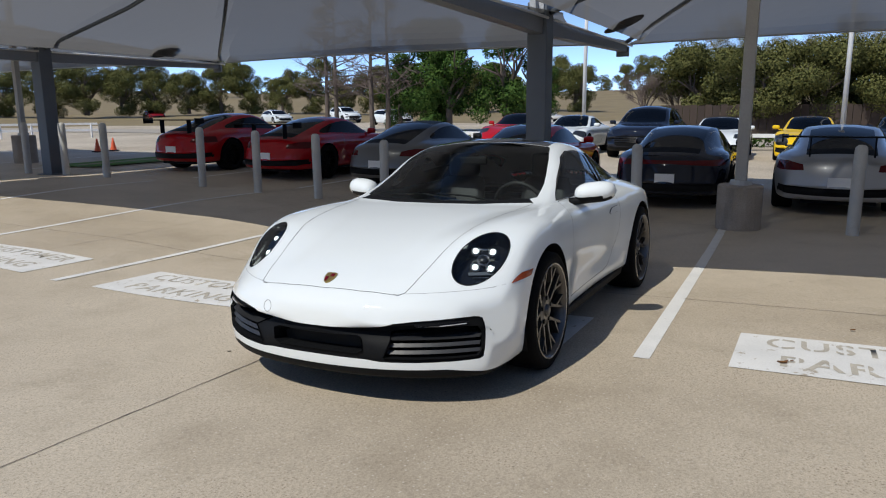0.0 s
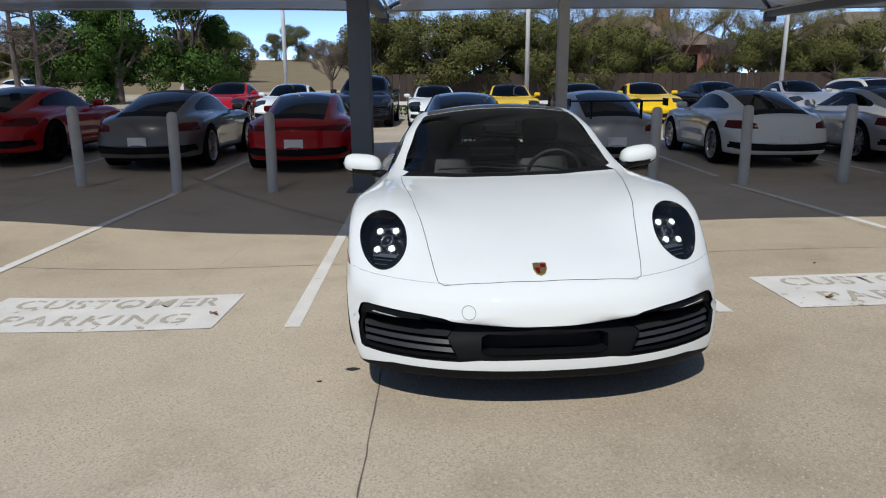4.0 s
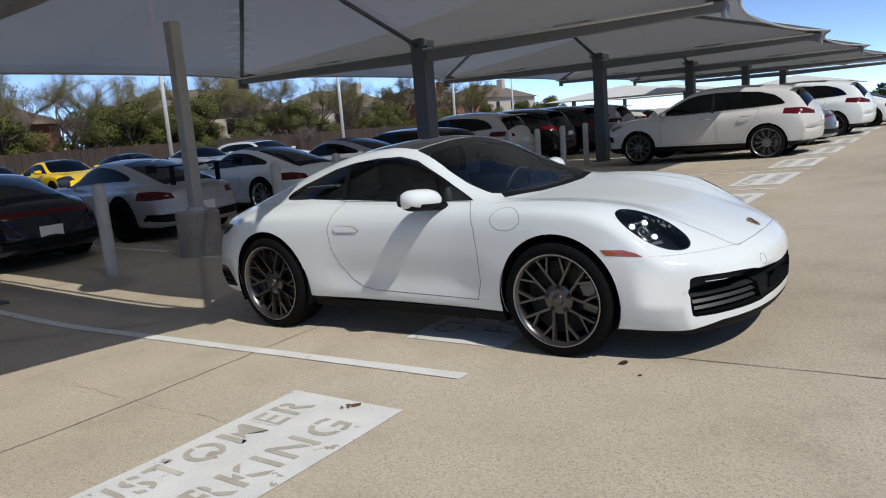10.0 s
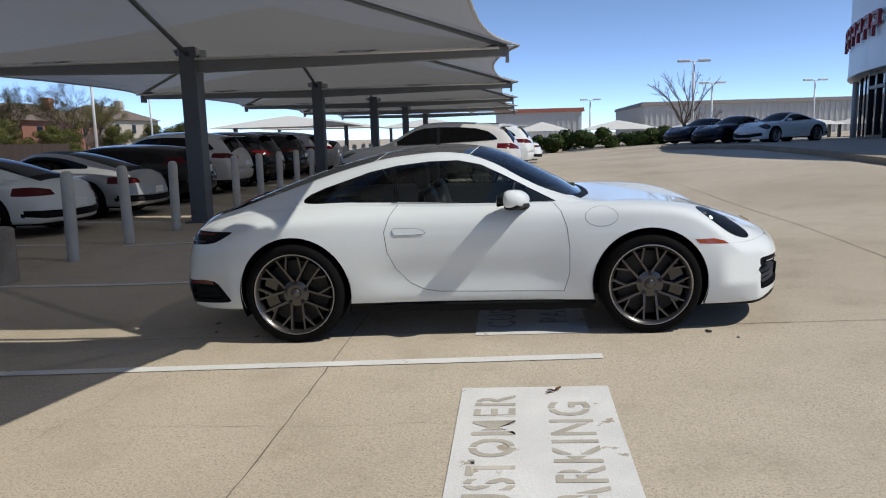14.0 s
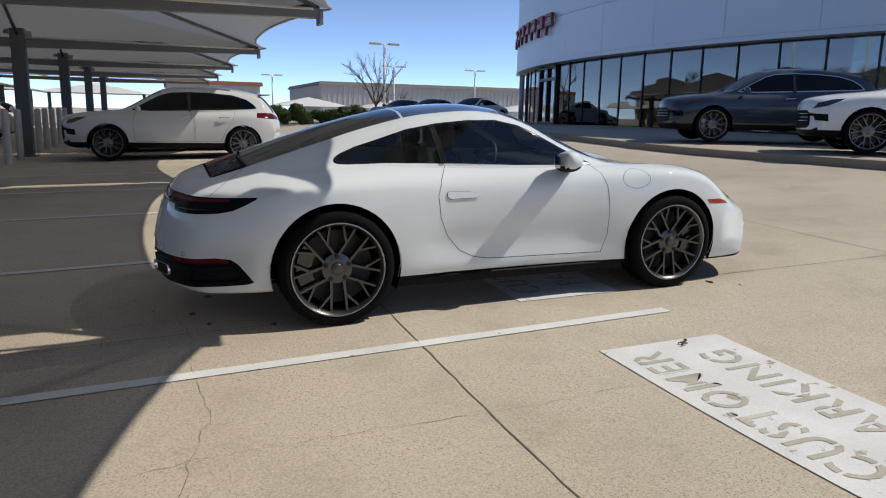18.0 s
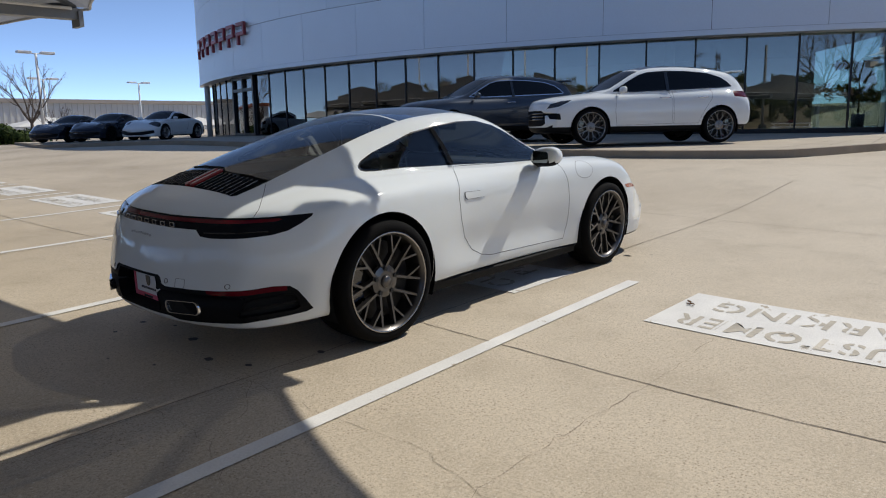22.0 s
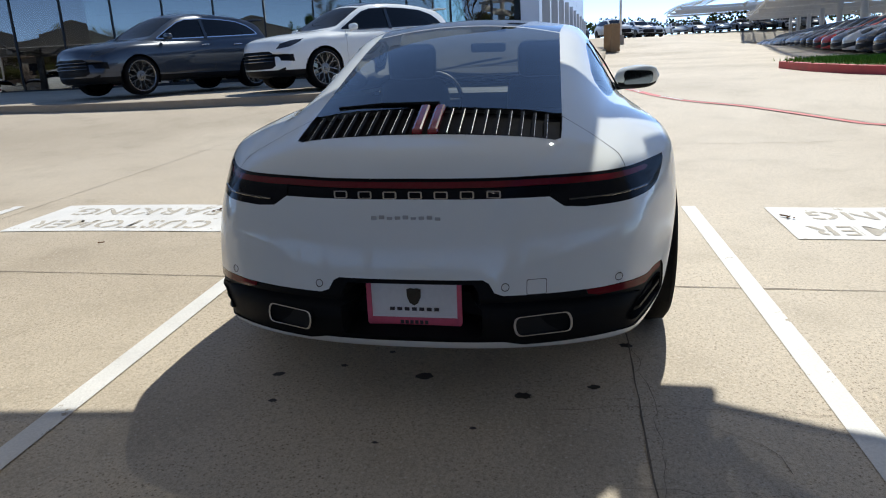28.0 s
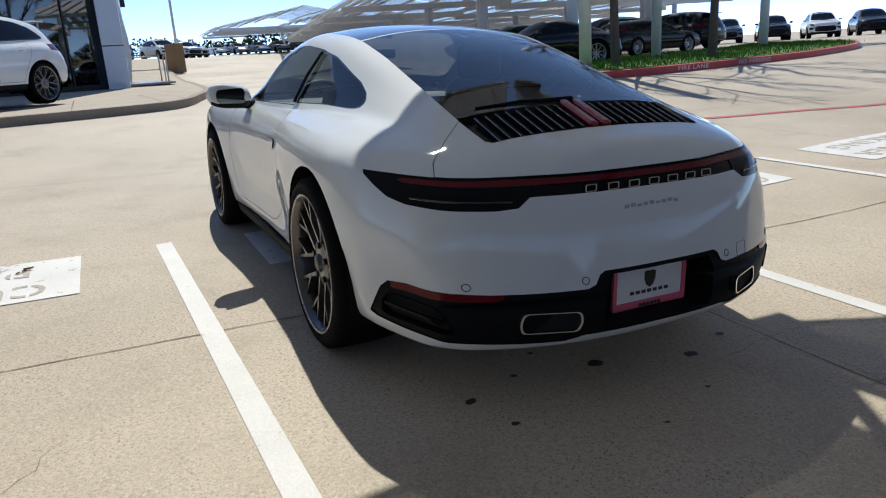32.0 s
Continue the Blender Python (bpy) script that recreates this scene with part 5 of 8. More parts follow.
# the big shaded lot: noses in a long slanting line
LOTC = [BLACKP, BLACKP, NAVY, CHALK, SLATE, RED, MAROON, BLACKP, NAVY, GREYP, PALEBLUE, SILVER, NAVY, SLATE, GREYP, PALEBLUE, GREYP, SILVER, PALEBLUE, SILVER, WHITE, GREYP, SILVER, WHITE]
for k, colour in enumerate(LOTC):
    x = 13.5 + 2.45 * k
    y = -9.8 - 0.185 * (x - 12)
    park("coupe" if k % 3 else "cabrio", colour, x, y, 80 + random.uniform(-2, 2), "under white shade roofs", "cars in the big shaded lot")
for k in range(11):
    x = 19.5 + 3.3 * k
    y = -17.6 - 0.2 * (x - 12)
    park(("sedan", "suv", "coupe")[k % 3], (BLACKP, CHALK, NAVY, SILVER, GREYP, BLACKP, WHITE)[k % 7], x, y, (96 if k % 2 else 276), "under white shade roofs", "cars in the big shaded lot")
for k in range(7):
    park("coupe" if k % 2 else "cabrio", (WHITE, SILVER, PALEBLUE, GREYP, NAVY, SILVER, GREYP, BLACKP, SLATE)[k], 87.5 - 0.6 * k, -13.2 - 2.3 * k, 190, "under white shade roofs", "cars in the big shaded lot")
park("suv", BLACKP, 21.8, -22.6, 10, "beside the lawn island", "cars beyond the lawn")
for k in range(7):
    park("suv", (GREYP, BLACKP, WHITE, BLACKP, CHALK, NAVY, BLACKP)[k], 33.5 - 2.0 * k, -38.5 - 2.1 * k, 135, "parked across the drive", "cars beyond the lawn")
for x, y, c in ((62, -4.5, WHITE), (66, -1.0, GREYP), (72, -7.5, SILVER), (78, -9, WHITE)):
    park("suv", c, x, y, 200, "far along the drive", "cars along the drive")
# on the street
for kind, c, x, y, h in (("suv", WHITE, -55, -92, 60), ("suv", MAROON, -60, -71, 60), ("sedan", WHITE, -52, -45, 60), ("suv", WHITE, -58, -41, 60), ("sedan", WHITE, -49, -30, 60), ("sedan", CHALK, -47, -16, 60)):
    park(kind, c, x, y, h, "on the street beyond the lot", "cars on the street")
# ---------- the white coupe ----------
from mathutils.bvhtree import BVHTree

GOLD = mat("gold_enamel", (0.42, 0.30, 0.10), 0.3, 0.8, var=0.1)
LEDW = None


def led_mat():
    m, t, b = nodes_of("led_lens")
    b.inputs["Base Color"].default_value = (0.85, 0.88, 0.86, 1)
    b.inputs["Emission Color"].default_value = (0.9, 1.0, 0.95, 1)
    b.inputs["Emission Strength"].default_value = 1.6
    b.inputs["Roughness"].default_value = 0.1
    return m


LEDW = led_mat()
LAMPCHROME = mat("satin_lamp_metal", (0.34, 0.35, 0.37), 0.25, 0.9, var=0.05)
HLBOWL = mat("dark_headlight_bowl", (0.010, 0.011, 0.014), 0.25, var=0.2, scale=30, rvar=0.05)
JOINTGREY = mat("panel_gap_grey", (0.10, 0.10, 0.105), 0.8, var=0.1)
SLAT = mat("satin_black_slat", (0.022, 0.023, 0.026), 0.45, var=0.1)
DARKGAP = mat("dark_opening", (0.008, 0.008, 0.008), 0.9, var=0.1)
PINK = mat("pink_red_plate_frame", (0.72, 0.12, 0.20), 0.45, var=0.08, scale=20)
INKBAR = mat("dark_print", (0.05, 0.04, 0.045), 0.6, var=0.1)
DIMMIRROR = mat("dimmed_mirror", (0.16, 0.18, 0.19), 0.04, 1.0, var=0.02)
REDGLOW = mat("red_brake_lens", (0.30, 0.012, 0.02), 0.2, coat=1.0, var=0.1)
DASH = mat("dark_dashboard", (0.009, 0.009, 0.0095), 0.6, var=0.15, scale=20, fine=200, bump=0.15)


def rounded(pts, r, n=4):
    """A closed outline with its corners rounded."""
    out = []
    P = [Vector((*p, 0)) for p in pts]
    for i, p in enumerate(P):
        a, b = P[i - 1], P[(i + 1) % len(P)]
        ra = min(r, (a - p).length * 0.45, (b - p).length * 0.45)
        p0, p1 = p + (a - p).normalized() * ra, p + (b - p).normalized() * ra
        for k in range(n + 1):
            t = k / n
            q = p0 * (1 - t) ** 2 + p * 2 * t * (1 - t) + p1 * t * t
            out.append((q.x, q.y))
    return out


def ring_frame(bm, outline, depth, width, put):
    """A frame of the given bar width round an outline, put into place by put(u, v, d)."""
    c = Vector((sum(p[0] for p in outline) / len(outline), sum(p[1] for p in outline) / len(outline)))
    rings = []
    for u, v in outline:
        d = Vector((u, v)) - c
        q = c + d * (1 - width / max(d.length, 1e-3))
        rings.append([bm.verts.new(put(u, v, 0)), bm.verts.new(put(u, v, depth)), bm.verts.new(put(q.x, q.y, depth)), bm.verts.new(put(q.x, q.y, 0))])
    for r0, r1 in zip(rings, rings[1:] + rings[:1]):
        for k in range(4):
            bm.faces.new((r0[k], r0[(k + 1) % 4], r1[(k + 1) % 4], r1[k]))


def plate_poly(bm, outline, d0, d1, put):
    """A solid slab with the given outline."""
    a = [bm.verts.new(put(u, v, d0)) for u, v in outline]
    b = [bm.verts.new(put(u, v, d1)) for u, v in outline]
    bm.faces.new(a)
    bm.faces.new(b[::-1])
    for i in range(len(a)):
        j = (i + 1) % len(a)
        bm.faces.new((a[i], a[j], b[j], b[i]))


HL = (0.0034, 0.0007, 0.2104, 0.1119, -0.6382, -0.7698)
LEDS = ((0.075, 0.062), (-0.015, 0.071), (0.053, -0.037), (-0.027, -0.026))


def white_coupe():
    spec = COUPE
    car = thing("sports_coupe", "white rear-engined sports coupe with black roof, parked across a painted stall", "car")
    bm = shell(spec, 104, 72)
    # the end sections crowd together at the bumper corners: merge their slivers
    crowd = [v for v in bm.verts if abs(v.co.x) > 1.85 and v.co.y > 0.818 and 0.34 < v.co.z < 0.46]
    bmesh.ops.remove_doubles(bm, verts=crowd, dist=0.009)
    lay = mark_normals(bm)
    # round the bumper corners, where the end sections run together
    for v in bm.verts:
        k = step(0.66, 0.76, v.co.y) * step(1.65, 1.78, abs(v.co.x)) * step(0.29, 0.34, v.co.z) * (1 - step(0.47, 0.56, v.co.z))
        if k > 0:
            v[lay] = Vector(v[lay]).lerp(Vector((math.copysign(0.60, v.co.x), 0.80, 0.03)), k).normalized()
    for ax, az, r in spec["arches"]:
        fs = cut(bm, circle2(ax, az, r, 48), "side", lambda c: c.y > 0.5)
        bmesh.ops.delete(bm, geom=fs, context="FACES")
    skin = BVHTree.FromBMesh(bm)

    def at_end(u, v, d=0.0, front=False):
        """The point of the nose or the tail at half width u and height v, d in front of the skin."""
        k = 1 if front else -1
        hit = skin.ray_cast(Vector((3 * k, abs(u), v)), Vector((-k, 0, 0)))[0]
        x = hit.x if hit else 1.9 * k
        return Vector((x + k * d, u, v))

    topside = lambda c: c.z > 0.8
    hn = Vector((0.66, 0.40, 0.64)).normalized()
    h1 = Vector((-hn.y, hn.x, 0)).normalized()
    h2 = hn.cross(h1)
    hc = Vector((1.725, 0.686, 0.695))
    ou, ov = hc.dot(h1), hc.dot(h2)
    oval = lambda k: [(ou + k * (HL[0] + HL[2] * math.cos(a) * HL[4] - HL[3] * math.sin(a) * HL[5]), ov + k * (HL[1] + HL[2] * math.cos(a) * HL[5] + HL[3] * math.sin(a) * HL[4])) for a in np.linspace(0, 2 * math.pi, 41)[:-1]]
    fb = lambda c: c.x > 1.6 and c.z < 0.56
    rb = lambda c: c.x < -1.55
    fuel = [(0.915 + 0.107 * math.cos(a), 0.805 + 0.064 * math.sin(a)) for a in np.linspace(0, 2 * math.pi, 25)[:-1]]
    wpoly = spec["side_win"]
    grow = lambda poly, k: [(x + (x - sum(p[0] for p in poly) / len(poly)) * k, z + (z - sum(p[1] for p in poly) / len(poly)) * k * 2.2) for x, z in poly]
    regions = [
        ("headlight", oval(1.0), None, lambda c: c.x > 1.3 and c.y > 0.4 and c.z > 0.5, (h1, h2)),
        ("side_window", wpoly, "side", lambda c: c.y > 0.4, None),
        ("window_trim", grow(wpoly, 0.022), "side", lambda c: c.y > 0.4, None),
        ("windscreen", spec["shield"], "top", topside, None),
        ("roof_panel", spec["roof"], "top", topside, None),
        ("rear_window", spec["back"], "top", topside, None),
        ("engine_grille", spec["grille"], "top", topside, None),
        ("cowl", [(0.845, 0.0), (0.835, 0.25), (0.80, 0.45), (0.745, 0.60), (0.80, 0.645), (0.84, 0.50), (0.885, 0.3), (0.90, 0.0)], "top", topside, None),
        ("hood", spec["hood"], "top", lambda c: c.z > 0.5 and c.x > 0.75, None),
        ("light_bar", [(0.505, 0.418), (0.53, 0.412), (0.70, 0.423), (0.745, 0.427), (0.75, 0.443), (0.73, 0.447), (0.65, 0.441), (0.53, 0.431)], "end", fb, None),
        ("centre_opening", [(0, 0.285), (0.235, 0.284), (0.27, 0.30), (0.265, 0.365), (0.24, 0.373), (0, 0.373)], "end", fb, None),
        ("side_opening", [(0.375, 0.268), (0.52, 0.265), (0.72, 0.268), (0.785, 0.273), (0.80, 0.30), (0.798, 0.38), (0.785, 0.414), (0.70, 0.407), (0.56, 0.394), (0.42, 0.385), (0.375, 0.378)], "end", fb, None),
        ("front_band", [(0, 0.26), (0.28, 0.257), (0.36, 0.248), (0.52, 0.247), (0.70, 0.25), (0.79, 0.256), (0.805, 0.266), (0.812, 0.31), (0.811, 0.40), (0.807, 0.436), (0.799, 0.456), (0.785, 0.464), (0.765, 0.467), (0.69, 0.463), (0.52, 0.452), (0.43, 0.441), (0.36, 0.423), (0.30, 0.415), (0.2, 0.408), (0, 0.406)], "end", fb, None),
        ("door_handle", [(-0.505, 0.778), (-0.49, 0.783), (-0.345, 0.777), (-0.30, 0.763), (-0.278, 0.745), (-0.30, 0.736), (-0.44, 0.738), (-0.485, 0.736), (-0.505, 0.755)], "side", lambda c: c.y > 0.6, None),
        ("side_marker", [(1.515, 0.632), (1.545, 0.602), (1.74, 0.590), (1.70, 0.612), (1.64, 0.63)], "side", lambda c: c.y > 0.6, None),
        ("door", spec["door"], "side", lambda c: c.y > 0.6, None),
        ("fuel_flap", fuel, "side", lambda c: c.y > 0.6, None),
        ("light_strip", [(0, 0.772), (0.5, 0.772), (0.77, 0.776), (0.785, 0.783), (0.77, 0.790), (0, 0.790)], "end", rb, None),
        ("tail_lamp", [(0.44, 0.797), (0.75, 0.799), (0.862, 0.803), (0.866, 0.79), (0.85, 0.757), (0.828, 0.728), (0.79, 0.713), (0.70, 0.705), (0.55, 0.702), (0.485, 0.708), (0.455, 0.728), (0.44, 0.738)], "end", rb, None),
        ("light_band", [(0, 0.741), (0.44, 0.738), (0.44, 0.797), (0, 0.80)], "end", rb, None),
        ("rear_reflector", [(0.56, 0.443), (0.72, 0.447), (0.82, 0.455), (0.852, 0.449), (0.85, 0.425), (0.82, 0.428), (0.72, 0.423), (0.60, 0.421), (0.565, 0.43)], "end", rb, None),
        ("side_outlet", [(0.715, 0.305), (0.852, 0.313), (0.864, 0.325), (0.866, 0.37), (0.858, 0.398), (0.845, 0.405), (0.765, 0.396), (0.745, 0.383), (0.705, 0.320), (0.704, 0.309)], "end", rb, None),
        ("plate_recess", [(0, 0.30), (0.225, 0.30), (0.235, 0.33), (0.222, 0.455), (0.205, 0.482), (0, 0.484)], "end", rb, None),
        ("rear_diffuser", [(0, 0.283), (0.30, 0.281), (0.36, 0.266), (0.55, 0.270), (0.72, 0.275), (0.82, 0.283), (0.87, 0.292), (0.886, 0.305), (0.882, 0.36), (0.872, 0.42), (0.858, 0.448), (0.82, 0.457), (0.72, 0.449), (0.6, 0.445), (0.30, 0.445), (0.272, 0.455), (0.255, 0.485), (0.235, 0.496), (0, 0.497)], "end", lambda c: c.x < -1.66, None),
        ("sill_trim", [(-0.9, 0.1), (0.9, 0.1), (0.9, 0.232), (-0.9, 0.262)], "side", lambda c: c.y > 0.5, None),
        ("front_lip", [(0, 0.1), (0.95, 0.1), (0.95, 0.165), (0.80, 0.188), (0.66, 0.210), (0.23, 0.210), (0, 0.208)], "end", lambda c: c.x > 1.55, None),
        ("tail_panel", [(-2.25, 0.0), (-2.25, 0.5), (-2.1, 0.665), (-1.98, 0.705), (-1.88, 0.665), (-1.78, 0.565), (-1.70, 0.475), (-1.70, 0.47), (-1.80, 0.472), (-1.905, 0.45), (-1.915, 0.0)], "top", lambda c: c.z > 0.797, None),
    ]
    # shapes at the corners are drawn square to the corner, so that their ends stay crisp
    turned = []
    for nm, poly, view, keep, basis in regions:
        if view == "end":
            front = nm in ("light_bar", "centre_opening", "side_opening", "front_band", "front_lip")
            e1 = Vector((-0.5 if front else 0.5, 0.866, 0))
            if not front:
                poly = [(u if u < 0.7 else 0.7 + (u - 0.7) * 0.82, v) for u, v in poly]
            poly = [(at_end(u, v, 0.0, front).dot(e1) - (0.2 if u == 0 else 0.0), v) for u, v in poly] if nm != "front_lip" else poly
            if nm != "front_lip":
                basis = (e1, Vector((0, 0, 1)))
        turned.append((nm, poly, view, keep, basis))
    regions = turned
    for nm, poly, view, keep, basis in regions:
        cut(bm, poly, view, keep, basis)
    bmesh.ops.dissolve_degenerate(bm, dist=0.0005, edges=bm.edges)
    taken, got = set(), {}
    for nm, poly, view, keep, basis in regions:
        e1, e2 = basis or VIEWS[view]
        fs = []
        for f in bm.faces:
            if f in taken:
                continue
            c = f.calc_center_median()
            if keep(c) and inside((c.dot(e1), c.dot(e2)), poly):
                fs.append(f)
        got[nm] = fs
        taken |= set(fs)
    got["body"] = [f for f in bm.faces if f not in taken]
    pillar = spec["pillar"]
    px = lambda z: pillar[0][0] + (pillar[1][0] - pillar[0][0]) * (z - pillar[0][1]) / (pillar[1][1] - pillar[0][1])

    body = take("body", got["body"], WHITE, car, tags=lay)
    hood = take("hood", got["hood"], WHITE, car, tags=lay)
    seam("hood_gap", got["hood"], hood, BLACKTRIM, 0.0014, tags=lay)
    lid = take("engine_lid", got["tail_panel"], WHITE, car, tags=lay)
    seam("lid_gap", got["tail_panel"], lid, BLACKTRIM, 0.0013, tags=lay)
    take("cowl", got["cowl"], BLACKTRIM, car, tags=lay)
    take("windscreen", got["windscreen"], FRONTGLASS, car, tags=lay)
    take("roof_panel", got["roof_panel"], BLACKGLOSS, car, label="black glass roof panel", tags=lay)
    take("rear_window", got["rear_window"], REARGLASS, car, tags=lay)
    grille = take("engine_grille", got["engine_grille"], BLACKTRIM, car, off=-0.022, tags=lay)
    band = take("front_band", got["front_band"], BLACKTRIM, car, off=-0.012, tags=lay, label="black front air intake band")
    take("front_lip", got["front_lip"], BLACKTRIM, car, tags=lay)
    lb = take("light_band", got["light_band"], DARKLENS, car, off=-0.004, tags=lay, label="full-width dark tail light band")
    take("light_strip", got["light_strip"], REDLENS, lb, tags=lay, label="thin red light strip")
    take("rear_diffuser", got["rear_diffuser"], BLACKTRIM, car, off=-0.006, tags=lay, label="black rear apron")
    take("centre_opening", got["centre_opening"], DARKGAP, band, off=-0.09, tags=lay, label="dark centre air intake")

    def walls(name, faces, depth, material, parent, sides, top=0.0):
        for s in sides:
            b2 = bmesh.new()
            for e in rim_edges(faces):
                a, b = e.verts
                if a.co.x > 0 and a.co.y > 0.77 and a.co.z > 0.33:
                    continue
                p = [a.co - Vector(a[lay]) * top, b.co - Vector(b[lay]) * top, b.co - Vector(b[lay]) * depth, a.co - Vector(a[lay]) * depth]
                b2.faces.new([b2.verts.new((v.x, v.y * s, v.z)) for v in p])
            bmesh.ops.remove_doubles(b2, verts=b2.verts, dist=0.0003)
            part(name, b2, material, parent)

    walls("intake_wall", got["centre_opening"], 0.091, BLACKTRIM, band, (1, -1), 0.012)
    for end, faces, dd in (("front", got["front_band"], 0.013), ("rear", got["rear_diffuser"], 0.007)):
        walls("panel_edge", faces, dd, BLACKTRIM, car, (1, -1))
    recess = take("plate_recess", got["plate_recess"], BLACKTRIM, car, off=-0.125, tags=lay)
    walls("recess_wall", got["plate_recess"], 0.126, BLACKTRIM, recess, (1, -1), 0.006)
    for s in (1, -1):
        side_p = new("side_window")
        side_p.parent = car
        for nm, keep in (("quarter_pane", lambda f: f.calc_center_median().x < px(f.calc_center_median().z)), ("door_pane", lambda f: f.calc_center_median().x >= px(f.calc_center_median().z))):
            take(nm, [f for f in got["side_window"] if keep(f)], SIDEGLASS, side_p, False, s, tags=lay)
        take("window_trim", got["window_trim"], BLACKGLOSS, car, False, s, tags=lay)
        b2 = bmesh.new()
        q = [Vector((px(z), 0, z)) for z in (1.19, 0.955)]
        for f0 in (-0.02, -0.006, 0.008):
            tube(b2, [(q[0].x + f0, s * 0.598, 1.185), (q[0].x + f0 + 0.02, s * 0.675, 1.08), (q[1].x + f0, s * 0.748, 0.955)], 0.004, 6)
        part("pillar_strip", b2, BLACKTRIM, side_p)
        door = take("door", got["door"], WHITE, car, False, s, tags=lay)
        seam("shut_line", got["door"], door, BLACKTRIM, 0.0017, False, s, tags=lay)
        grip = take("door_handle", got["door_handle"], WHITE, door, False, s, off=0.007, tags=lay)
        seam("handle_gap", got["door_handle"], door, JOINTGREY, 0.0022, False, s, tags=lay)
        if s < 0:
            flap = take("fuel_flap", got["fuel_flap"], WHITE, car, False, s, tags=lay)
            seam("flap_gap", got["fuel_flap"], flap, JOINTGREY, 0.0014, False, s, tags=lay)
        else:
            take("front_wing_patch", got["fuel_flap"], WHITE, car, False, s, tags=lay)
        take("side_marker", got["side_marker"], AMBER, car, False, s, "amber side marker", off=0.002, tags=lay)
        take("sill_trim", got["sill_trim"], BLACKTRIM, car, False, s, tags=lay)
        b2 = bmesh.new()
        rows = []
        for x in np.linspace(-0.83, 0.84, 12):
            z = 0.238 - 0.012 * x
            rows.append([b2.verts.new((x, s * yy, z + dz)) for yy, dz in ((0.78, 0.0), (0.838, 0.0), (0.845, -0.008), (0.835, -0.060), (0.78, -0.064))])
        for r0, r1 in zip(rows, rows[1:]):
            for q in range(5):
                b2.faces.new((r0[q], r0[(q + 1) % 5], r1[(q + 1) % 5], r1[q]))
        b2.faces.new(rows[0])
        b2.faces.new(rows[-1][::-1])
        part("sill_blade", b2, BLACKTRIM, car, "black rocker strip under the door")
        # headlight: a dark bowl with four lit modules, a projector and a clear cover
        hl = new("headlight")
        hl.parent = car
        take("housing", got["headlight"], HLBOWL, hl, False, s, "dark headlight bowl", off=-0.085, tags=lay)
        b2 = bmesh.new()
        for e in rim_edges(got["headlight"]):
            a, b = e.verts
            p = [a.co, b.co, b.co - Vector(b[lay]) * 0.086, a.co - Vector(a[lay]) * 0.086]
            b2.faces.new([b2.verts.new((v.x, v.y * s, v.z)) for v in p])
        part("bezel", b2, BLACKGLOSS, hl)
        take("lens_cover", got["headlight"], LENS, hl, False, s, off=0.0005, tags=lay)
        seam("lens_gap", got["headlight"], hl, BLACKTRIM, 0.003, False, s, tags=lay)
        flipm = Matrix.Scale(-1, 4, (0, 1, 0)) if s < 0 else Matrix.Identity(4)
        basis = Matrix((h1, h2, hn)).transposed().to_4x4()
        at = flipm @ Matrix.Translation(hc - hn * 0.030) @ basis
        for du, dv in LEDS:
            b2 = bmesh.new()
            lathe(b2, [(0.0, 0.0150), (0.008, 0.0145), (0.012, 0.010), (0.013, 0.001)], 18, "z", (du, dv, 0))
            bmesh.ops.transform(b2, matrix=at, verts=b2.verts)
            part("led_module", b2, LEDW, hl, "white daytime lamp", smooth=True)
            b2 = bmesh.new()
            lathe(b2, [(-0.016, 0.026), (0.003, 0.025), (0.006, 0.0185), (-0.002, 0.0175)], 18, "z", (du, dv, 0))
            bmesh.ops.transform(b2, matrix=at, verts=b2.verts)
            part("led_bezel", b2, LAMPCHROME, hl, smooth=True)
        mu, mv = (sum(p[k] for p in LEDS) / 4 for k in (0, 1))
        b2 = bmesh.new()
        lathe(b2, [(-0.02, 0.034), (0.0, 0.034), (0.002, 0.029), (-0.004, 0.027)], 24, "z", (mu, mv, 0))
        bmesh.ops.transform(b2, matrix=at, verts=b2.verts)
        part("projector_ring", b2, LAMPCHROME, hl, smooth=True)
        b2 = bmesh.new()
        lathe(b2, [(-0.006, 0.028), (0.004, 0.024), (0.010, 0.014), (0.012, 0.001)], 24, "z", (mu, mv, 0))
        bmesh.ops.transform(b2, matrix=at, verts=b2.verts)
        part("projector", b2, HLBOWL, hl, "dark round projector lens", smooth=True)
        b2 = bmesh.new()
        for k in range(3):
            box(b2, mu - 0.018 + 0.004 * k, mv - 0.078 - 0.024 * k, -0.008, 0.135 - 0.026 * k, 0.020 if k == 0 else 0.004, 0.006, bevel=0.002)
        bmesh.ops.transform(b2, matrix=at, verts=b2.verts)
        part("lower_reflector", b2, STEEL, hl)
        b2 = bmesh.new()
        p0, p1 = Vector((*LEDS[0], 0.002)), Vector((*LEDS[1], 0.002))
        tube(b2, [p0.lerp(p1, 0.2) + Vector((0, 0.016, 0)), p0.lerp(p1, 0.35) + Vector((0, 0.010, 0)), p0.lerp(p1, 0.65) + Vector((0, 0.010, 0)), p0.lerp(p1, 0.8) + Vector((0, 0.016, 0))], 0.0075, 8)
        bmesh.ops.transform(b2, matrix=at, verts=b2.verts)
        part("led_bridge", b2, LAMPCHROME, hl, smooth=True)
        # tail lamp
        tl = take("tail_lamp", got["tail_lamp"], DARKLENS, car, False, s, "smoked tail lamp", tags=lay)
        b2 = bmesh.new()
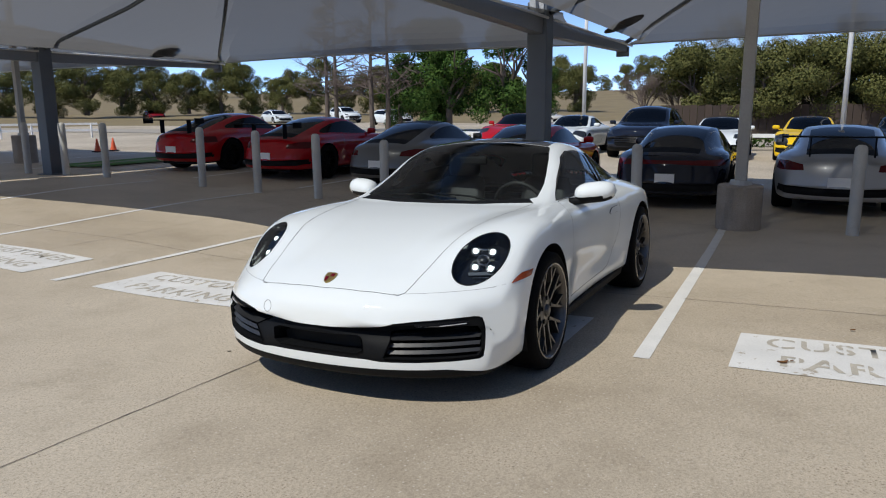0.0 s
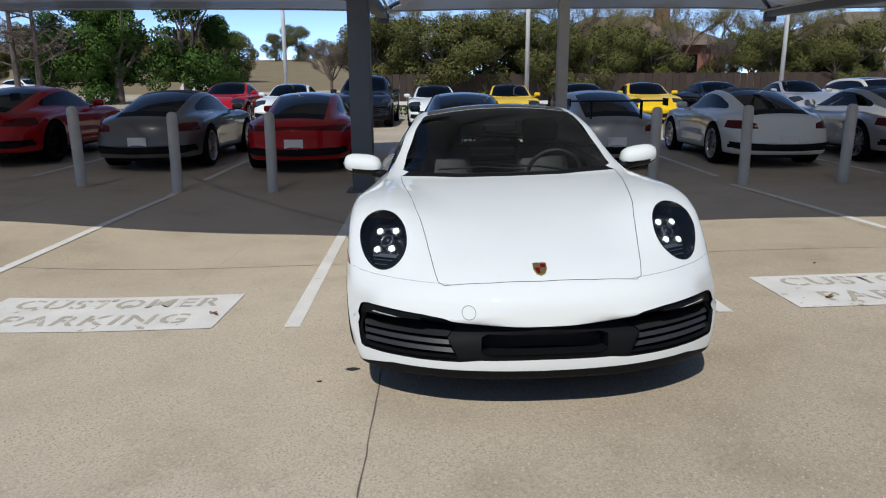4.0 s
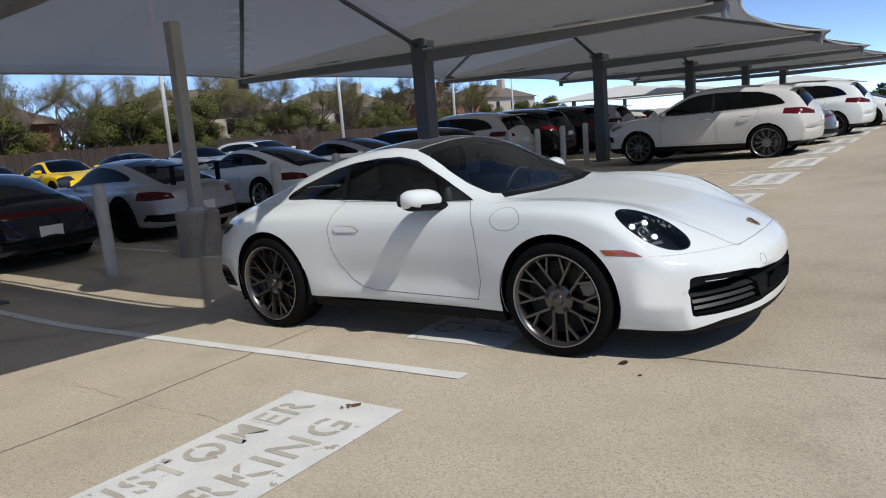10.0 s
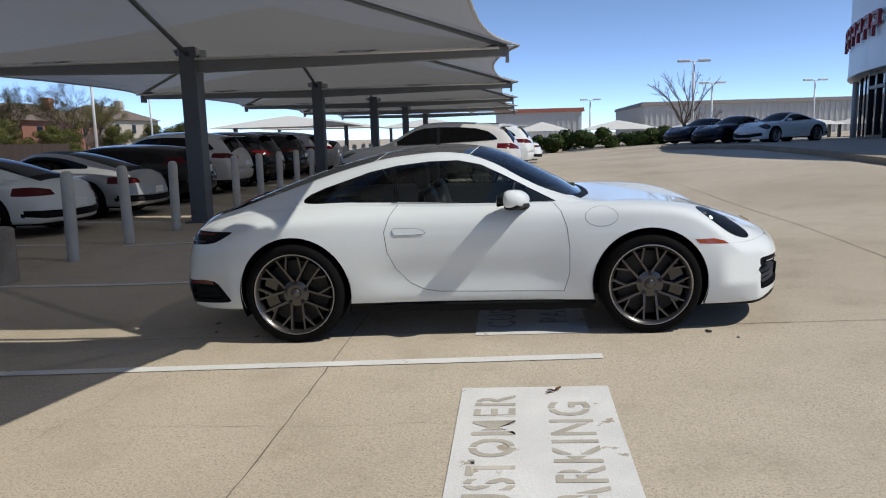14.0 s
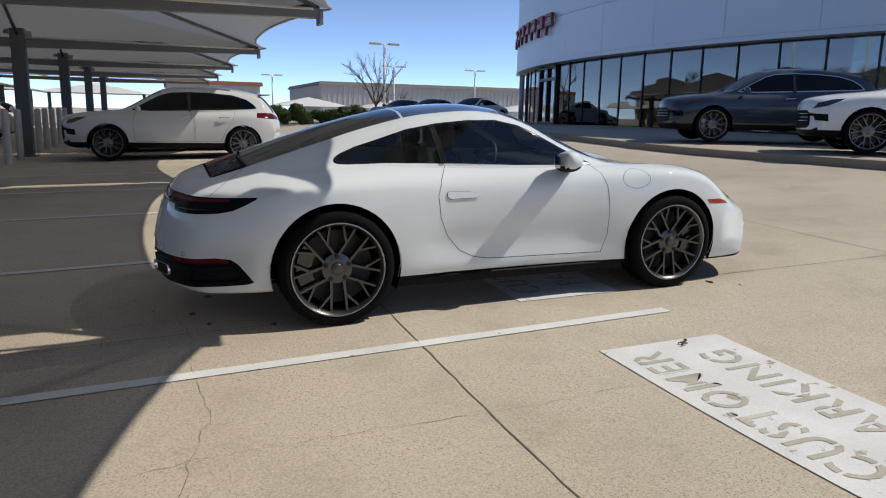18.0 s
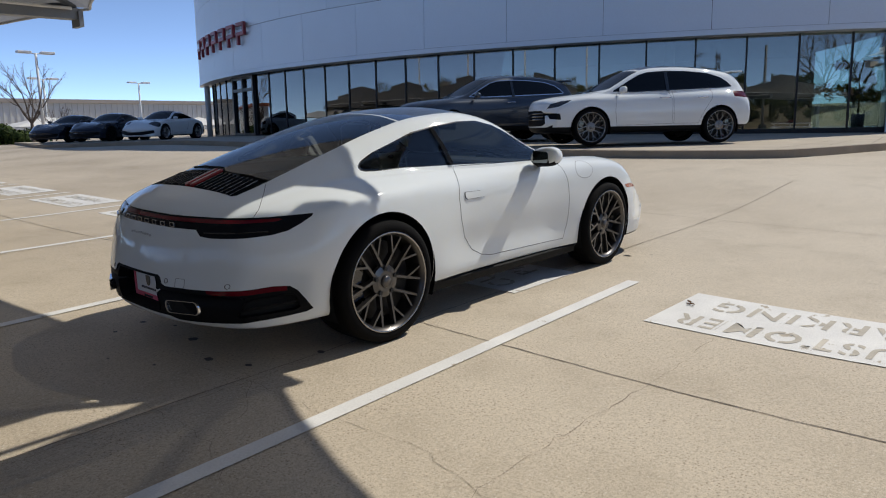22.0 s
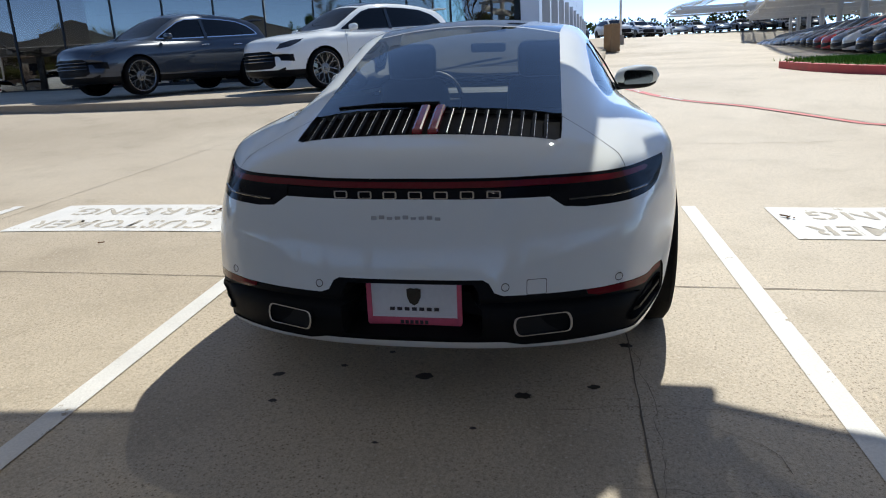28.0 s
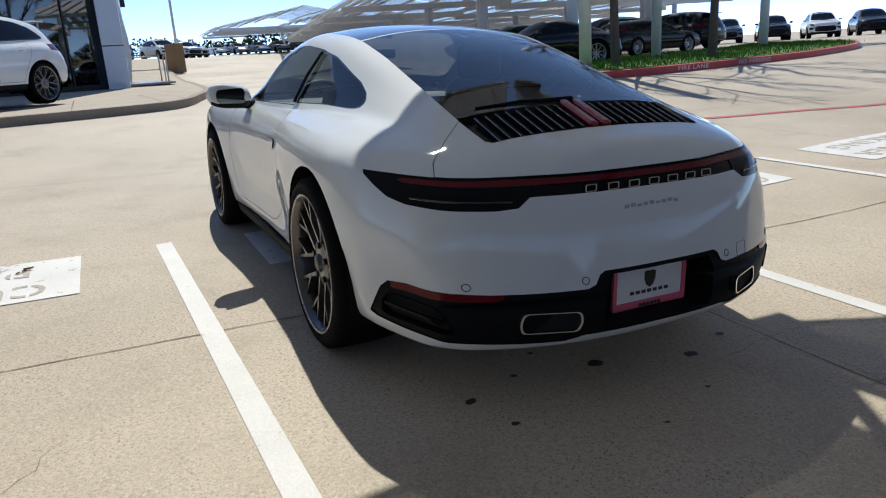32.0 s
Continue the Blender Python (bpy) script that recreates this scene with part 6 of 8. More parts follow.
        for k in range(1):
            pts = [at_end(0.50 + 0.26 * i / 8, 0.727 + 0.006 * i / 8, 0.003) for i in range(9)]
            tube(b2, [(p.x, p.y * s, p.z) for p in pts], 0.004, 6)
        part("lamp_fin", b2, BLACKGLOSS, tl)
        # mirror
        mir = new("door_mirror")
        mir.parent = car
        b2 = bmesh.new()
        n1, n2 = 18, 12
        g = []
        for i in range(n1):
            a = 2 * math.pi * i / n1
            g.append([])
            for j in range(n2 + 1):
                t = -1 + 2 * j / n2
                rr_ = max(0.0, 1 - abs(t) ** 3.2) ** 0.5
                x = 0.098 * math.cos(a) * rr_
                z = 0.072 * math.sin(a) * rr_ * (1.0 if math.sin(a) > 0 else 0.95)
                y = 0.135 * t
                x -= 0.035 * t
                if x < -0.055:
                    x = -0.055 + (x + 0.055) * 0.25
                g[-1].append(b2.verts.new((x, y * s, z + 0.012 * t)))
        for i in range(n1):
            for j in range(n2):
                b2.faces.new((g[i][j], g[(i + 1) % n1][j], g[(i + 1) % n1][j + 1], g[i][j + 1]))
        bmesh.ops.remove_doubles(b2, verts=b2.verts, dist=0.0008)
        for f in b2.faces:
            f.material_index = 1 if f.calc_center_median().z < -0.026 else 0
        bmesh.ops.transform(b2, matrix=pose(0.335, s * 0.915, 0.946), verts=b2.verts)
        part("shell", b2, [WHITE, BLACKTRIM], mir, "white mirror shell with black underside", smooth=True)
        b2 = bmesh.new()
        plate_poly(b2, rounded([(-0.085, -0.040), (0.088, -0.030), (0.090, 0.044), (-0.078, 0.048)], 0.028), 0, 0.004, lambda u, v, d: (0.272 - d - 0.040 * (u + 0.05) / 0.12, s * (0.915 + u), 0.946 + v))
        part("mirror_glass", b2, DIMMIRROR, mir)
        b2 = bmesh.new()
        tube(b2, [(0.42, s * 0.76, 0.885), (0.40, s * 0.82, 0.892), (0.36, s * 0.87, 0.905)], [0.028, 0.026, 0.032], 10)
        part("mirror_foot", b2, BLACKTRIM, mir, smooth=True)
        # tail pipes
        put = lambda u, v, d: (at_end(0.43, 0.345).x + 0.028 + 0.45 * (u - 0.43) - d, u * s, v)
        b2 = bmesh.new()
        out = rounded([(0.338, 0.382), (0.508, 0.380), (0.520, 0.345), (0.515, 0.310), (0.345, 0.314), (0.332, 0.35)], 0.024)
        ring_frame(b2, out, 0.04, 0.007, put)
        pipe = part("tail_pipe", b2, CHROME, car, "bright oblong exhaust tip", smooth=False)
        b2 = bmesh.new()
        plate_poly(b2, [(0.43 + (u - 0.43) * 0.95, 0.343 + (v - 0.343) * 0.92) for u, v in out], -0.02, 0.022, put)
        part("pipe_bore", b2, DARKGAP, pipe)
        # reflector, side outlet and its slat
        take("rear_reflector", got["rear_reflector"], REDLENS, car, False, s, "red rear reflector strip", tags=lay)
        vent = take("side_outlet", got["side_outlet"], DARKGAP, car, False, s, "dark rear side outlet", off=-0.03, tags=lay)
        walls("outlet_wall", got["side_outlet"], 0.031, BLACKTRIM, vent, (s,), 0.006)
        b2 = bmesh.new()
        pts = [(0.72 + 0.108 * i / 5, 0.342 + 0.016 * i / 5) for i in range(6)]
        plate_poly(b2, [(u, v - 0.006) for u, v in pts] + [(u, v + 0.006) for u, v in pts[::-1]], -0.03, -0.004, lambda u, v, d: at_end(u, v, d) * Vector((1, s, 1)))
        part("outlet_slat", b2, BLACKTRIM, vent)
        # parking sensors
        for yy, zz in ((0.306, 0.472), (0.665, 0.469)):
            b2 = bmesh.new()
            ringp = [(yy + 0.013 * math.cos(a), zz + 0.013 * math.sin(a)) for a in np.linspace(0, 2 * math.pi, 17)[:-1]]
            ring_frame(b2, ringp, 0.0015, 0.0022, lambda u, v, d: at_end(u, v, d) * Vector((1, s, 1)))
            part("parking_sensor", b2, INKBAR, car)
        # shut lines of the bumper covers
        b2 = bmesh.new()
        pts = [at_end(u, v, 0.0, True) for u, v in ((0.845, 0.590), (0.80, 0.582), (0.738, 0.577), (0.66, 0.575), (0.591, 0.573), (0.53, 0.572), (0.474, 0.571), (0.43, 0.570), (0.39, 0.568))]
        tube(b2, [(p.x, p.y * s, p.z) for p in pts], 0.0010, 5)
        part("bumper_gap", b2, JOINTGREY, car)
        # outer front intake with its slats and a light bar
        inn = take("side_intake", got["side_opening"], DARKGAP, car, False, s, "dark slatted front side intake", off=-0.075, tags=lay)
        walls("intake_wall", got["side_opening"], 0.076, BLACKTRIM, inn, (s,), 0.012)
        for k in range(3):
            b2 = bmesh.new()
            v0 = 0.290 + 0.036 * k
            pts = [(0.385 + 0.40 * i / 10, v0 + 0.006 * i / 10) for i in range(11)]
            rows = []
            for u, v in pts:
                rows.append([b2.verts.new(at_end(u, v + dz, d, True) * Vector((1, s, 1))) for d, dz in ((-0.074, -0.004), (-0.030, -0.011), (-0.020, -0.006), (-0.034, 0.010), (-0.074, 0.012))])
            for r0, r1 in zip(rows, rows[1:]):
                for q in range(4):
                    b2.faces.new((r0[q], r0[q + 1], r1[q + 1], r1[q]))
            part("intake_slat", b2, SLAT, inn)
        take("light_bar", got["light_bar"], DARKLENS, car, False, s, "slim smoked front light bar", tags=lay)
        b2 = bmesh.new()
        pts = [at_end(0.52 + 0.22 * i / 8, 0.420 + 0.016 * i / 8, 0.0008, True) for i in range(9)]
        tube(b2, [(p.x, p.y * s, p.z) for p in pts], 0.0025, 5)
        part("bar_edge", b2, GALV, car, "bright line of the light bar")
    # round tow cap in the front bumper, square one in the rear
    b2 = bmesh.new()
    ringp = [(-0.318 + 0.030 * math.cos(a), 0.468 + 0.030 * math.sin(a)) for a in np.linspace(0, 2 * math.pi, 25)[:-1]]
    ring_frame(b2, ringp, 0.001, 0.002, lambda u, v, d: at_end(u, v, d, True))
    part("tow_cap_gap", b2, JOINTGREY, car)
    b2 = bmesh.new()
    ring_frame(b2, rounded([(-0.435, 0.445), (-0.372, 0.445), (-0.372, 0.493), (-0.435, 0.493)], 0.008), 0.001, 0.002, lambda u, v, d: at_end(u, v, d))
    part("tow_cap_gap", b2, JOINTGREY, car)
    # a shield-shaped badge on the hood, in plain shapes
    b2 = bmesh.new()
    shield = [(-0.030, 0.036), (-0.012, 0.041), (0, 0.038), (0.012, 0.041), (0.030, 0.036), (0.029, 0.0), (0.018, -0.028), (0, -0.040), (-0.018, -0.028), (-0.029, 0.0)]
    slope = pose(2.094, 0, 0.6175, 0, 30, 0)
    plate_poly(b2, shield, 0.0, 0.005, lambda u, v, d: slope @ Vector((-v, u, d)))
    badge = part("hood_badge", b2, GOLD, car, "gold shield badge")
    b2 = bmesh.new()
    plate_poly(b2, [(-0.024, 0.006), (-0.002, 0.006), (-0.002, -0.03), (-0.015, -0.024)], 0.005, 0.0065, lambda u, v, d: slope @ Vector((-v, u, d)))
    plate_poly(b2, [(0.002, 0.03), (0.024, 0.03), (0.024, 0.008), (0.002, 0.008)], 0.005, 0.0065, lambda u, v, d: slope @ Vector((-v, u, d)))
    part("badge_field", b2, REDLENS, badge)
    # rear lettering as plain bright bars
    for k in range(7):
        b2 = bmesh.new()
        y = 0.236 - 0.0835 * k
        ring_frame(b2, rounded([(y - 0.023, 0.740), (y + 0.023, 0.740), (y + 0.023, 0.765), (y - 0.023, 0.765)], 0.006), 0.004, 0.0055, lambda u, v, d: (at_end(y, 0.752).x - d, u, v))
        part("rear_badge_bar", b2, CHROME, car)
    for k in range(9):
        b2 = bmesh.new()
        box(b2, at_end(0.1, 0.684).x - 0.001, 0.118 - 0.026 * k, 0.684 + 0.003 * math.sin(k * 2.1), 0.004, 0.018, 0.013, bevel=0.0015)
        part("script_bar", b2, GALV, car, "small bright script bar")
    # grille louvres and the high brake lamp
    def deck(x, y):
        return pchip_top(x) - 0.004 - 0.040 * (y / 0.5) ** 2
    pchip_top = pchip(spec["top"])
    for s in (1, -1):
        for k in range(9):
            y = s * (0.072 + 0.043 * k)
            b2 = bmesh.new()
            for x0, x1 in ((-1.715, -1.905),):
                n = 5
                prev = None
                for i in range(n + 1):
                    x = x0 + (x1 - x0) * i / n
                    z = deck(x, y) + 0.002
                    ring = [b2.verts.new((x, y + dy, z + dz)) for dy, dz in ((-0.006, -0.014), (-0.004, 0.003), (0.004, 0.003), (0.006, -0.014))]
                    if prev:
                        for q in range(3):
                            b2.faces.new((prev[q], prev[q + 1], ring[q + 1], ring[q]))
                    else:
                        b2.faces.new(ring)
                    prev = ring
                b2.faces.new(prev[::-1])
            part("louvre", b2, BLACKTRIM, grille)
            b2 = bmesh.new()
            tube(b2, [(-1.72, y + s * 0.007, deck(-1.72, y) + 0.005), (-1.81, y + s * 0.007, deck(-1.81, y) + 0.005), (-1.90, y + s * 0.007, deck(-1.90, y) + 0.005)], 0.0012, 5)
            part("louvre_edge", b2, SILVERRIM, grille, "bright louvre edge")
        b2 = bmesh.new()
        box(b2, -1.80, s * 0.028, deck(-1.80, 0) + 0.002, 0.205, 0.038, 0.026, bevel=0.009)
        for v in b2.verts:
            v.co.z += (pchip_top(v.co.x) - pchip_top(-1.80))
        part("high_brake_lamp", b2, REDGLOW, car, "red upright brake lamp")
    # rear plate in a pink frame
    b2 = bmesh.new()
    box(b2, -2.186, 0, 0.398, 0.012, 0.30, 0.150, bevel=0.006)
    pl = part("dealer_plate", b2, PLATE, car, "white dealer plate in a pink frame")
    b2 = bmesh.new()
    ring_frame(b2, rounded([(-0.16, 0.316), (0.16, 0.316), (0.16, 0.482), (-0.16, 0.482)], 0.012), 0.012, 0.017, lambda u, v, d: (-2.186 - d, u, v))
    box(b2, -2.194, 0, 0.328, 0.008, 0.30, 0.028)
    part("plate_frame", b2, PINK, pl)
    b2 = bmesh.new()
    plate_poly(b2, [(u * 0.8, 0.415 + v * 0.75) for u, v in shield], 0.0, 0.003, lambda u, v, d: (-2.1925 - d, u, v))
    part("plate_badge", b2, BLACKGLOSS, pl)
    for k in range(7):
        b2 = bmesh.new()
        box(b2, -2.1935, 0.075 - 0.025 * k, 0.372, 0.003, 0.016, 0.011)
        part("print_bar", b2, INKBAR, pl)
    for k in range(6):
        b2 = bmesh.new()
        box(b2, -2.1995, 0.042 - 0.0165 * k, 0.328, 0.003, 0.011, 0.012)
        part("print_bar", b2, INKBAR, pl)
    # wipers
    for pts in ([(0.80, 0.10, 0.925), (0.765, -0.15, 0.945), (0.735, -0.42, 0.935)], [(0.80, 0.42, 0.905), (0.775, 0.2, 0.938), (0.755, -0.05, 0.953)]):
        b2 = bmesh.new()
        tube(b2, pts, [0.010, 0.007, 0.006], 6)
        part("wiper", b2, BLACKTRIM, car)
    b2 = bmesh.new()
    tube(b2, [(-1.69, -0.02, 0.995), (-1.67, 0.2, 0.995), (-1.65, 0.38, 0.98)], [0.010, 0.006, 0.005], 6)
    part("rear_wiper", b2, BLACKTRIM, car)
    # arch liners, floor, cabin
    for ax, az, r in spec["arches"]:
        for s in (1, -1):
            b2 = bmesh.new()
            prev, inner = None, []
            for k in range(25):
                a = math.radians(-24 + 228 * k / 24)
                yo = 0.893 if ax > 0 else 0.902
                p = [b2.verts.new((ax + (r + 0.004) * math.cos(a), s * yy, az + (r + 0.004) * math.sin(a))) for yy in (yo, 0.5)]
                if prev:
                    b2.faces.new((prev[0], p[0], p[1], prev[1]))
                prev = p
                inner.append(p[1])
            b2.faces.new(inner)
            part("arch_liner", b2, BLACKTRIM, car)
    b2 = bmesh.new()
    box(b2, 0, 0, 0.235, 1.6, 1.56, 0.03)
    part("cabin_floor", b2, BLACKTRIM, car)
    b2 = bmesh.new()
    box(b2, 0.60, 0, 0.80, 0.36, 1.36, 0.16, bevel=0.05)
    box(b2, 0.78, 0, 0.84, 0.2, 1.30, 0.05, bevel=0.02)
    part("dashboard", b2, DASH, car, smooth=False)
    b2 = bmesh.new()
    ringw = []
    for i in range(24):
        a = 2 * math.pi * i / 24
        ringw.append(Vector((0.30 + 0.05 * math.sin(a), 0.36 + 0.18 * math.cos(a), 0.83 + 0.172 * math.sin(a))))
    tube(b2, ringw + [ringw[0]], 0.014, 8, cap=False)
    tube(b2, [ringw[0], (0.31, 0.36, 0.83), ringw[12]], 0.012, 6)
    part("steering_wheel", b2, LEATHER, car, smooth=True)
    seats(car, -0.05, 0.32, LEATHER)
    b2 = bmesh.new()
    box(b2, -0.82, 0, 0.66, 0.16, 1.0, 0.36, bevel=0.05)
    box(b2, -1.05, 0, 0.86, 0.42, 1.1, 0.05, bevel=0.02)
    part("rear_bench", b2, LEATHER, car, smooth=False)
    b2 = bmesh.new()
    box(b2, 0.28, 0, 1.155, 0.03, 0.22, 0.06, bevel=0.015)
    part("inner_mirror", b2, BLACKTRIM, car)
    # headlining keeps the cabin dark under the roof panel
    for (ax, az, r), yy, (tr, tw) in zip(spec["arches"], spec["axle_y"], spec["tyre"]):
        for s in (1, -1):
            spoke_wheel(car, ax, s * yy, tr, tw, s, spokes=10, fancy=True)
    bm.free()
    car.matrix_world = TILT
    return car


white_coupe()
# ---------- showroom walk, kerbs, lawn ----------
def strip_between(bm, outer, inner, lift, drop=0.0):
    """A raised slab between two lines, with an upright face along the outer one."""
    po = [bm.verts.new((x, y, hgt(x, y) + lift)) for x, y in outer]
    pi = [bm.verts.new((x, y, max(hgt(x, y), hgt(*o)) + lift)) for (x, y), o in zip(inner, outer)]
    pb = [bm.verts.new((x, y, hgt(x, y) - 0.05)) for x, y in outer]
    for i in range(len(outer) - 1):
        bm.faces.new((po[i], po[i + 1], pi[i + 1], pi[i]))
        bm.faces.new((pb[i], pb[i + 1], po[i + 1], po[i]))


WALK_EDGE = curve_pts([(10.5, 44), (8.6, 36), (7.4, 30), (8.2, 22), (8.3, 15), (8.0, 10), (7.9, 7), (8.25, 4.5), (8.6, 2.5), (9.2, 0.7), (9.9, 0.0), (11.4, -0.42), (14.3, -1.05), (20, -1.55), (27, -2.0), (60, -4.0)], 6)


def offset_line(pts, d):
    out = []
    for i, (x, y) in enumerate(pts):
        a, b = pts[max(i - 1, 0)], pts[min(i + 1, len(pts) - 1)]
        dx, dy = b[0] - a[0], b[1] - a[1]
        l = math.hypot(dx, dy)
        out.append((x - dy / l * d, y + dx / l * d))
    return out


bm = bmesh.new()
inner = offset_line(WALK_EDGE, 0.16)
strip_between(bm, WALK_EDGE, inner, 0.145)
tagged(link("kerb", bm, KERB), "weathered concrete kerb along the showroom walk", "kerb", kind="structure")
bm = bmesh.new()
far_in = []
for x, y in inner:
    if y > 0.6:
        a = math.asin(max(-0.99, min(0.99, (y - BC.y) / (RG - 0.5))))
        px, py = arc_pt(RG - 0.5, a)
        far_in.append((max(px, x + 0.2), y))
    else:
        far_in.append((max(x, 21.3) if x < 21.3 else x, 0.9))
strip_between(bm, inner, far_in, 0.141)
tagged(link("pavement", bm, WALKC), "pale concrete walk in front of the showroom", "pavement", kind="structure")
for k in range(9):
    x, y = inner[20 + 6 * k]
    x2, y2 = far_in[20 + 6 * k]
    bm = bmesh.new()
    ribbon(bm, along([(x, y), (min(x2, x + 4), y + (y2 - y) * min(1, 4 / max(0.1, x2 - x)))], 0.4), 0.012, 0.146)
    tagged(link("walk_joint", bm, JOINT), "joint in the concrete walk", "joint", kind="structure")

RED_LINE = curve_pts([(27, -2.1), (14.3, -1.15), (11.6, -1.1), (8.7, -1.5), (6.9, -2.1), (5.95, -2.95), (4.75, -3.95), (3.75, -4.75), (3.1, -5.6), (2.75, -7.0), (2.4, -8.4), (2.0, -12)], 8)
bm = bmesh.new()
ribbon(bm, RED_LINE, 0.13, 0.0045)
tagged(link("fire_lane_line", bm, REDPAINT), "faded red fire lane stripe on the concrete", "road marking", kind="structure")
joint([(p[0] + 0.1, p[1] - 0.02) for p in RED_LINE[16:]], 0.014)
for k in (24, 30, 52, 60):
    a, b = RED_LINE[k], RED_LINE[k + 3]
    bm = bmesh.new()
    n = 8
    for i in range(n):
        t0, t1 = i / n, (i + 0.62) / n
        p0 = (a[0] + (b[0] - a[0]) * t0, a[1] + (b[1] - a[1]) * t0)
        p1 = (a[0] + (b[0] - a[0]) * t1, a[1] + (b[1] - a[1]) * t1)
        ribbon(bm, [p0, p1], 0.07, 0.0075)
    tagged(link("stripe_lettering", bm, MARK), "worn white letter bars on the red stripe", "road marking", kind="structure")

# lawn island with a red kerb
LAWN = curve_pts([(13.2, -5.2), (10.4, -5.2), (9.0, -5.7), (8.3, -6.7), (8.0, -8.3), (8.1, -10.4), (8.4, -13), (9.1, -16), (10.6, -19.5), (13.0, -22.6), (15.2, -24.0), (17.0, -23.4)], 6)
LAWN_IN = curve_pts([(13.2, -6.6), (12.2, -6.8), (11.8, -7.0), (11.9, -7.6), (12.0, -8.6), (12.6, -10.6), (13.6, -13), (14.8, -16), (15.6, -18.6), (16.4, -20.6), (16.9, -21.6), (17.2, -22.4)], 6)
bm = bmesh.new()
lawn_k = offset_line(LAWN, 0.16)
strip_between(bm, LAWN, lawn_k, 0.15)
tagged(link("island_kerb", bm, REDPAINT), "red painted kerb round the lawn island", "kerb", kind="structure")
bm = bmesh.new()
strip_between(bm, lawn_k, LAWN_IN, 0.16)
lawn = tagged(link("lawn", bm, GRASS), "bright green mown lawn island", "lawn", kind="structure")


def grass_blades(name, inside_pts, count, h=0.07):
    V, Fa = [], []
    rng = np.random.default_rng(3)
    n = len(inside_pts)
    for _ in range(count):
        (x0, y0), (x1, y1) = inside_pts[rng.integers(n)]
        t = rng.random()
        x, y = x0 + (x1 - x0) * t + rng.normal() * 0.12, y0 + (y1 - y0) * t + rng.normal() * 0.12
        z = max(hgt(x, y), hgt(x0, y0)) + 0.155
        a = rng.random() * 6.28
        w, l = 0.012, h * (0.6 + rng.random())
        dx, dy = math.cos(a) * w, math.sin(a) * w
        b = len(V)
        V += [(x - dx, y - dy, z), (x + dx, y + dy, z), (x + rng.normal() * 0.03, y + rng.normal() * 0.03, z + l)]
        Fa.append((b, b + 1, b + 2))
    me = bpy.data.meshes.new(name)
    me.from_pydata(V, [], Fa)
    me.materials.append(leafmat("grass_blade", (0.04, 0.12, 0.012), (0.12, 0.24, 0.03)))
    return tagged(new(name, me), "short green grass blades on the lawn island", "grass", kind="stuff")


grass_blades("grass", list(zip(lawn_k, LAWN_IN)), 16000)
def kerb_words(text, y0):
    """Stencilled words on the outer face of the red kerb."""
    j = min(range(20, len(LAWN) - 2), key=lambda i: abs(LAWN[i][1] - y0))
    a, b = Vector((*LAWN[j], 0)), Vector((*LAWN[j + 1], 0))
    d = (b - a).normalized()
    out = Vector((d.y, -d.x, 0))
    if out.x > 0:
        out = -out
    me = letters(text, 0.13)
    bm = bmesh.new()
    bm.from_mesh(me)
    bpy.data.meshes.remove(me)
    z = hgt(a.x, a.y) + 0.078
    for v in bm.verts:
        u, w = v.co.x * 1.5, v.co.y
        p = a + d * u + out * 0.006
        v.co = Vector((p.x, p.y, z + w))
    tagged(link("kerb_lettering", bm, MARK), "white stencilled fire lane words on the red kerb", "sign", kind="structure")


kerb_words("FIRE LANE", -10.4)
kerb_words("NO PARKING", -12.6)

# ---------- right wing of the showroom ----------
def wing():
    b = thing("showroom_wing", "grey-panelled side wing of the showroom with piers", "building", kind="structure")
    p0, p1 = Vector((20.75, 0.62)), Vector((62.0, -1.9))
    d = (p1 - p0).normalized()
    nrm = Vector((d.y, -d.x))
    ang = math.degrees(math.atan2(d.y, d.x))
    for r_, (za, zb) in enumerate(((3.86, 5.72), (5.74, 7.6), (7.62, 9.4), (9.42, 10.5))):
        for k in range(10):
            c = p0 + d * (2.05 + 4.1 * k)
            bm = bmesh.new()
            box(bm, c.x, c.y + 0.1, (za + zb) / 2, 4.08, 0.35, zb - za, rz=ang)
            part("wall_panel", bm, PANEL, b)
    for k in range(11):
        c = p0 + d * (0.35 + 4.1 * k)
        for za, zb in ((FLOORZ - 0.2, 2.02), (2.04, 3.86)):
            bm = bmesh.new()
            box(bm, c.x, c.y + 0.05, (za + zb) / 2, 1.0 if k == 0 else 0.6, 0.62, zb - za - 0.01, rz=ang, bevel=0.006)
            part("pier", bm, PANEL, b)
        if k < 10:
            c2 = c + d * 2.05
            bm = bmesh.new()
            box(bm, c2.x, c2.y + 0.35, (FLOORZ + 3.86) / 2, 3.3, 0.02, 3.86 - FLOORZ, rz=ang)
            part("pane", bm, SHOPGLASS, b)
            bm = bmesh.new()
            box(bm, c2.x, c2.y + 0.33, (FLOORZ + 3.86) / 2, 0.08, 0.08, 3.86 - FLOORZ, rz=ang)
            box(bm, c2.x, c2.y + 0.33, 3.05, 3.3, 0.06, 0.08, rz=ang)
            part("frame", bm, DARKFRAME, b)
    # a small lamp on the pier
    bm = bmesh.new()
    box(bm, 21.25, 0.18, 3.35, 0.16, 0.14, 0.34, bevel=0.02)
    part("wall_lamp", bm, DARKFRAME, b)
    return b


wing()


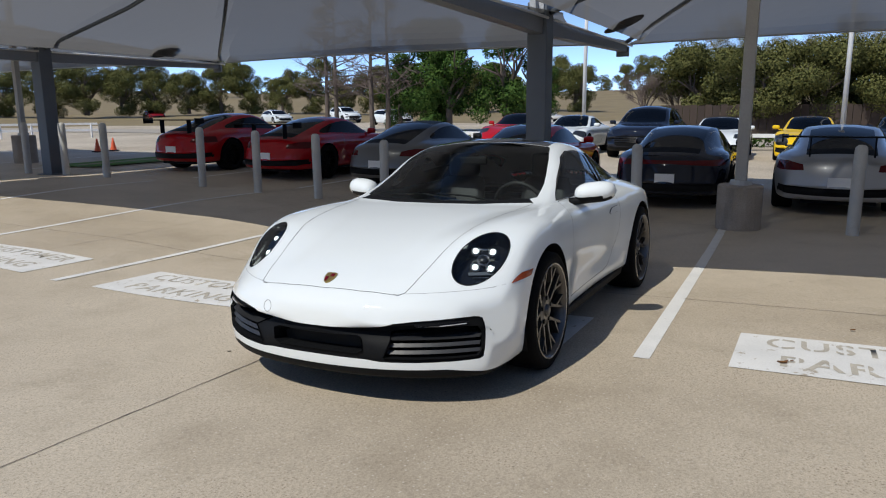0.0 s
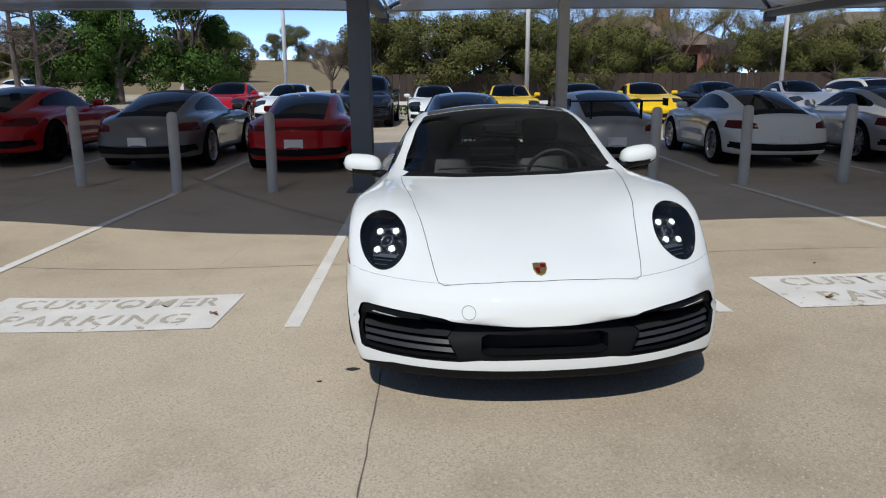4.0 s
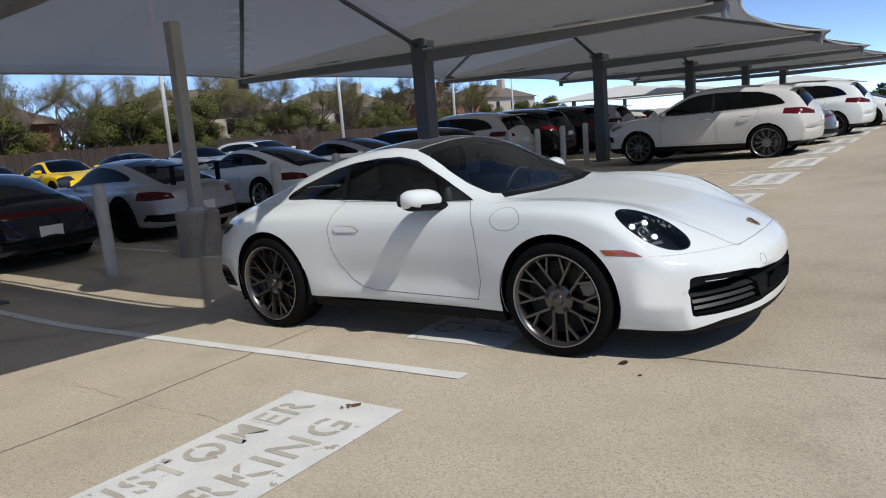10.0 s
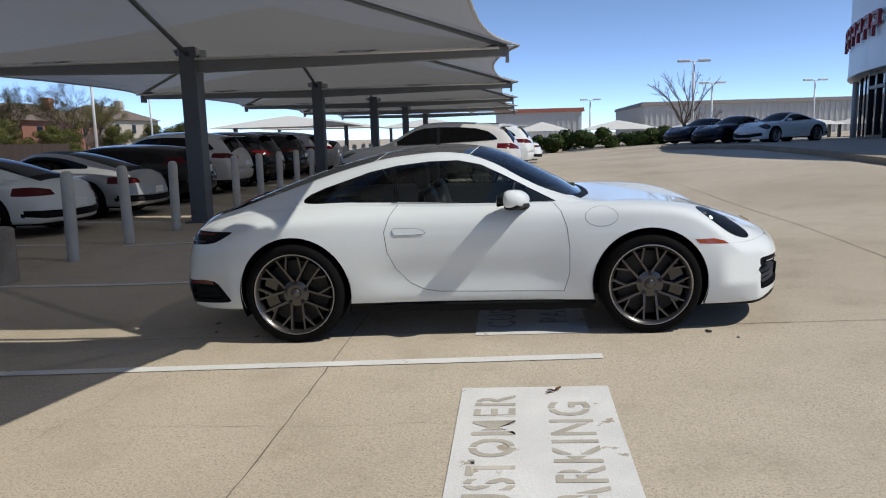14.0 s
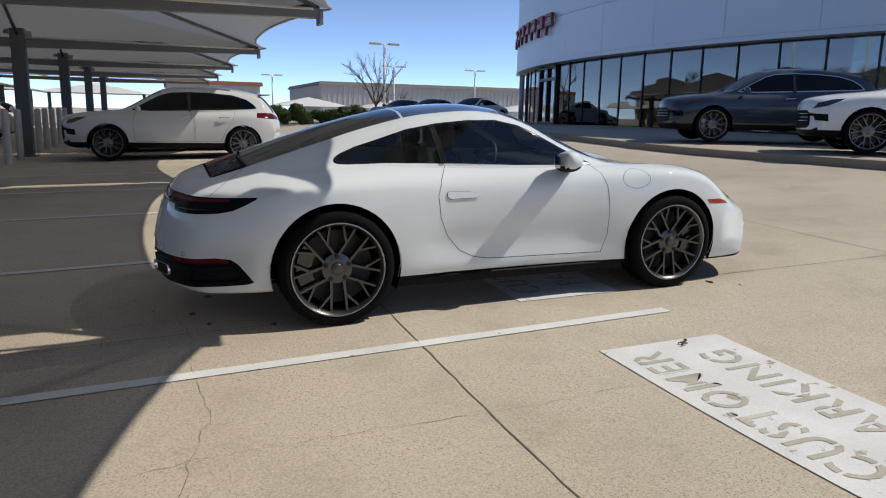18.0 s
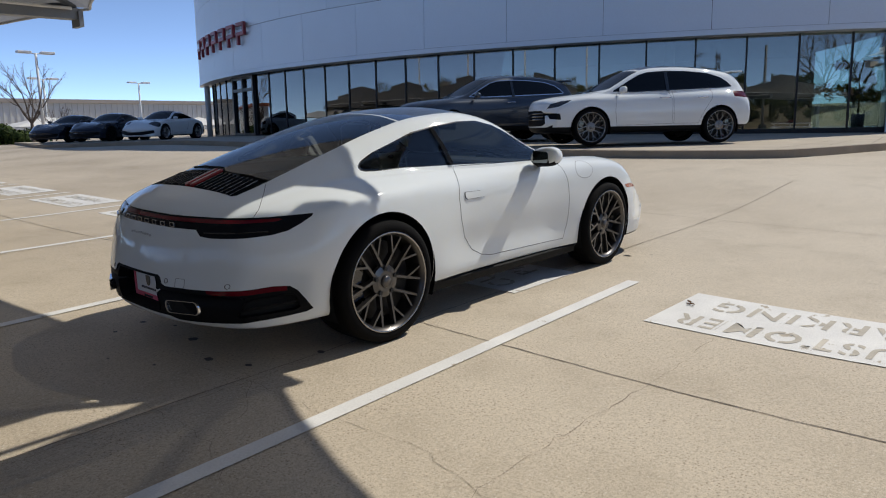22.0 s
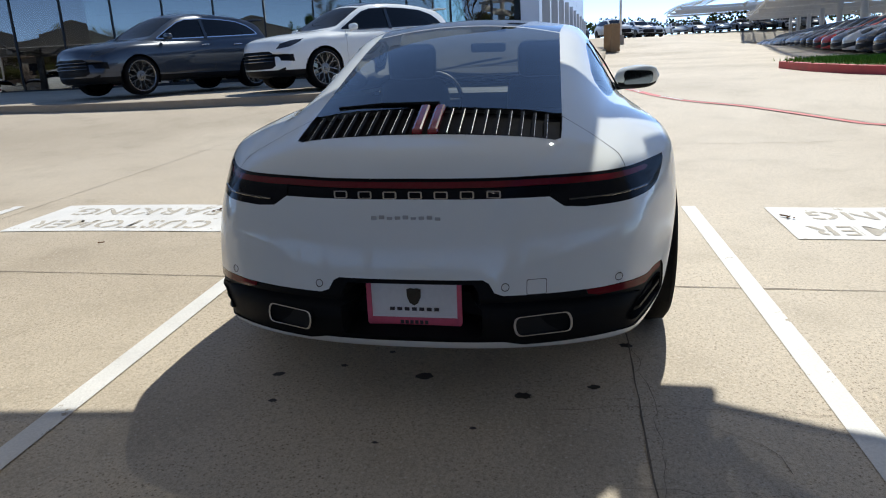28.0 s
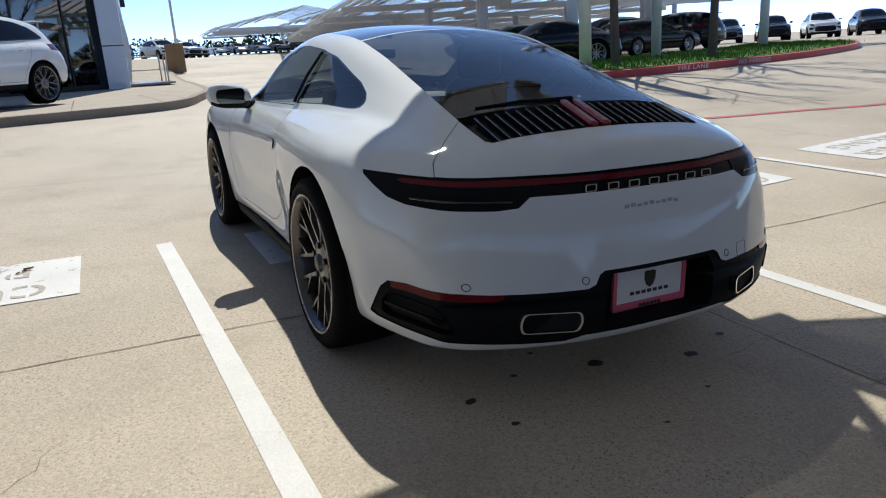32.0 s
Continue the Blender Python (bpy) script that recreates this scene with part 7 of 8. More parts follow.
def handrail(x, y, l, ang):
    r = thing("handrail", "galvanised steel handrail by the side door", "railing")
    d = Vector((math.cos(radians(ang)), math.sin(radians(ang)), 0))
    z = hgt(x, y) + 0.14
    for s in (0, 1):
        p = Vector((x, y, z)) + d * l * s
        bm = bmesh.new()
        tube(bm, [p, p + Vector((0, 0, 1.0))], 0.024, 8)
        part("upright", bm, GALV, r, smooth=True)
    for h in (0.5, 0.98):
        bm = bmesh.new()
        p = Vector((x, y, z + h))
        tube(bm, [p, p + d * l], 0.022, 8)
        part("rail", bm, GALV, r, smooth=True)


handrail(22.0, -0.9, 3.4, -4)
handrail(25.6, -1.0, 1.2, 88)
bm = bmesh.new()
box(bm, 38.5, -3.0, hgt(38.5, -3) + 0.75, 1.6, 0.5, 1.5, rz=12, bevel=0.02)
tagged(link("carton", bm, mat("brown_card", (0.30, 0.19, 0.10), 0.8, var=0.12)), "large brown cardboard box leaning by the wall", "box")

# sign letters as plain red shapes on the round end
for k in range(7):
    a = math.asin((25.4 + 1.22 * k - BC.y) / (RU + 0.1))
    x, y = arc_pt(RU + 0.14, a)
    bm = bmesh.new()
    w = 0.85
    box(bm, 0, 0, 0, 0.14, w, 0.16, bevel=0.01)
    box(bm, 0, -w / 2 + 0.09, 0.26, 0.14, 0.17, 0.42, bevel=0.01)
    box(bm, 0, w / 2 - 0.09, -0.26, 0.14, 0.17, 0.42, bevel=0.01)
    box(bm, 0, 0, 0.42, 0.14, w, 0.15, bevel=0.01)
    bmesh.ops.transform(bm, matrix=pose(x, y, 5.45, 0, 0, -math.degrees(a)), verts=bm.verts)
    tagged(link("sign_shape", bm, mat("sign_red", (0.24, 0.02, 0.028), 0.4, var=0.08)), "red block sign element on the grey showroom wall", "sign", "sign elements")
# inside the showroom: floor, back wall, entrance
bm = bmesh.new()
box(bm, 36, 16, FLOORZ - 0.03, 30, 34, 0.06)
tagged(link("showroom_floor", bm, mat("grey_floor_tile", (0.25, 0.25, 0.25), 0.25, var=0.06, scale=1)), "grey polished showroom floor", "floor", kind="structure")
bm = bmesh.new()
arc_wall(bm, RG - 9, A0 * 1.05, A1 * 1.1, FLOORZ, 3.9, 0.2)
tagged(link("showroom_back_wall", bm, mat("inner_wall", (0.30, 0.30, 0.30), 0.7, var=0.06)), "plain grey wall inside the showroom", "wall", kind="structure")
bm = bmesh.new()
arc_wall(bm, RG - 0.4, A0, A1, 3.72, 3.84, 9)
tagged(link("showroom_ceiling", bm, mat("inner_ceiling", (0.2, 0.2, 0.2), 0.8, var=0.05)), "grey showroom ceiling", "ceiling", kind="structure")
bm = bmesh.new()
box(bm, 48, 20, 10.45, 28, 26, 0.1)
tagged(link("showroom_roof", bm, PANEL), "flat showroom roof deck", "roof", kind="structure")


def entrance():
    e = thing("door_1", "dark-framed glass entrance door of the showroom", "door", kind="structure")
    a0, a1 = A0 + (math.radians(25) - A0) * 18 / 24, A0 + (math.radians(25) - A0) * 20 / 24
    am = (a0 + a1) / 2
    x, y = arc_pt(RG, am)
    w = RG * (a1 - a0)
    for dy in (-w / 2 + 0.1, 0, w / 2 - 0.1):
        bm = bmesh.new()
        box(bm, 0, dy, 1.42, 0.2, 0.16, 2.84)
        bmesh.ops.transform(bm, matrix=pose(x, y, FLOORZ, 0, 0, -math.degrees(am)), verts=bm.verts)
        part("door_frame", bm, DARKFRAME, e)
    for z in (0.08, 2.2, 2.78):
        bm = bmesh.new()
        box(bm, 0, 0, z, 0.18, w, 0.14)
        bmesh.ops.transform(bm, matrix=pose(x, y, FLOORZ, 0, 0, -math.degrees(am)), verts=bm.verts)
        part("rail", bm, DARKFRAME, e)
    bm = bmesh.new()
    box(bm, 0.02, 0, 1.4, 0.012, w - 0.2, 2.7)
    bmesh.ops.transform(bm, matrix=pose(x, y, FLOORZ, 0, 0, -math.degrees(am)), verts=bm.verts)
    part("pane", bm, SHOPGLASS, e)


entrance()
bm = bmesh.new()
x, y = arc_pt(RU - 0.35, math.radians(26.5))
tube(bm, [(x, y, 0.8), (x, y, 3.75)], 0.16, 18)
tagged(link("round_column", bm, GALV, smooth=True), "round grey column under the showroom overhang", "column")

# behind the panes: white columns
for deg in (-24.0, -8.0, 8.0):
    x, y = arc_pt(RG - 1.1, radians(deg))
    bm = bmesh.new()
    tube(bm, [(x, y, FLOORZ), (x, y, 3.72)], 0.17, 16)
    tagged(link("inner_column", bm, mat("white_plaster", (0.72, 0.71, 0.69), 0.6, var=0.05), smooth=True), "round white column inside the showroom glass", "column", "showroom columns")

# ---------- trees ----------
OAK = leafmat("evergreen_leaf", (0.050, 0.060, 0.016), (0.150, 0.145, 0.048))
PINE = leafmat("bright_leaf", (0.02, 0.055, 0.010), (0.075, 0.13, 0.025))
HEDGE = leafmat("hedge_leaf", (0.015, 0.035, 0.010), (0.06, 0.085, 0.02))
TWIG = leafmat("bare_twig", (0.13, 0.095, 0.085), (0.24, 0.19, 0.17))
SPRING = leafmat("spring_leaf", (0.13, 0.11, 0.06), (0.24, 0.22, 0.09))


def limbs(bm, base, d, length, r, depth, rng, out, spread=0.6):
    pts, p = [Vector(base)], Vector(base)
    d = Vector(d).normalized()
    n = 3
    for i in range(n):
        d = (d + Vector((rng.normal(), rng.normal(), rng.normal() * 0.5 + 0.25)) * 0.16).normalized()
        p = p + d * length / n
        pts.append(p.copy())
    tube(bm, pts, [r * (1 - 0.45 * i / n) for i in range(n + 1)], 6 if depth > 1 else 4, cap=False)
    out.append((p.copy(), d.copy()))
    if depth:
        for k in range(3 if depth > 1 else 4):
            q = pts[1 + int(rng.integers(n))] if k else p
            e = (d + Vector((rng.normal(), rng.normal(), rng.normal() * 0.4 + 0.15)) * spread).normalized()
            limbs(bm, q, e, length * (0.62 + 0.15 * rng.random()), r * 0.5, depth - 1, rng, out, spread)


def leaf_cloud(name, blobs, count, size, material, parent, seed, flat=0.0):
    """Many small leaves gathered in clumps of uneven size."""
    rng = np.random.default_rng(seed)
    C = np.array([b[:3] for b in blobs], float)
    R = np.array([b[3] for b in blobs], float)
    w = R ** 2 / (R ** 2).sum()
    idx = rng.choice(len(R), count, p=w)
    d = rng.normal(size=(count, 3))
    d /= np.linalg.norm(d, axis=1)[:, None]
    rad = R[idx] * (0.55 + 0.5 * rng.random(count) ** 0.7)
    P = C[idx] + d * rad[:, None] * np.array([1, 1, 0.8])
    a = rng.normal(size=(count, 3))
    a /= np.linalg.norm(a, axis=1)[:, None]
    b = np.cross(a, d + rng.normal(size=(count, 3)) * 0.5)
    b /= np.linalg.norm(b, axis=1)[:, None] + 1e-9
    s = size * (0.5 + rng.random(count))[:, None]
    back = (np.cross(a, b) * d).sum(1) < 0
    b[back] *= -1
    V = np.stack([P - a * s * 0.5, P + b * s * 0.32, P + a * s * 0.5, P - b * s * 0.32], 1).reshape(-1, 3)
    V = np.flip(V.reshape(-1, 4, 3), 1).reshape(-1, 3)
    Fa = np.arange(count * 4).reshape(-1, 4)
    me = bpy.data.meshes.new(name)
    me.from_pydata(V.tolist(), [], Fa.tolist())
    # leaf normals lean outwards, so that the crown shades as one uneven mass
    face = -np.cross(a, b)
    face /= np.linalg.norm(face, axis=1)[:, None] + 1e-9
    face[(face * d).sum(1) < 0] *= -1
    up = d * 1.0 + face * 0.45 + np.array([0, 0, 0.15])
    up /= np.linalg.norm(up, axis=1)[:, None]
    for p in me.polygons:
        p.use_smooth = True
    me.normals_split_custom_set_from_vertices(np.repeat(up, 4, axis=0).tolist())
    me.materials.append(material)
    ob = new(name, me)
    ob.parent = parent
    return ob


def leafy_tree(name, label, h, w, leaf, seed, count=7000, size=0.24, trunk=0.25, low=0.2, tall=1.0):
    rng = np.random.default_rng(seed)
    t = thing(name, label, "tree")
    bm = bmesh.new()
    out = []
    tube(bm, [(0, 0, -0.1), (0.05, 0, h * 0.2), (0, 0.06, h * 0.4)], [trunk, trunk * 0.8, trunk * 0.6], 10)
    part("trunk", bm, BARK, t)
    bm = bmesh.new()
    for k in range(6):
        a = 6.28 * k / 6 + rng.random()
        limbs(bm, (0, 0, h * (0.2 + 0.03 * k)), (math.cos(a), math.sin(a), 0.9 + 0.3 * rng.random()), h * 0.3, trunk * 0.5, 1, rng, out)
    tagged(part("branchwork", bm, BARK, t), kind="stuff")
    blobs = []
    for k in range(26):
        a, q = rng.random() * 6.28, rng.random() ** 0.6
        z = h * (low + (0.95 - low) * rng.random())
        taper = math.sin(math.pi * min(1, max(0.08, (z / h - low * 0.5) / (1.12 - low * 0.5)))) ** 0.6 if tall == 1.0 else max(0.12, 1.05 - z / h) ** 0.8
        blobs.append((math.cos(a) * w * q * taper, math.sin(a) * w * q * taper, z, w * (0.22 + 0.20 * rng.random())))
    leaf_cloud("crown", blobs, count, size, leaf, t, seed)
    return t


def bare_tree(name, label, h, seed, upright=True, twigs=2600, trunk=0.16, mat_=None):
    rng = np.random.default_rng(seed)
    t = thing(name, label, "tree")
    bm = bmesh.new()
    out = []
    tube(bm, [(0, 0, -0.1), (0.03, 0.02, h * 0.35), (0.0, 0, h * 0.72), (0.02, 0, h)] if upright else [(0, 0, -0.1), (0.05, 0, h * 0.3)], [trunk, trunk * 0.75, trunk * 0.4, 0.02] if upright else [trunk, trunk * 0.8], 9)
    if upright:
        for k in range(22):
            z = h * (0.22 + 0.74 * k / 22)
            a = rng.random() * 6.28
            limbs(bm, (0, 0, z), (math.cos(a), math.sin(a), 0.15), h * 0.28 * (1.15 - z / h), trunk * 0.26, 1, rng, out, 0.5)
    else:
        for k in range(6):
            a = 6.28 * k / 6 + rng.random()
            limbs(bm, (0.05, 0, h * 0.28), (math.cos(a) * 0.7, math.sin(a) * 0.7, 1.0), h * 0.34, trunk * 0.55, 3 if twigs > 8000 else 2, rng, out, 0.5)
    part("trunk", bm, BARK, t)
    V, Fa = [], []
    for p, d in out:
        for k in range(max(3, twigs // len(out))):
            e = (d + Vector((rng.normal(), rng.normal(), rng.normal())) * 0.7).normalized()
            l = h * 0.05 * (0.5 + rng.random())
            q = p - d * rng.random() * h * 0.10 + Vector((rng.normal(), rng.normal(), rng.normal())) * h * (0.022 if twigs > 8000 else 0.0)
            s = e.orthogonal().normalized() * (0.006 if twigs > 8000 else 0.008)
            b = len(V)
            V += [q - s, q + s, q + e * l]
            Fa.append((b, b + 1, b + 2))
    me = bpy.data.meshes.new("twig_spray")
    me.from_pydata([tuple(v) for v in V], [], Fa)
    me.materials.append(mat_ or TWIG)
    o = tagged(new("twig_spray", me), kind="stuff")
    o.parent = t
    return t


def plant(base, x, y, s=1.0, turn=0.0, z=None):
    m = Matrix.LocRotScale((x, y, hgt(x, y) if z is None else z), Euler((0, 0, turn)), (s, s, s))
    if not base.get("used"):
        base["used"] = 1
        base.matrix_world = m
        return base
    c = copy_thing(base, m)
    return c


oaks = [leafy_tree("live_oak", "dense dark evergreen oak along the fence", 5.0, 2.7, OAK, 10 + k, 24000, 0.115, low=0.04) for k in range(3)]
greens = [leafy_tree("pine_tree", "bright green evergreen tree beyond the lot", 6.6, 2.4, PINE, 31 + k, 18000, 0.13, low=0.06, tall=0.0) for k in range(2)]
cypress = bare_tree("bare_cypress", "leafless grey cypress with fine branches", 8.5, 51)
shrubby = bare_tree("bare_shrub_tree", "rounded leafless purple-grey tree", 4.4, 53, False, 9000, 0.14)
winter = bare_tree("bare_lot_tree", "leafless lot tree with spreading limbs", 7.0, 57, False, 1500, 0.14)
springt = bare_tree("spring_tree", "thin yellow-green tree coming into leaf", 7.0, 61, False, 16000, 0.15, SPRING)
rng = np.random.default_rng(8)
for k in range(20):
    y = -3.0 + 1.35 * k + rng.normal() * 0.4
    if 12.5 < y < 15.5:
        continue
    plant(oaks[k % 3], -36.5 + rng.normal() * 1.4, y, (0.80 if y < 9 else 0.66) + 0.22 * rng.random(), rng.random() * 6.28, 0.3)
for k in range(26):
    y = 22 + 2.6 * k
    plant(oaks[k % 3] if k % 3 else shrubby, -36 - 0.25 * k + rng.normal() * 1.5, y, 0.50 + 0.30 * rng.random(), rng.random() * 6.28, 0.3)
for k in range(17):
    plant(springt, -44 + rng.normal() * 2, -1 + 4.2 * k, 0.84 + 0.22 * rng.random(), rng.random() * 6.28, 0.4)
for k in range(9):
    plant(shrubby, -38.5 + rng.normal(), 13.0 + 3.1 * k, 1.05 + 0.3 * rng.random(), rng.random() * 6.28, 0.3)
for x, y, s in ((-34, -18.6, 1.0), (-33, -16.6, 0.95), (-35, -17.8, 0.8), (-34, -13.4, 0.98), (-36, -12.2, 0.7), (-35, -21.0, 0.75)):
    plant(greens[int(s * 100) % 2], x, y, s, x * y, 0.2)
for x, y in ((-33, -25.2), (-32.6, -24.2), (-31.5, -20.9), (-31.8, -20.0)):
    plant(cypress, x, y, 1.0, x * y, 0.2)
plant(shrubby, -37, -6.2, 1.05, 0.4, 0.4)
plant(shrubby, -38, -4.6, 0.95, 1.4, 0.4)
for k in range(26):
    a = radians(196 + 2.4 * k)
    plant(oaks[k % 3], 62 * math.cos(a) * 1.5, 62 * math.sin(a) * 1.5, 0.9 + 0.5 * rng.random(), k * 1.3, 1.2)
plant(winter, 10.9, 42, 0.74, 0.2, 0.3)
plant(winter, 12.7, 43.5, 0.52, 2.2, 0.3)
plant(winter, 9.5, -9.4, 1.1, 1.0)
plant(winter, 9.8, -12.7, 1.15, 3.0)
plant(winter, 11.0, -26, 1.3, 4.0)
for x, y, s in ((104, -4.6, 0.55), (108, 8, 0.5), (106, 21, 0.6)):
    plant(oaks[int(x) % 3], x, y, s, x * y, -1.6)


def potted_plant(deg):
    x, y = arc_pt(RG - 0.9, radians(deg))
    t = thing("potted_plant", "tall leafy plant in a white pot behind the showroom glass", "plant")
    bm = bmesh.new()
    lathe(bm, [(FLOORZ, 0.16), (FLOORZ + 0.45, 0.2), (FLOORZ + 0.45, 0.17), (FLOORZ + 0.38, 0.01)], 20, "z", (x, y, 0))
    part("pot", bm, MARK, t)
    bm = bmesh.new()
    tube(bm, [(x, y, FLOORZ + 0.38), (x + 0.03, y, FLOORZ + 1.0), (x, y + 0.04, FLOORZ + 1.6)], [0.03, 0.025, 0.015], 8)
    part("stem", bm, BARK, t)
    r2 = np.random.default_rng(9)
    leaf_cloud("foliage", [(x + r2.normal() * 0.22, y + r2.normal() * 0.22, FLOORZ + 0.9 + 1.1 * r2.random(), 0.2) for _ in range(16)], 900, 0.16, PINE, t, 12)


potted_plant(-34.0)


def hedge(name, x0, x1, y, h, depth, count, seed, label):
    t = thing(name, label, "hedge", kind="stuff")
    n = int((x1 - x0) / 0.7)
    r2 = np.random.default_rng(seed)
    blobs = [(x0 + (x1 - x0) * k / n + r2.normal() * 0.2, y + r2.normal() * depth, h * (0.25 + 0.55 * r2.random()), 0.42 + 0.3 * r2.random()) for k in range(n) for _ in range(2)]
    zz = 0.05
    leaf_cloud("leaves", [(a, b, c + zz, d) for a, b, c, d in blobs], count, 0.16, HEDGE, t, seed)
    return t


hedge("hedge", -1.5, 13.5, 46.0, 1.75, 0.35, 22000, 5, "clipped dark green hedge at the end of the lot")
t = thing("low_hedge", "low green hedge behind a white rail fence", "hedge", kind="stuff")
leaf_cloud("leaves", [(-24.6 + 0.2 * math.sin(k), -12 + 0.45 * k, 0.25, 0.32) for k in range(90)], 9000, 0.11, PINE, t, 77)

# fence, rail, houses
bm = bmesh.new()
FENCE = mat("brown_fence_board", (0.045, 0.030, 0.023), 0.85, var=0.2, vary=0.2)
holder = thing("board_fence", "dark brown wooden board fence under the oaks", "fence", kind="structure")
for k in range(150):
    b2 = bmesh.new()
    box(b2, -33.5 - (0.25 * max(0, k - 60) * 0.1), -4.5 + 0.36 * k, 0.75, 0.03, 0.34, 1.7 + 0.05 * math.sin(k * 3.3))
    part("board", b2, FENCE, holder)
bm.free()
rail = thing("white_rail_fence", "white painted low rail fence beside the aisle", "fence")
for k in range(24):
    b2 = bmesh.new()
    box(b2, -24.0, -11 + 1.8 * k, 0.12, 0.09, 0.09, 0.75, bevel=0.01)
    part("post", b2, MARK, rail)
b2 = bmesh.new()
box(b2, -24.0, 9.5, 0.46, 0.06, 42, 0.14, bevel=0.01)
part("rail", b2, MARK, rail)

ROOFM = mat("brown_shingle", (0.17, 0.13, 0.105), 0.9, var=0.18, scale=2, fine=30, bump=0.4)
BRICKM = mat("red_brick", (0.25, 0.11, 0.075), 0.85, var=0.2, scale=3, fine=30)
STUCCO = mat("pale_stucco", (0.45, 0.40, 0.34), 0.85, var=0.1)


def house(x, y, w, d, h, seed):
    r2 = random.Random(seed)
    b = thing("house", "two-storey house with hipped brown roof behind the trees", "house", "houses")
    bm = bmesh.new()
    box(bm, x, y, h / 2, d, w, h)
    part("wall", bm, STUCCO if seed % 2 else BRICKM, b)
    bm = bmesh.new()
    e = [bm.verts.new((x + sx * (d / 2 + 0.5), y + sy * (w / 2 + 0.5), h)) for sx, sy in ((-1, -1), (1, -1), (1, 1), (-1, 1))]
    r0, r1 = bm.verts.new((x, y - w * 0.22, h + 2.3)), bm.verts.new((x, y + w * 0.22, h + 2.3))
    for q in ((e[0], e[1], r0), (e[1], e[2], r1, r0), (e[2], e[3], r1), (e[3], e[0], r0, r1), (e[3], e[2], e[1], e[0])):
        bm.faces.new(q)
    part("roof", bm, ROOFM, b)
    bm = bmesh.new()
    box(bm, x + 1.2, y + w * 0.2, h + 1.9, 1.0, 1.0, 2.4)
    part("chimney", bm, BRICKM if seed % 2 == 0 else STUCCO, b)
    for k in range(3):
        bm = bmesh.new()
        box(bm, x + d / 2 + 0.02, y - w * 0.3 + w * 0.3 * k, h - 1.3, 0.06, 1.0, 1.3)
        part("window", bm, DARKLENS, b)


house(-53, 14.5, 13, 9, 3.6, 0)
house(-54, 36, 16, 10, 4.0, 1)
house(-60, 60, 15, 10, 4.2, 3)
house(-60, 78, 15, 10, 4.4, 2)
house(-62, 98, 15, 10, 5.0, 5)


def lamp_post(x, y, h, heads=2, z=None, r=0.09):
    z = hgt(x, y) if z is None else z
    p = thing("lot_light", "tall white lot light pole with flat lamp heads", "street lamp", "lot lights")
    bm = bmesh.new()
    tube(bm, [(x, y, z), (x, y, z + h)], [r, r * 0.75], 12)
    part("pole", bm, MARK, p, smooth=True)
    bm = bmesh.new()
    lathe(bm, [(z, r * 2.6), (z + 0.6, r * 2.6), (z + 0.62, 0.02)], 18, "z", (x, y, 0))
    part("footing", bm, PIER, p)
    for s in (1, -1)[:heads]:
        bm = bmesh.new()
        box(bm, x + s * 0.62, y, z + h + 0.03, 0.72, 0.42, 0.14, bevel=0.03)
        tube(bm, [(x, y, z + h - 0.05), (x + s * 0.35, y, z + h)], 0.03, 8)
        part("lamp_head", bm, MARK, p)
    return p


for x, y, h in ((-23.2, 3.2, 9.0), (-24.7, 13.8, 9.0), (-24.9, 24.7, 9.0), (-25.2, 36, 9), (-26, -6.6, 9.0), (11.3, 41.3, 5.1), (15.2, 52, 4.4), (7.4, 66, 4.2), (25.8, 60, 4.8), (46, -4.0, 6.5), (-30, 52, 8)):
    lamp_post(x, y, h)
# poles left of the row
pole_on_pedestal(-7.5, -17.0, 6.5, 0.75, 0.3, 0.07)
for x, y in ((-11.7, -19.5), (-12.5, -19.7)):
    z = hgt(x, y)
    c = thing("traffic_cone", "orange traffic cone standing on the concrete", "cone", "traffic cones")
    bm = bmesh.new()
    lathe(bm, [(z + 0.03, 0.11), (z + 0.32, 0.045), (z + 0.46, 0.025), (z + 0.46, 0.005)], 18, "z", (x, y, 0))
    part("cone_body", bm, mat("orange_plastic", (0.70, 0.10, 0.03), 0.5, var=0.08), c, smooth=True)
    bm = bmesh.new()
    box(bm, x, y, z + 0.02, 0.28, 0.28, 0.04, bevel=0.01)
    part("cone_base", bm, BLACKTRIM, c)
b = thing("white_barrier", "white slatted barrier fence at the lot edge", "barrier")
bz = hgt(-18.4, -34.2)
for k in range(6):
    bm = bmesh.new()
    box(bm, -18.4 + 0.81 * 1.4 * (k - 2.5), -34.2 - 0.58 * 1.4 * (k - 2.5), bz + 0.38, 0.08, 0.08, 0.76)
    part("post", bm, MARK, b)
for z in (0.4, 0.72):
    bm = bmesh.new()
    box(bm, -18.4, -34.2, bz + z, 7.6, 0.06, 0.11, rz=-35.6)
    part("slat", bm, MARK, b)
# grass strips and the field
for poly, m_, nm, lb in (([(-7.0, -13.6), (-26, -13.6), (-26, -15.6), (-6.6, -15.2)], GRASS, "verge", "green verge at the end of the shaded row"), ([(-27, -60), (-27, 70), (-33, 70), (-33, -60)], ASPHALT, "street", "pale concrete street beyond the lot"), ([(-33.3, -8), (-33.3, 110), (-70, 110), (-70, -8)], DRYGRASS, "garden_ground", "dry ground under the trees")):
    bm = bmesh.new()
    drape(bm, poly, 0.03, 3.0)
    tagged(link(nm, bm, m_), lb, "ground", kind="structure")
bm = bmesh.new()
ribbon(bm, along([(-6.4, -13.4), (-11, -13.45), (-26, -13.45)], 1.0), 0.2, 0.12)
tagged(link("verge_kerb", bm, KERB), "concrete kerb of the verge", "kerb", kind="structure")
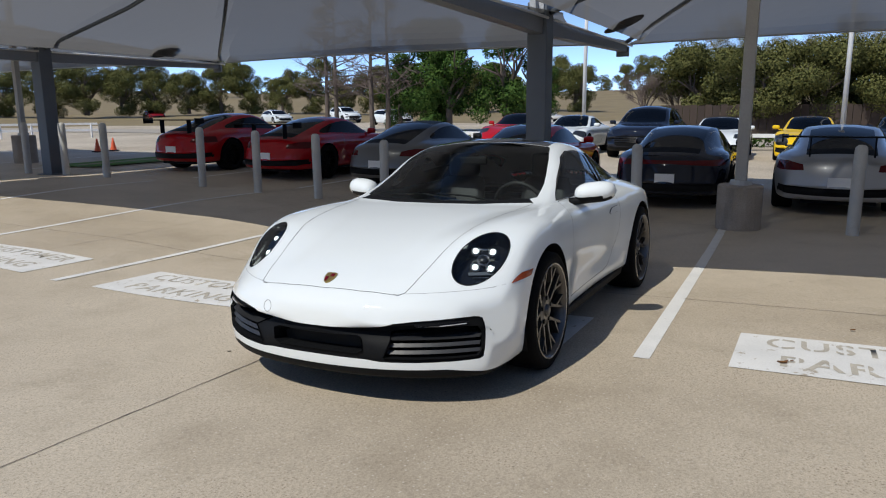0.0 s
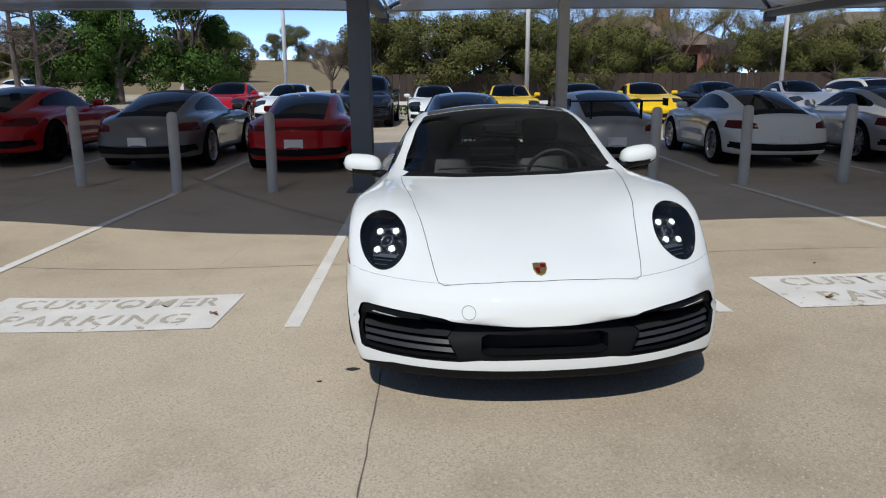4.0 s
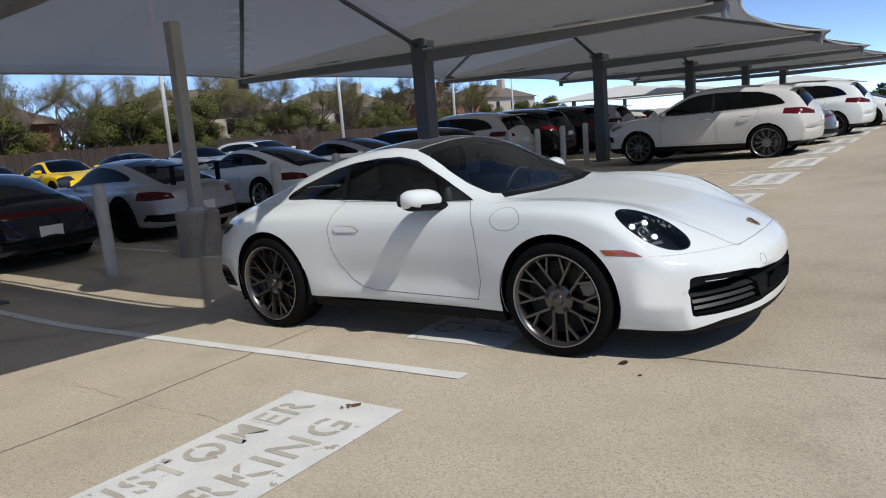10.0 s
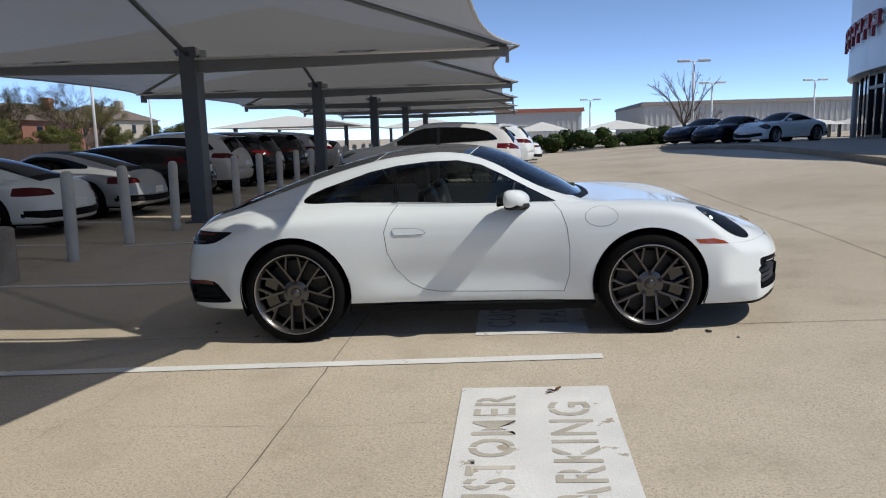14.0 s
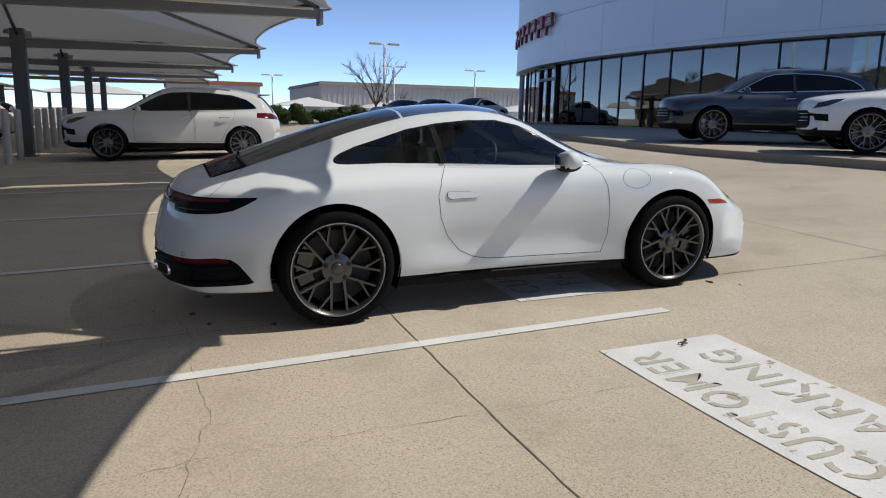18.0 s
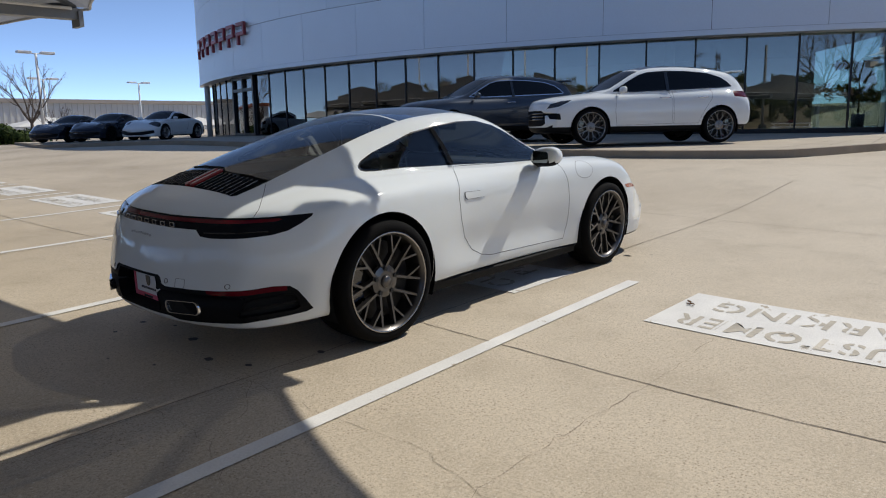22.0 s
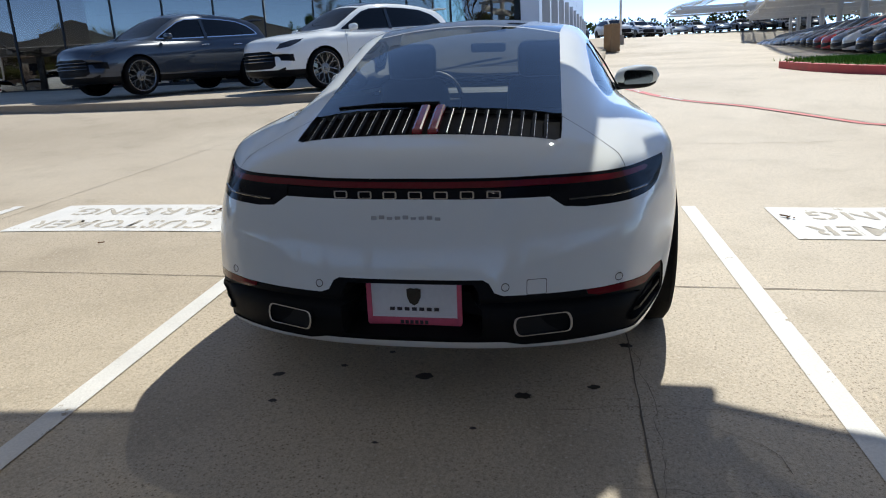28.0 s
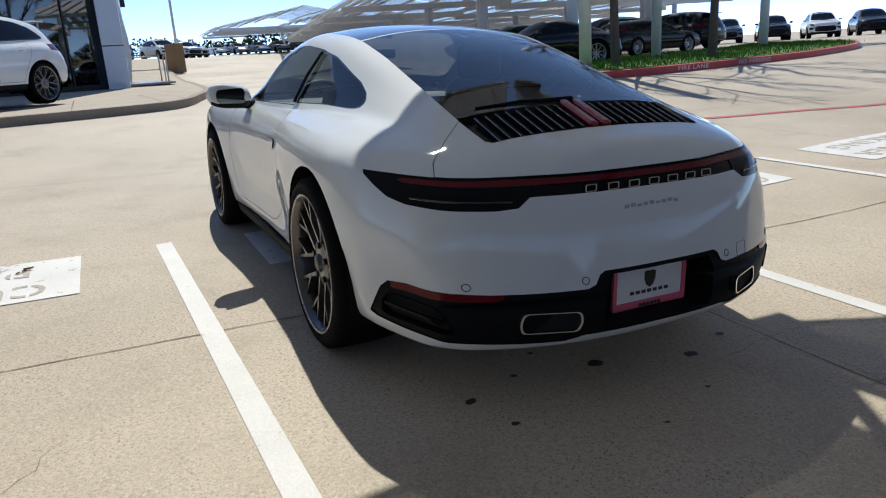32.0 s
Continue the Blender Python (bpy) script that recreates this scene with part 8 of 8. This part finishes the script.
# a low hill of dry grass behind the street
bm = bmesh.new()
prev = None
for k in range(61):
    a = radians(178 + 75 * k / 60)
    row = []
    for r, z in ((60, 0.0), (95, 0.9), (150, 3.0), (220, 6.2), (300, 8.5), (420, 9.0)):
        row.append(bm.verts.new((r * math.cos(a), r * math.sin(a), z + 0.6 * math.sin(k * 0.35 + r * 0.02) * (r / 300))))
    if prev:
        for i in range(5):
            bm.faces.new((prev[i], row[i], row[i + 1], prev[i + 1]))
    prev = row
tagged(link("field", bm, DRYGRASS, smooth=True), "tan dry grass field rising beyond the street", "field", kind="structure")
for k in range(44):
    a = radians(180 + 1.75 * k)
    r = 230 + 40 * math.sin(k * 1.7)
    plant(oaks[k % 3], r * math.cos(a), r * math.sin(a), 1.5 + 0.6 * math.sin(k * 2.3) ** 2, k, 6.0)

# ---------- end of the lot: sheds and small shade roofs ----------
LIGHTCLOTH = mat("pale_shade_cloth", (0.62, 0.61, 0.58), 0.85, var=0.06)
METAL = mat("white_ribbed_metal", (0.55, 0.54, 0.52), 0.5, 0.2, var=0.05)
RUST = mat("red_brown_trim", (0.30, 0.09, 0.05), 0.6, var=0.12)


def shed(x0, x1, y0, y1, h, roof):
    b = thing("metal_shed", "long white ribbed metal building", "building", "metal sheds")
    bm = bmesh.new()
    box(bm, (x0 + x1) / 2, (y0 + y1) / 2, h / 2, x1 - x0, y1 - y0, h)
    part("wall", bm, METAL, b)
    bm = bmesh.new()
    n = int((x1 - x0) / 0.6)
    for k in range(n):
        box(bm, x0 + 0.6 * k + 0.3, y0 - 0.03, h / 2, 0.18, 0.08, h)
    n = int((y1 - y0) / 0.6)
    for k in range(n):
        box(bm, x0 - 0.03, y0 + 0.6 * k + 0.3, h / 2, 0.08, 0.18, h)
    tagged(part("wall_ribs", bm, METAL, b), kind="stuff")
    bm = bmesh.new()
    box(bm, (x0 + x1) / 2, (y0 + y1) / 2, h + 0.2, x1 - x0 + 0.6, y1 - y0 + 0.6, 0.4, taper=0.99)
    part("roof", bm, roof, b)


shed(-2, 7.6, 77.5, 95, 3.9, RUST)
shed(14.4, 62, 77.8, 100, 4.3, mat("grey_brown_roof", (0.22, 0.19, 0.17), 0.7))


# ---------- low woods beyond the drive ----------
woods = thing("far_woods", "low dark woods along the horizon", "woods", kind="stuff")
r3 = np.random.default_rng(77)
leaf_cloud("leaves", [(106 + r3.normal() * 1.5, -44 + 0.55 * k + r3.normal() * 0.3, hgt(106, -44 + 0.55 * k) + 0.9 + 1.3 * r3.random() + 0.3 * math.sin(k * 0.21), 0.75 + 0.25 * r3.random()) for k in range(200)], 9000, 0.42, HEDGE, woods, 78)


def small_shade(x, y, wx, wy, zt, material, post=STEEL, rise=0.7):
    s = thing("small_shade_roof", "small peaked fabric shade roof on posts", "canopy", "small shade roofs")
    bm = bmesh.new()
    n = 10
    g = [[bm.verts.new((x + wx * (i / n - 0.5), y + wy * (j / n - 0.5), zt + rise * min(1 - abs(2 * i / n - 1), 1 - abs(2 * j / n - 1)) ** 0.9 + 0.15 * abs(2 * i / n - 1) * abs(2 * j / n - 1) * 0)) for j in range(n + 1)] for i in range(n + 1)]
    for i in range(n):
        for j in range(n):
            bm.faces.new((g[i][j], g[i + 1][j], g[i + 1][j + 1], g[i][j + 1]))
    part("cloth", bm, material, s)
    for sx in (-0.42, 0.42):
        bm = bmesh.new()
        z0 = hgt(x, y)
        box(bm, x + sx * wx, y, (z0 + zt) / 2, 0.2, 0.2, zt - z0 + 0.2)
        part("post", bm, post, s)
    return s


LIGHTCLOTH = mat("pale_shade_cloth", (0.62, 0.61, 0.58), 0.85, var=0.06)
for x, y, w in ((2.2, 49, 4.0), (7.8, 49.5, 5.6), (15.0, 51, 6.0), (22.0, 53, 5.5), (28, 54, 6), (-6.5, 50, 7.0), (-13, 44, 8), (-13, 36, 8)):
    small_shade(x, y, w, 5.0, 1.62 if x > 0 else 2.15, LIGHTCLOTH)


# ---------- white shade roofs of the big lot ----------
def white_roof(x, y, w, l, turn, rise=0.9):
    s = thing("white_shade_roof", "white metal shade roof with slats over parked cars", "canopy", "white shade roofs")
    M = pose(x, y, hgt(x, y), 0, 0, turn)
    for sx in (-0.5, 0.5):
        bm = bmesh.new()
        tube(bm, [(sx * w * 0.98, 0, 0), (sx * w * 0.98, 0, 2.75)], 0.16, 12)
        bmesh.ops.transform(bm, matrix=M, verts=bm.verts)
        part("column", bm, MARK, s, smooth=True)
        bm = bmesh.new()
        box(bm, sx * w * 0.98, 0, 2.85, 0.18, l, 0.28)
        bmesh.ops.transform(bm, matrix=M, verts=bm.verts)
        part("beam", bm, MARK, s)
    for k in range(9):
        bm = bmesh.new()
        yy = l * (k / 8 - 0.5)
        box(bm, 0, yy, 3.06 + rise * (1 - abs(2 * k / 8 - 1)), w + 0.2, 0.16, 0.10)
        bmesh.ops.transform(bm, matrix=M, verts=bm.verts)
        part("purlin", bm, MARK, s)
    bm = bmesh.new()
    for k in range(16):
        xx = w * ((k + 0.5) / 16 - 0.5)
        n = 6
        for q in range(n):
            ya, yb = l * 1.06 * (q / n - 0.5), l * 1.06 * ((q + 1) / n - 0.5)
            za, zb = (3.14 + rise * (1 - abs(2 * t / n - 1)) for t in (q, q + 1))
            bm.faces.new([bm.verts.new(p) for p in ((xx - 0.17, ya, za), (xx + 0.17, ya, za), (xx + 0.17, yb, zb), (xx - 0.17, yb, zb))])
    bmesh.ops.remove_doubles(bm, verts=bm.verts, dist=0.001)
    bmesh.ops.transform(bm, matrix=M, verts=bm.verts)
    tagged(part("roof_slats", bm, MARK, s), kind="stuff")
    return s


for k in range(9):
    for r_ in range(3):
        x = 17.5 + 8.2 * k
        if r_ == 2 and k < 2:
            continue
        white_roof(x + 1.5 * r_, -10.9 - 0.19 * (x - 12) - 9.5 * r_, 8.0, 8.6, -10.5)
for k in range(3):
    white_roof(91 + 8.2 * k, -24.5 - 0.5 * k, 8.0, 21.0, -4, 2.2)
for x, y in ((12.6, -13.4), (9.7, -8.7)):
    bm = bmesh.new()
    tube(bm, [(x, y, hgt(x, y)), (x, y, 6.5)], 0.14, 12)
    tagged(link("white_light_pole", bm, MARK, smooth=True), "white steel light pole in the lawn island", "pole")


# ---------- stains, cracks and fallen leaves ----------
def spot(x, y, r, seed, m_=None):
    r2 = random.Random(seed)
    bm = bmesh.new()
    n = 18
    ring = []
    for k in range(n):
        a = 2 * math.pi * k / n
        q = r * (0.75 + 0.4 * r2.random())
        ring.append(bm.verts.new((x + q * math.cos(a) * 0.72, y + q * math.sin(a), 0)))
    bm.faces.new(ring)
    for v in bm.verts:
        v.co.z = hgt(v.co.x, v.co.y) + 0.0022
    tagged(link("oil_stain", bm, m_ or OIL), "dark oil stain on the concrete", "stain", "oil stains", "structure")


for k, (x, y, r) in enumerate(((-1.95, 0.03, 0.05), (-2.065, -0.35, 0.045), (-1.975, -0.6, 0.032), (-1.6, -0.74, 0.04), (-1.986, 0.597, 0.035), (-1.889, 0.362, 0.022), (-2.19, 0.54, 0.024), (-1.75, 0.2, 0.02), (-2.3, -0.2, 0.018), (-2.42, 0.1, 0.015), (1.6, -0.9, 0.05), (1.75, -1.05, 0.022), (-7.6, 1.2, 0.05))):
    spot(x, y, r * 0.72, k)


def crack(pts, w=0.0018, wob=0.016):
    bm = bmesh.new()
    ribbon(bm, along(pts, 0.06), w, 0.0026, wob, 0.6)
    tagged(link("crack", bm, CRACKM), "thin jagged crack in the concrete", "crack", "cracks", "structure")


for pts in (((-1.30, -0.76), (-1.775, -0.778), (-2.126, -0.80), (-2.56, -0.772), (-3.2, -0.80)), ((-2.16, -0.45), (-2.09, -0.79), (-2.10, -1.04), (-2.084, -1.42), (-2.06, -1.70), (-2.045, -1.95), (-2.2, -2.6)), ((-2.60, -0.56), (-2.565, -0.80), (-2.57, -1.23), (-2.7, -1.6)), ((-0.006, -2.32), (-0.84, -2.35), (-1.26, -2.33), (-1.75, -2.307), (-2.07, -2.31), (-2.6, -2.4)), ((-1.6, 1.9), (-2.1, 2.2), (-2.4, 2.25)), ((-1.2, 2.3), (-1.5, 2.75), (-1.4, 3.2)), ((-2.09, -0.79), (-2.3, -1.1), (-2.45, -1.15))):
    crack(pts)

DEADLEAF = leafmat("dead_leaf", (0.10, 0.045, 0.02), (0.24, 0.12, 0.05))


def dead_leaf(x, y, size, seed):
    r2 = random.Random(seed)
    bm = bmesh.new()
    a = r2.random() * 6.28
    z0 = hgt(x, y) + 0.010
    rows = []
    for i in range(6):
        t = i / 5 - 0.5
        wd = 0.42 * size * math.cos(math.pi * t) ** 0.7 if abs(t) < 0.5 else 0.002
        row = []
        for q in (-1, 0, 1):
            u, v = t * size, q * wd * 0.5
            row.append(bm.verts.new((x + u * math.cos(a) - v * math.sin(a), y + u * math.sin(a) + v * math.cos(a), z0 + abs(q) * 0.16 * size + 0.22 * size * t * t)))
        rows.append(row)
    for r0, r1 in zip(rows, rows[1:]):
        for q in range(2):
            bm.faces.new((r0[q], r0[q + 1], r1[q + 1], r1[q]))
    tagged(link("dead_leaf", bm, DEADLEAF, smooth=True), "curled brown dead leaf on the painted block", "leaf", "dead leaves")


for k, (x, y) in enumerate(((0.49, -1.97), (0.515, -1.945), (0.545, -1.92), (0.50, -1.93), (0.61, 2.12), (0.64, 2.10), (0.58, 2.15), (-0.3, 2.5))):
    dead_leaf(x, y, 0.03 + 0.012 * (k % 3), 40 + k)
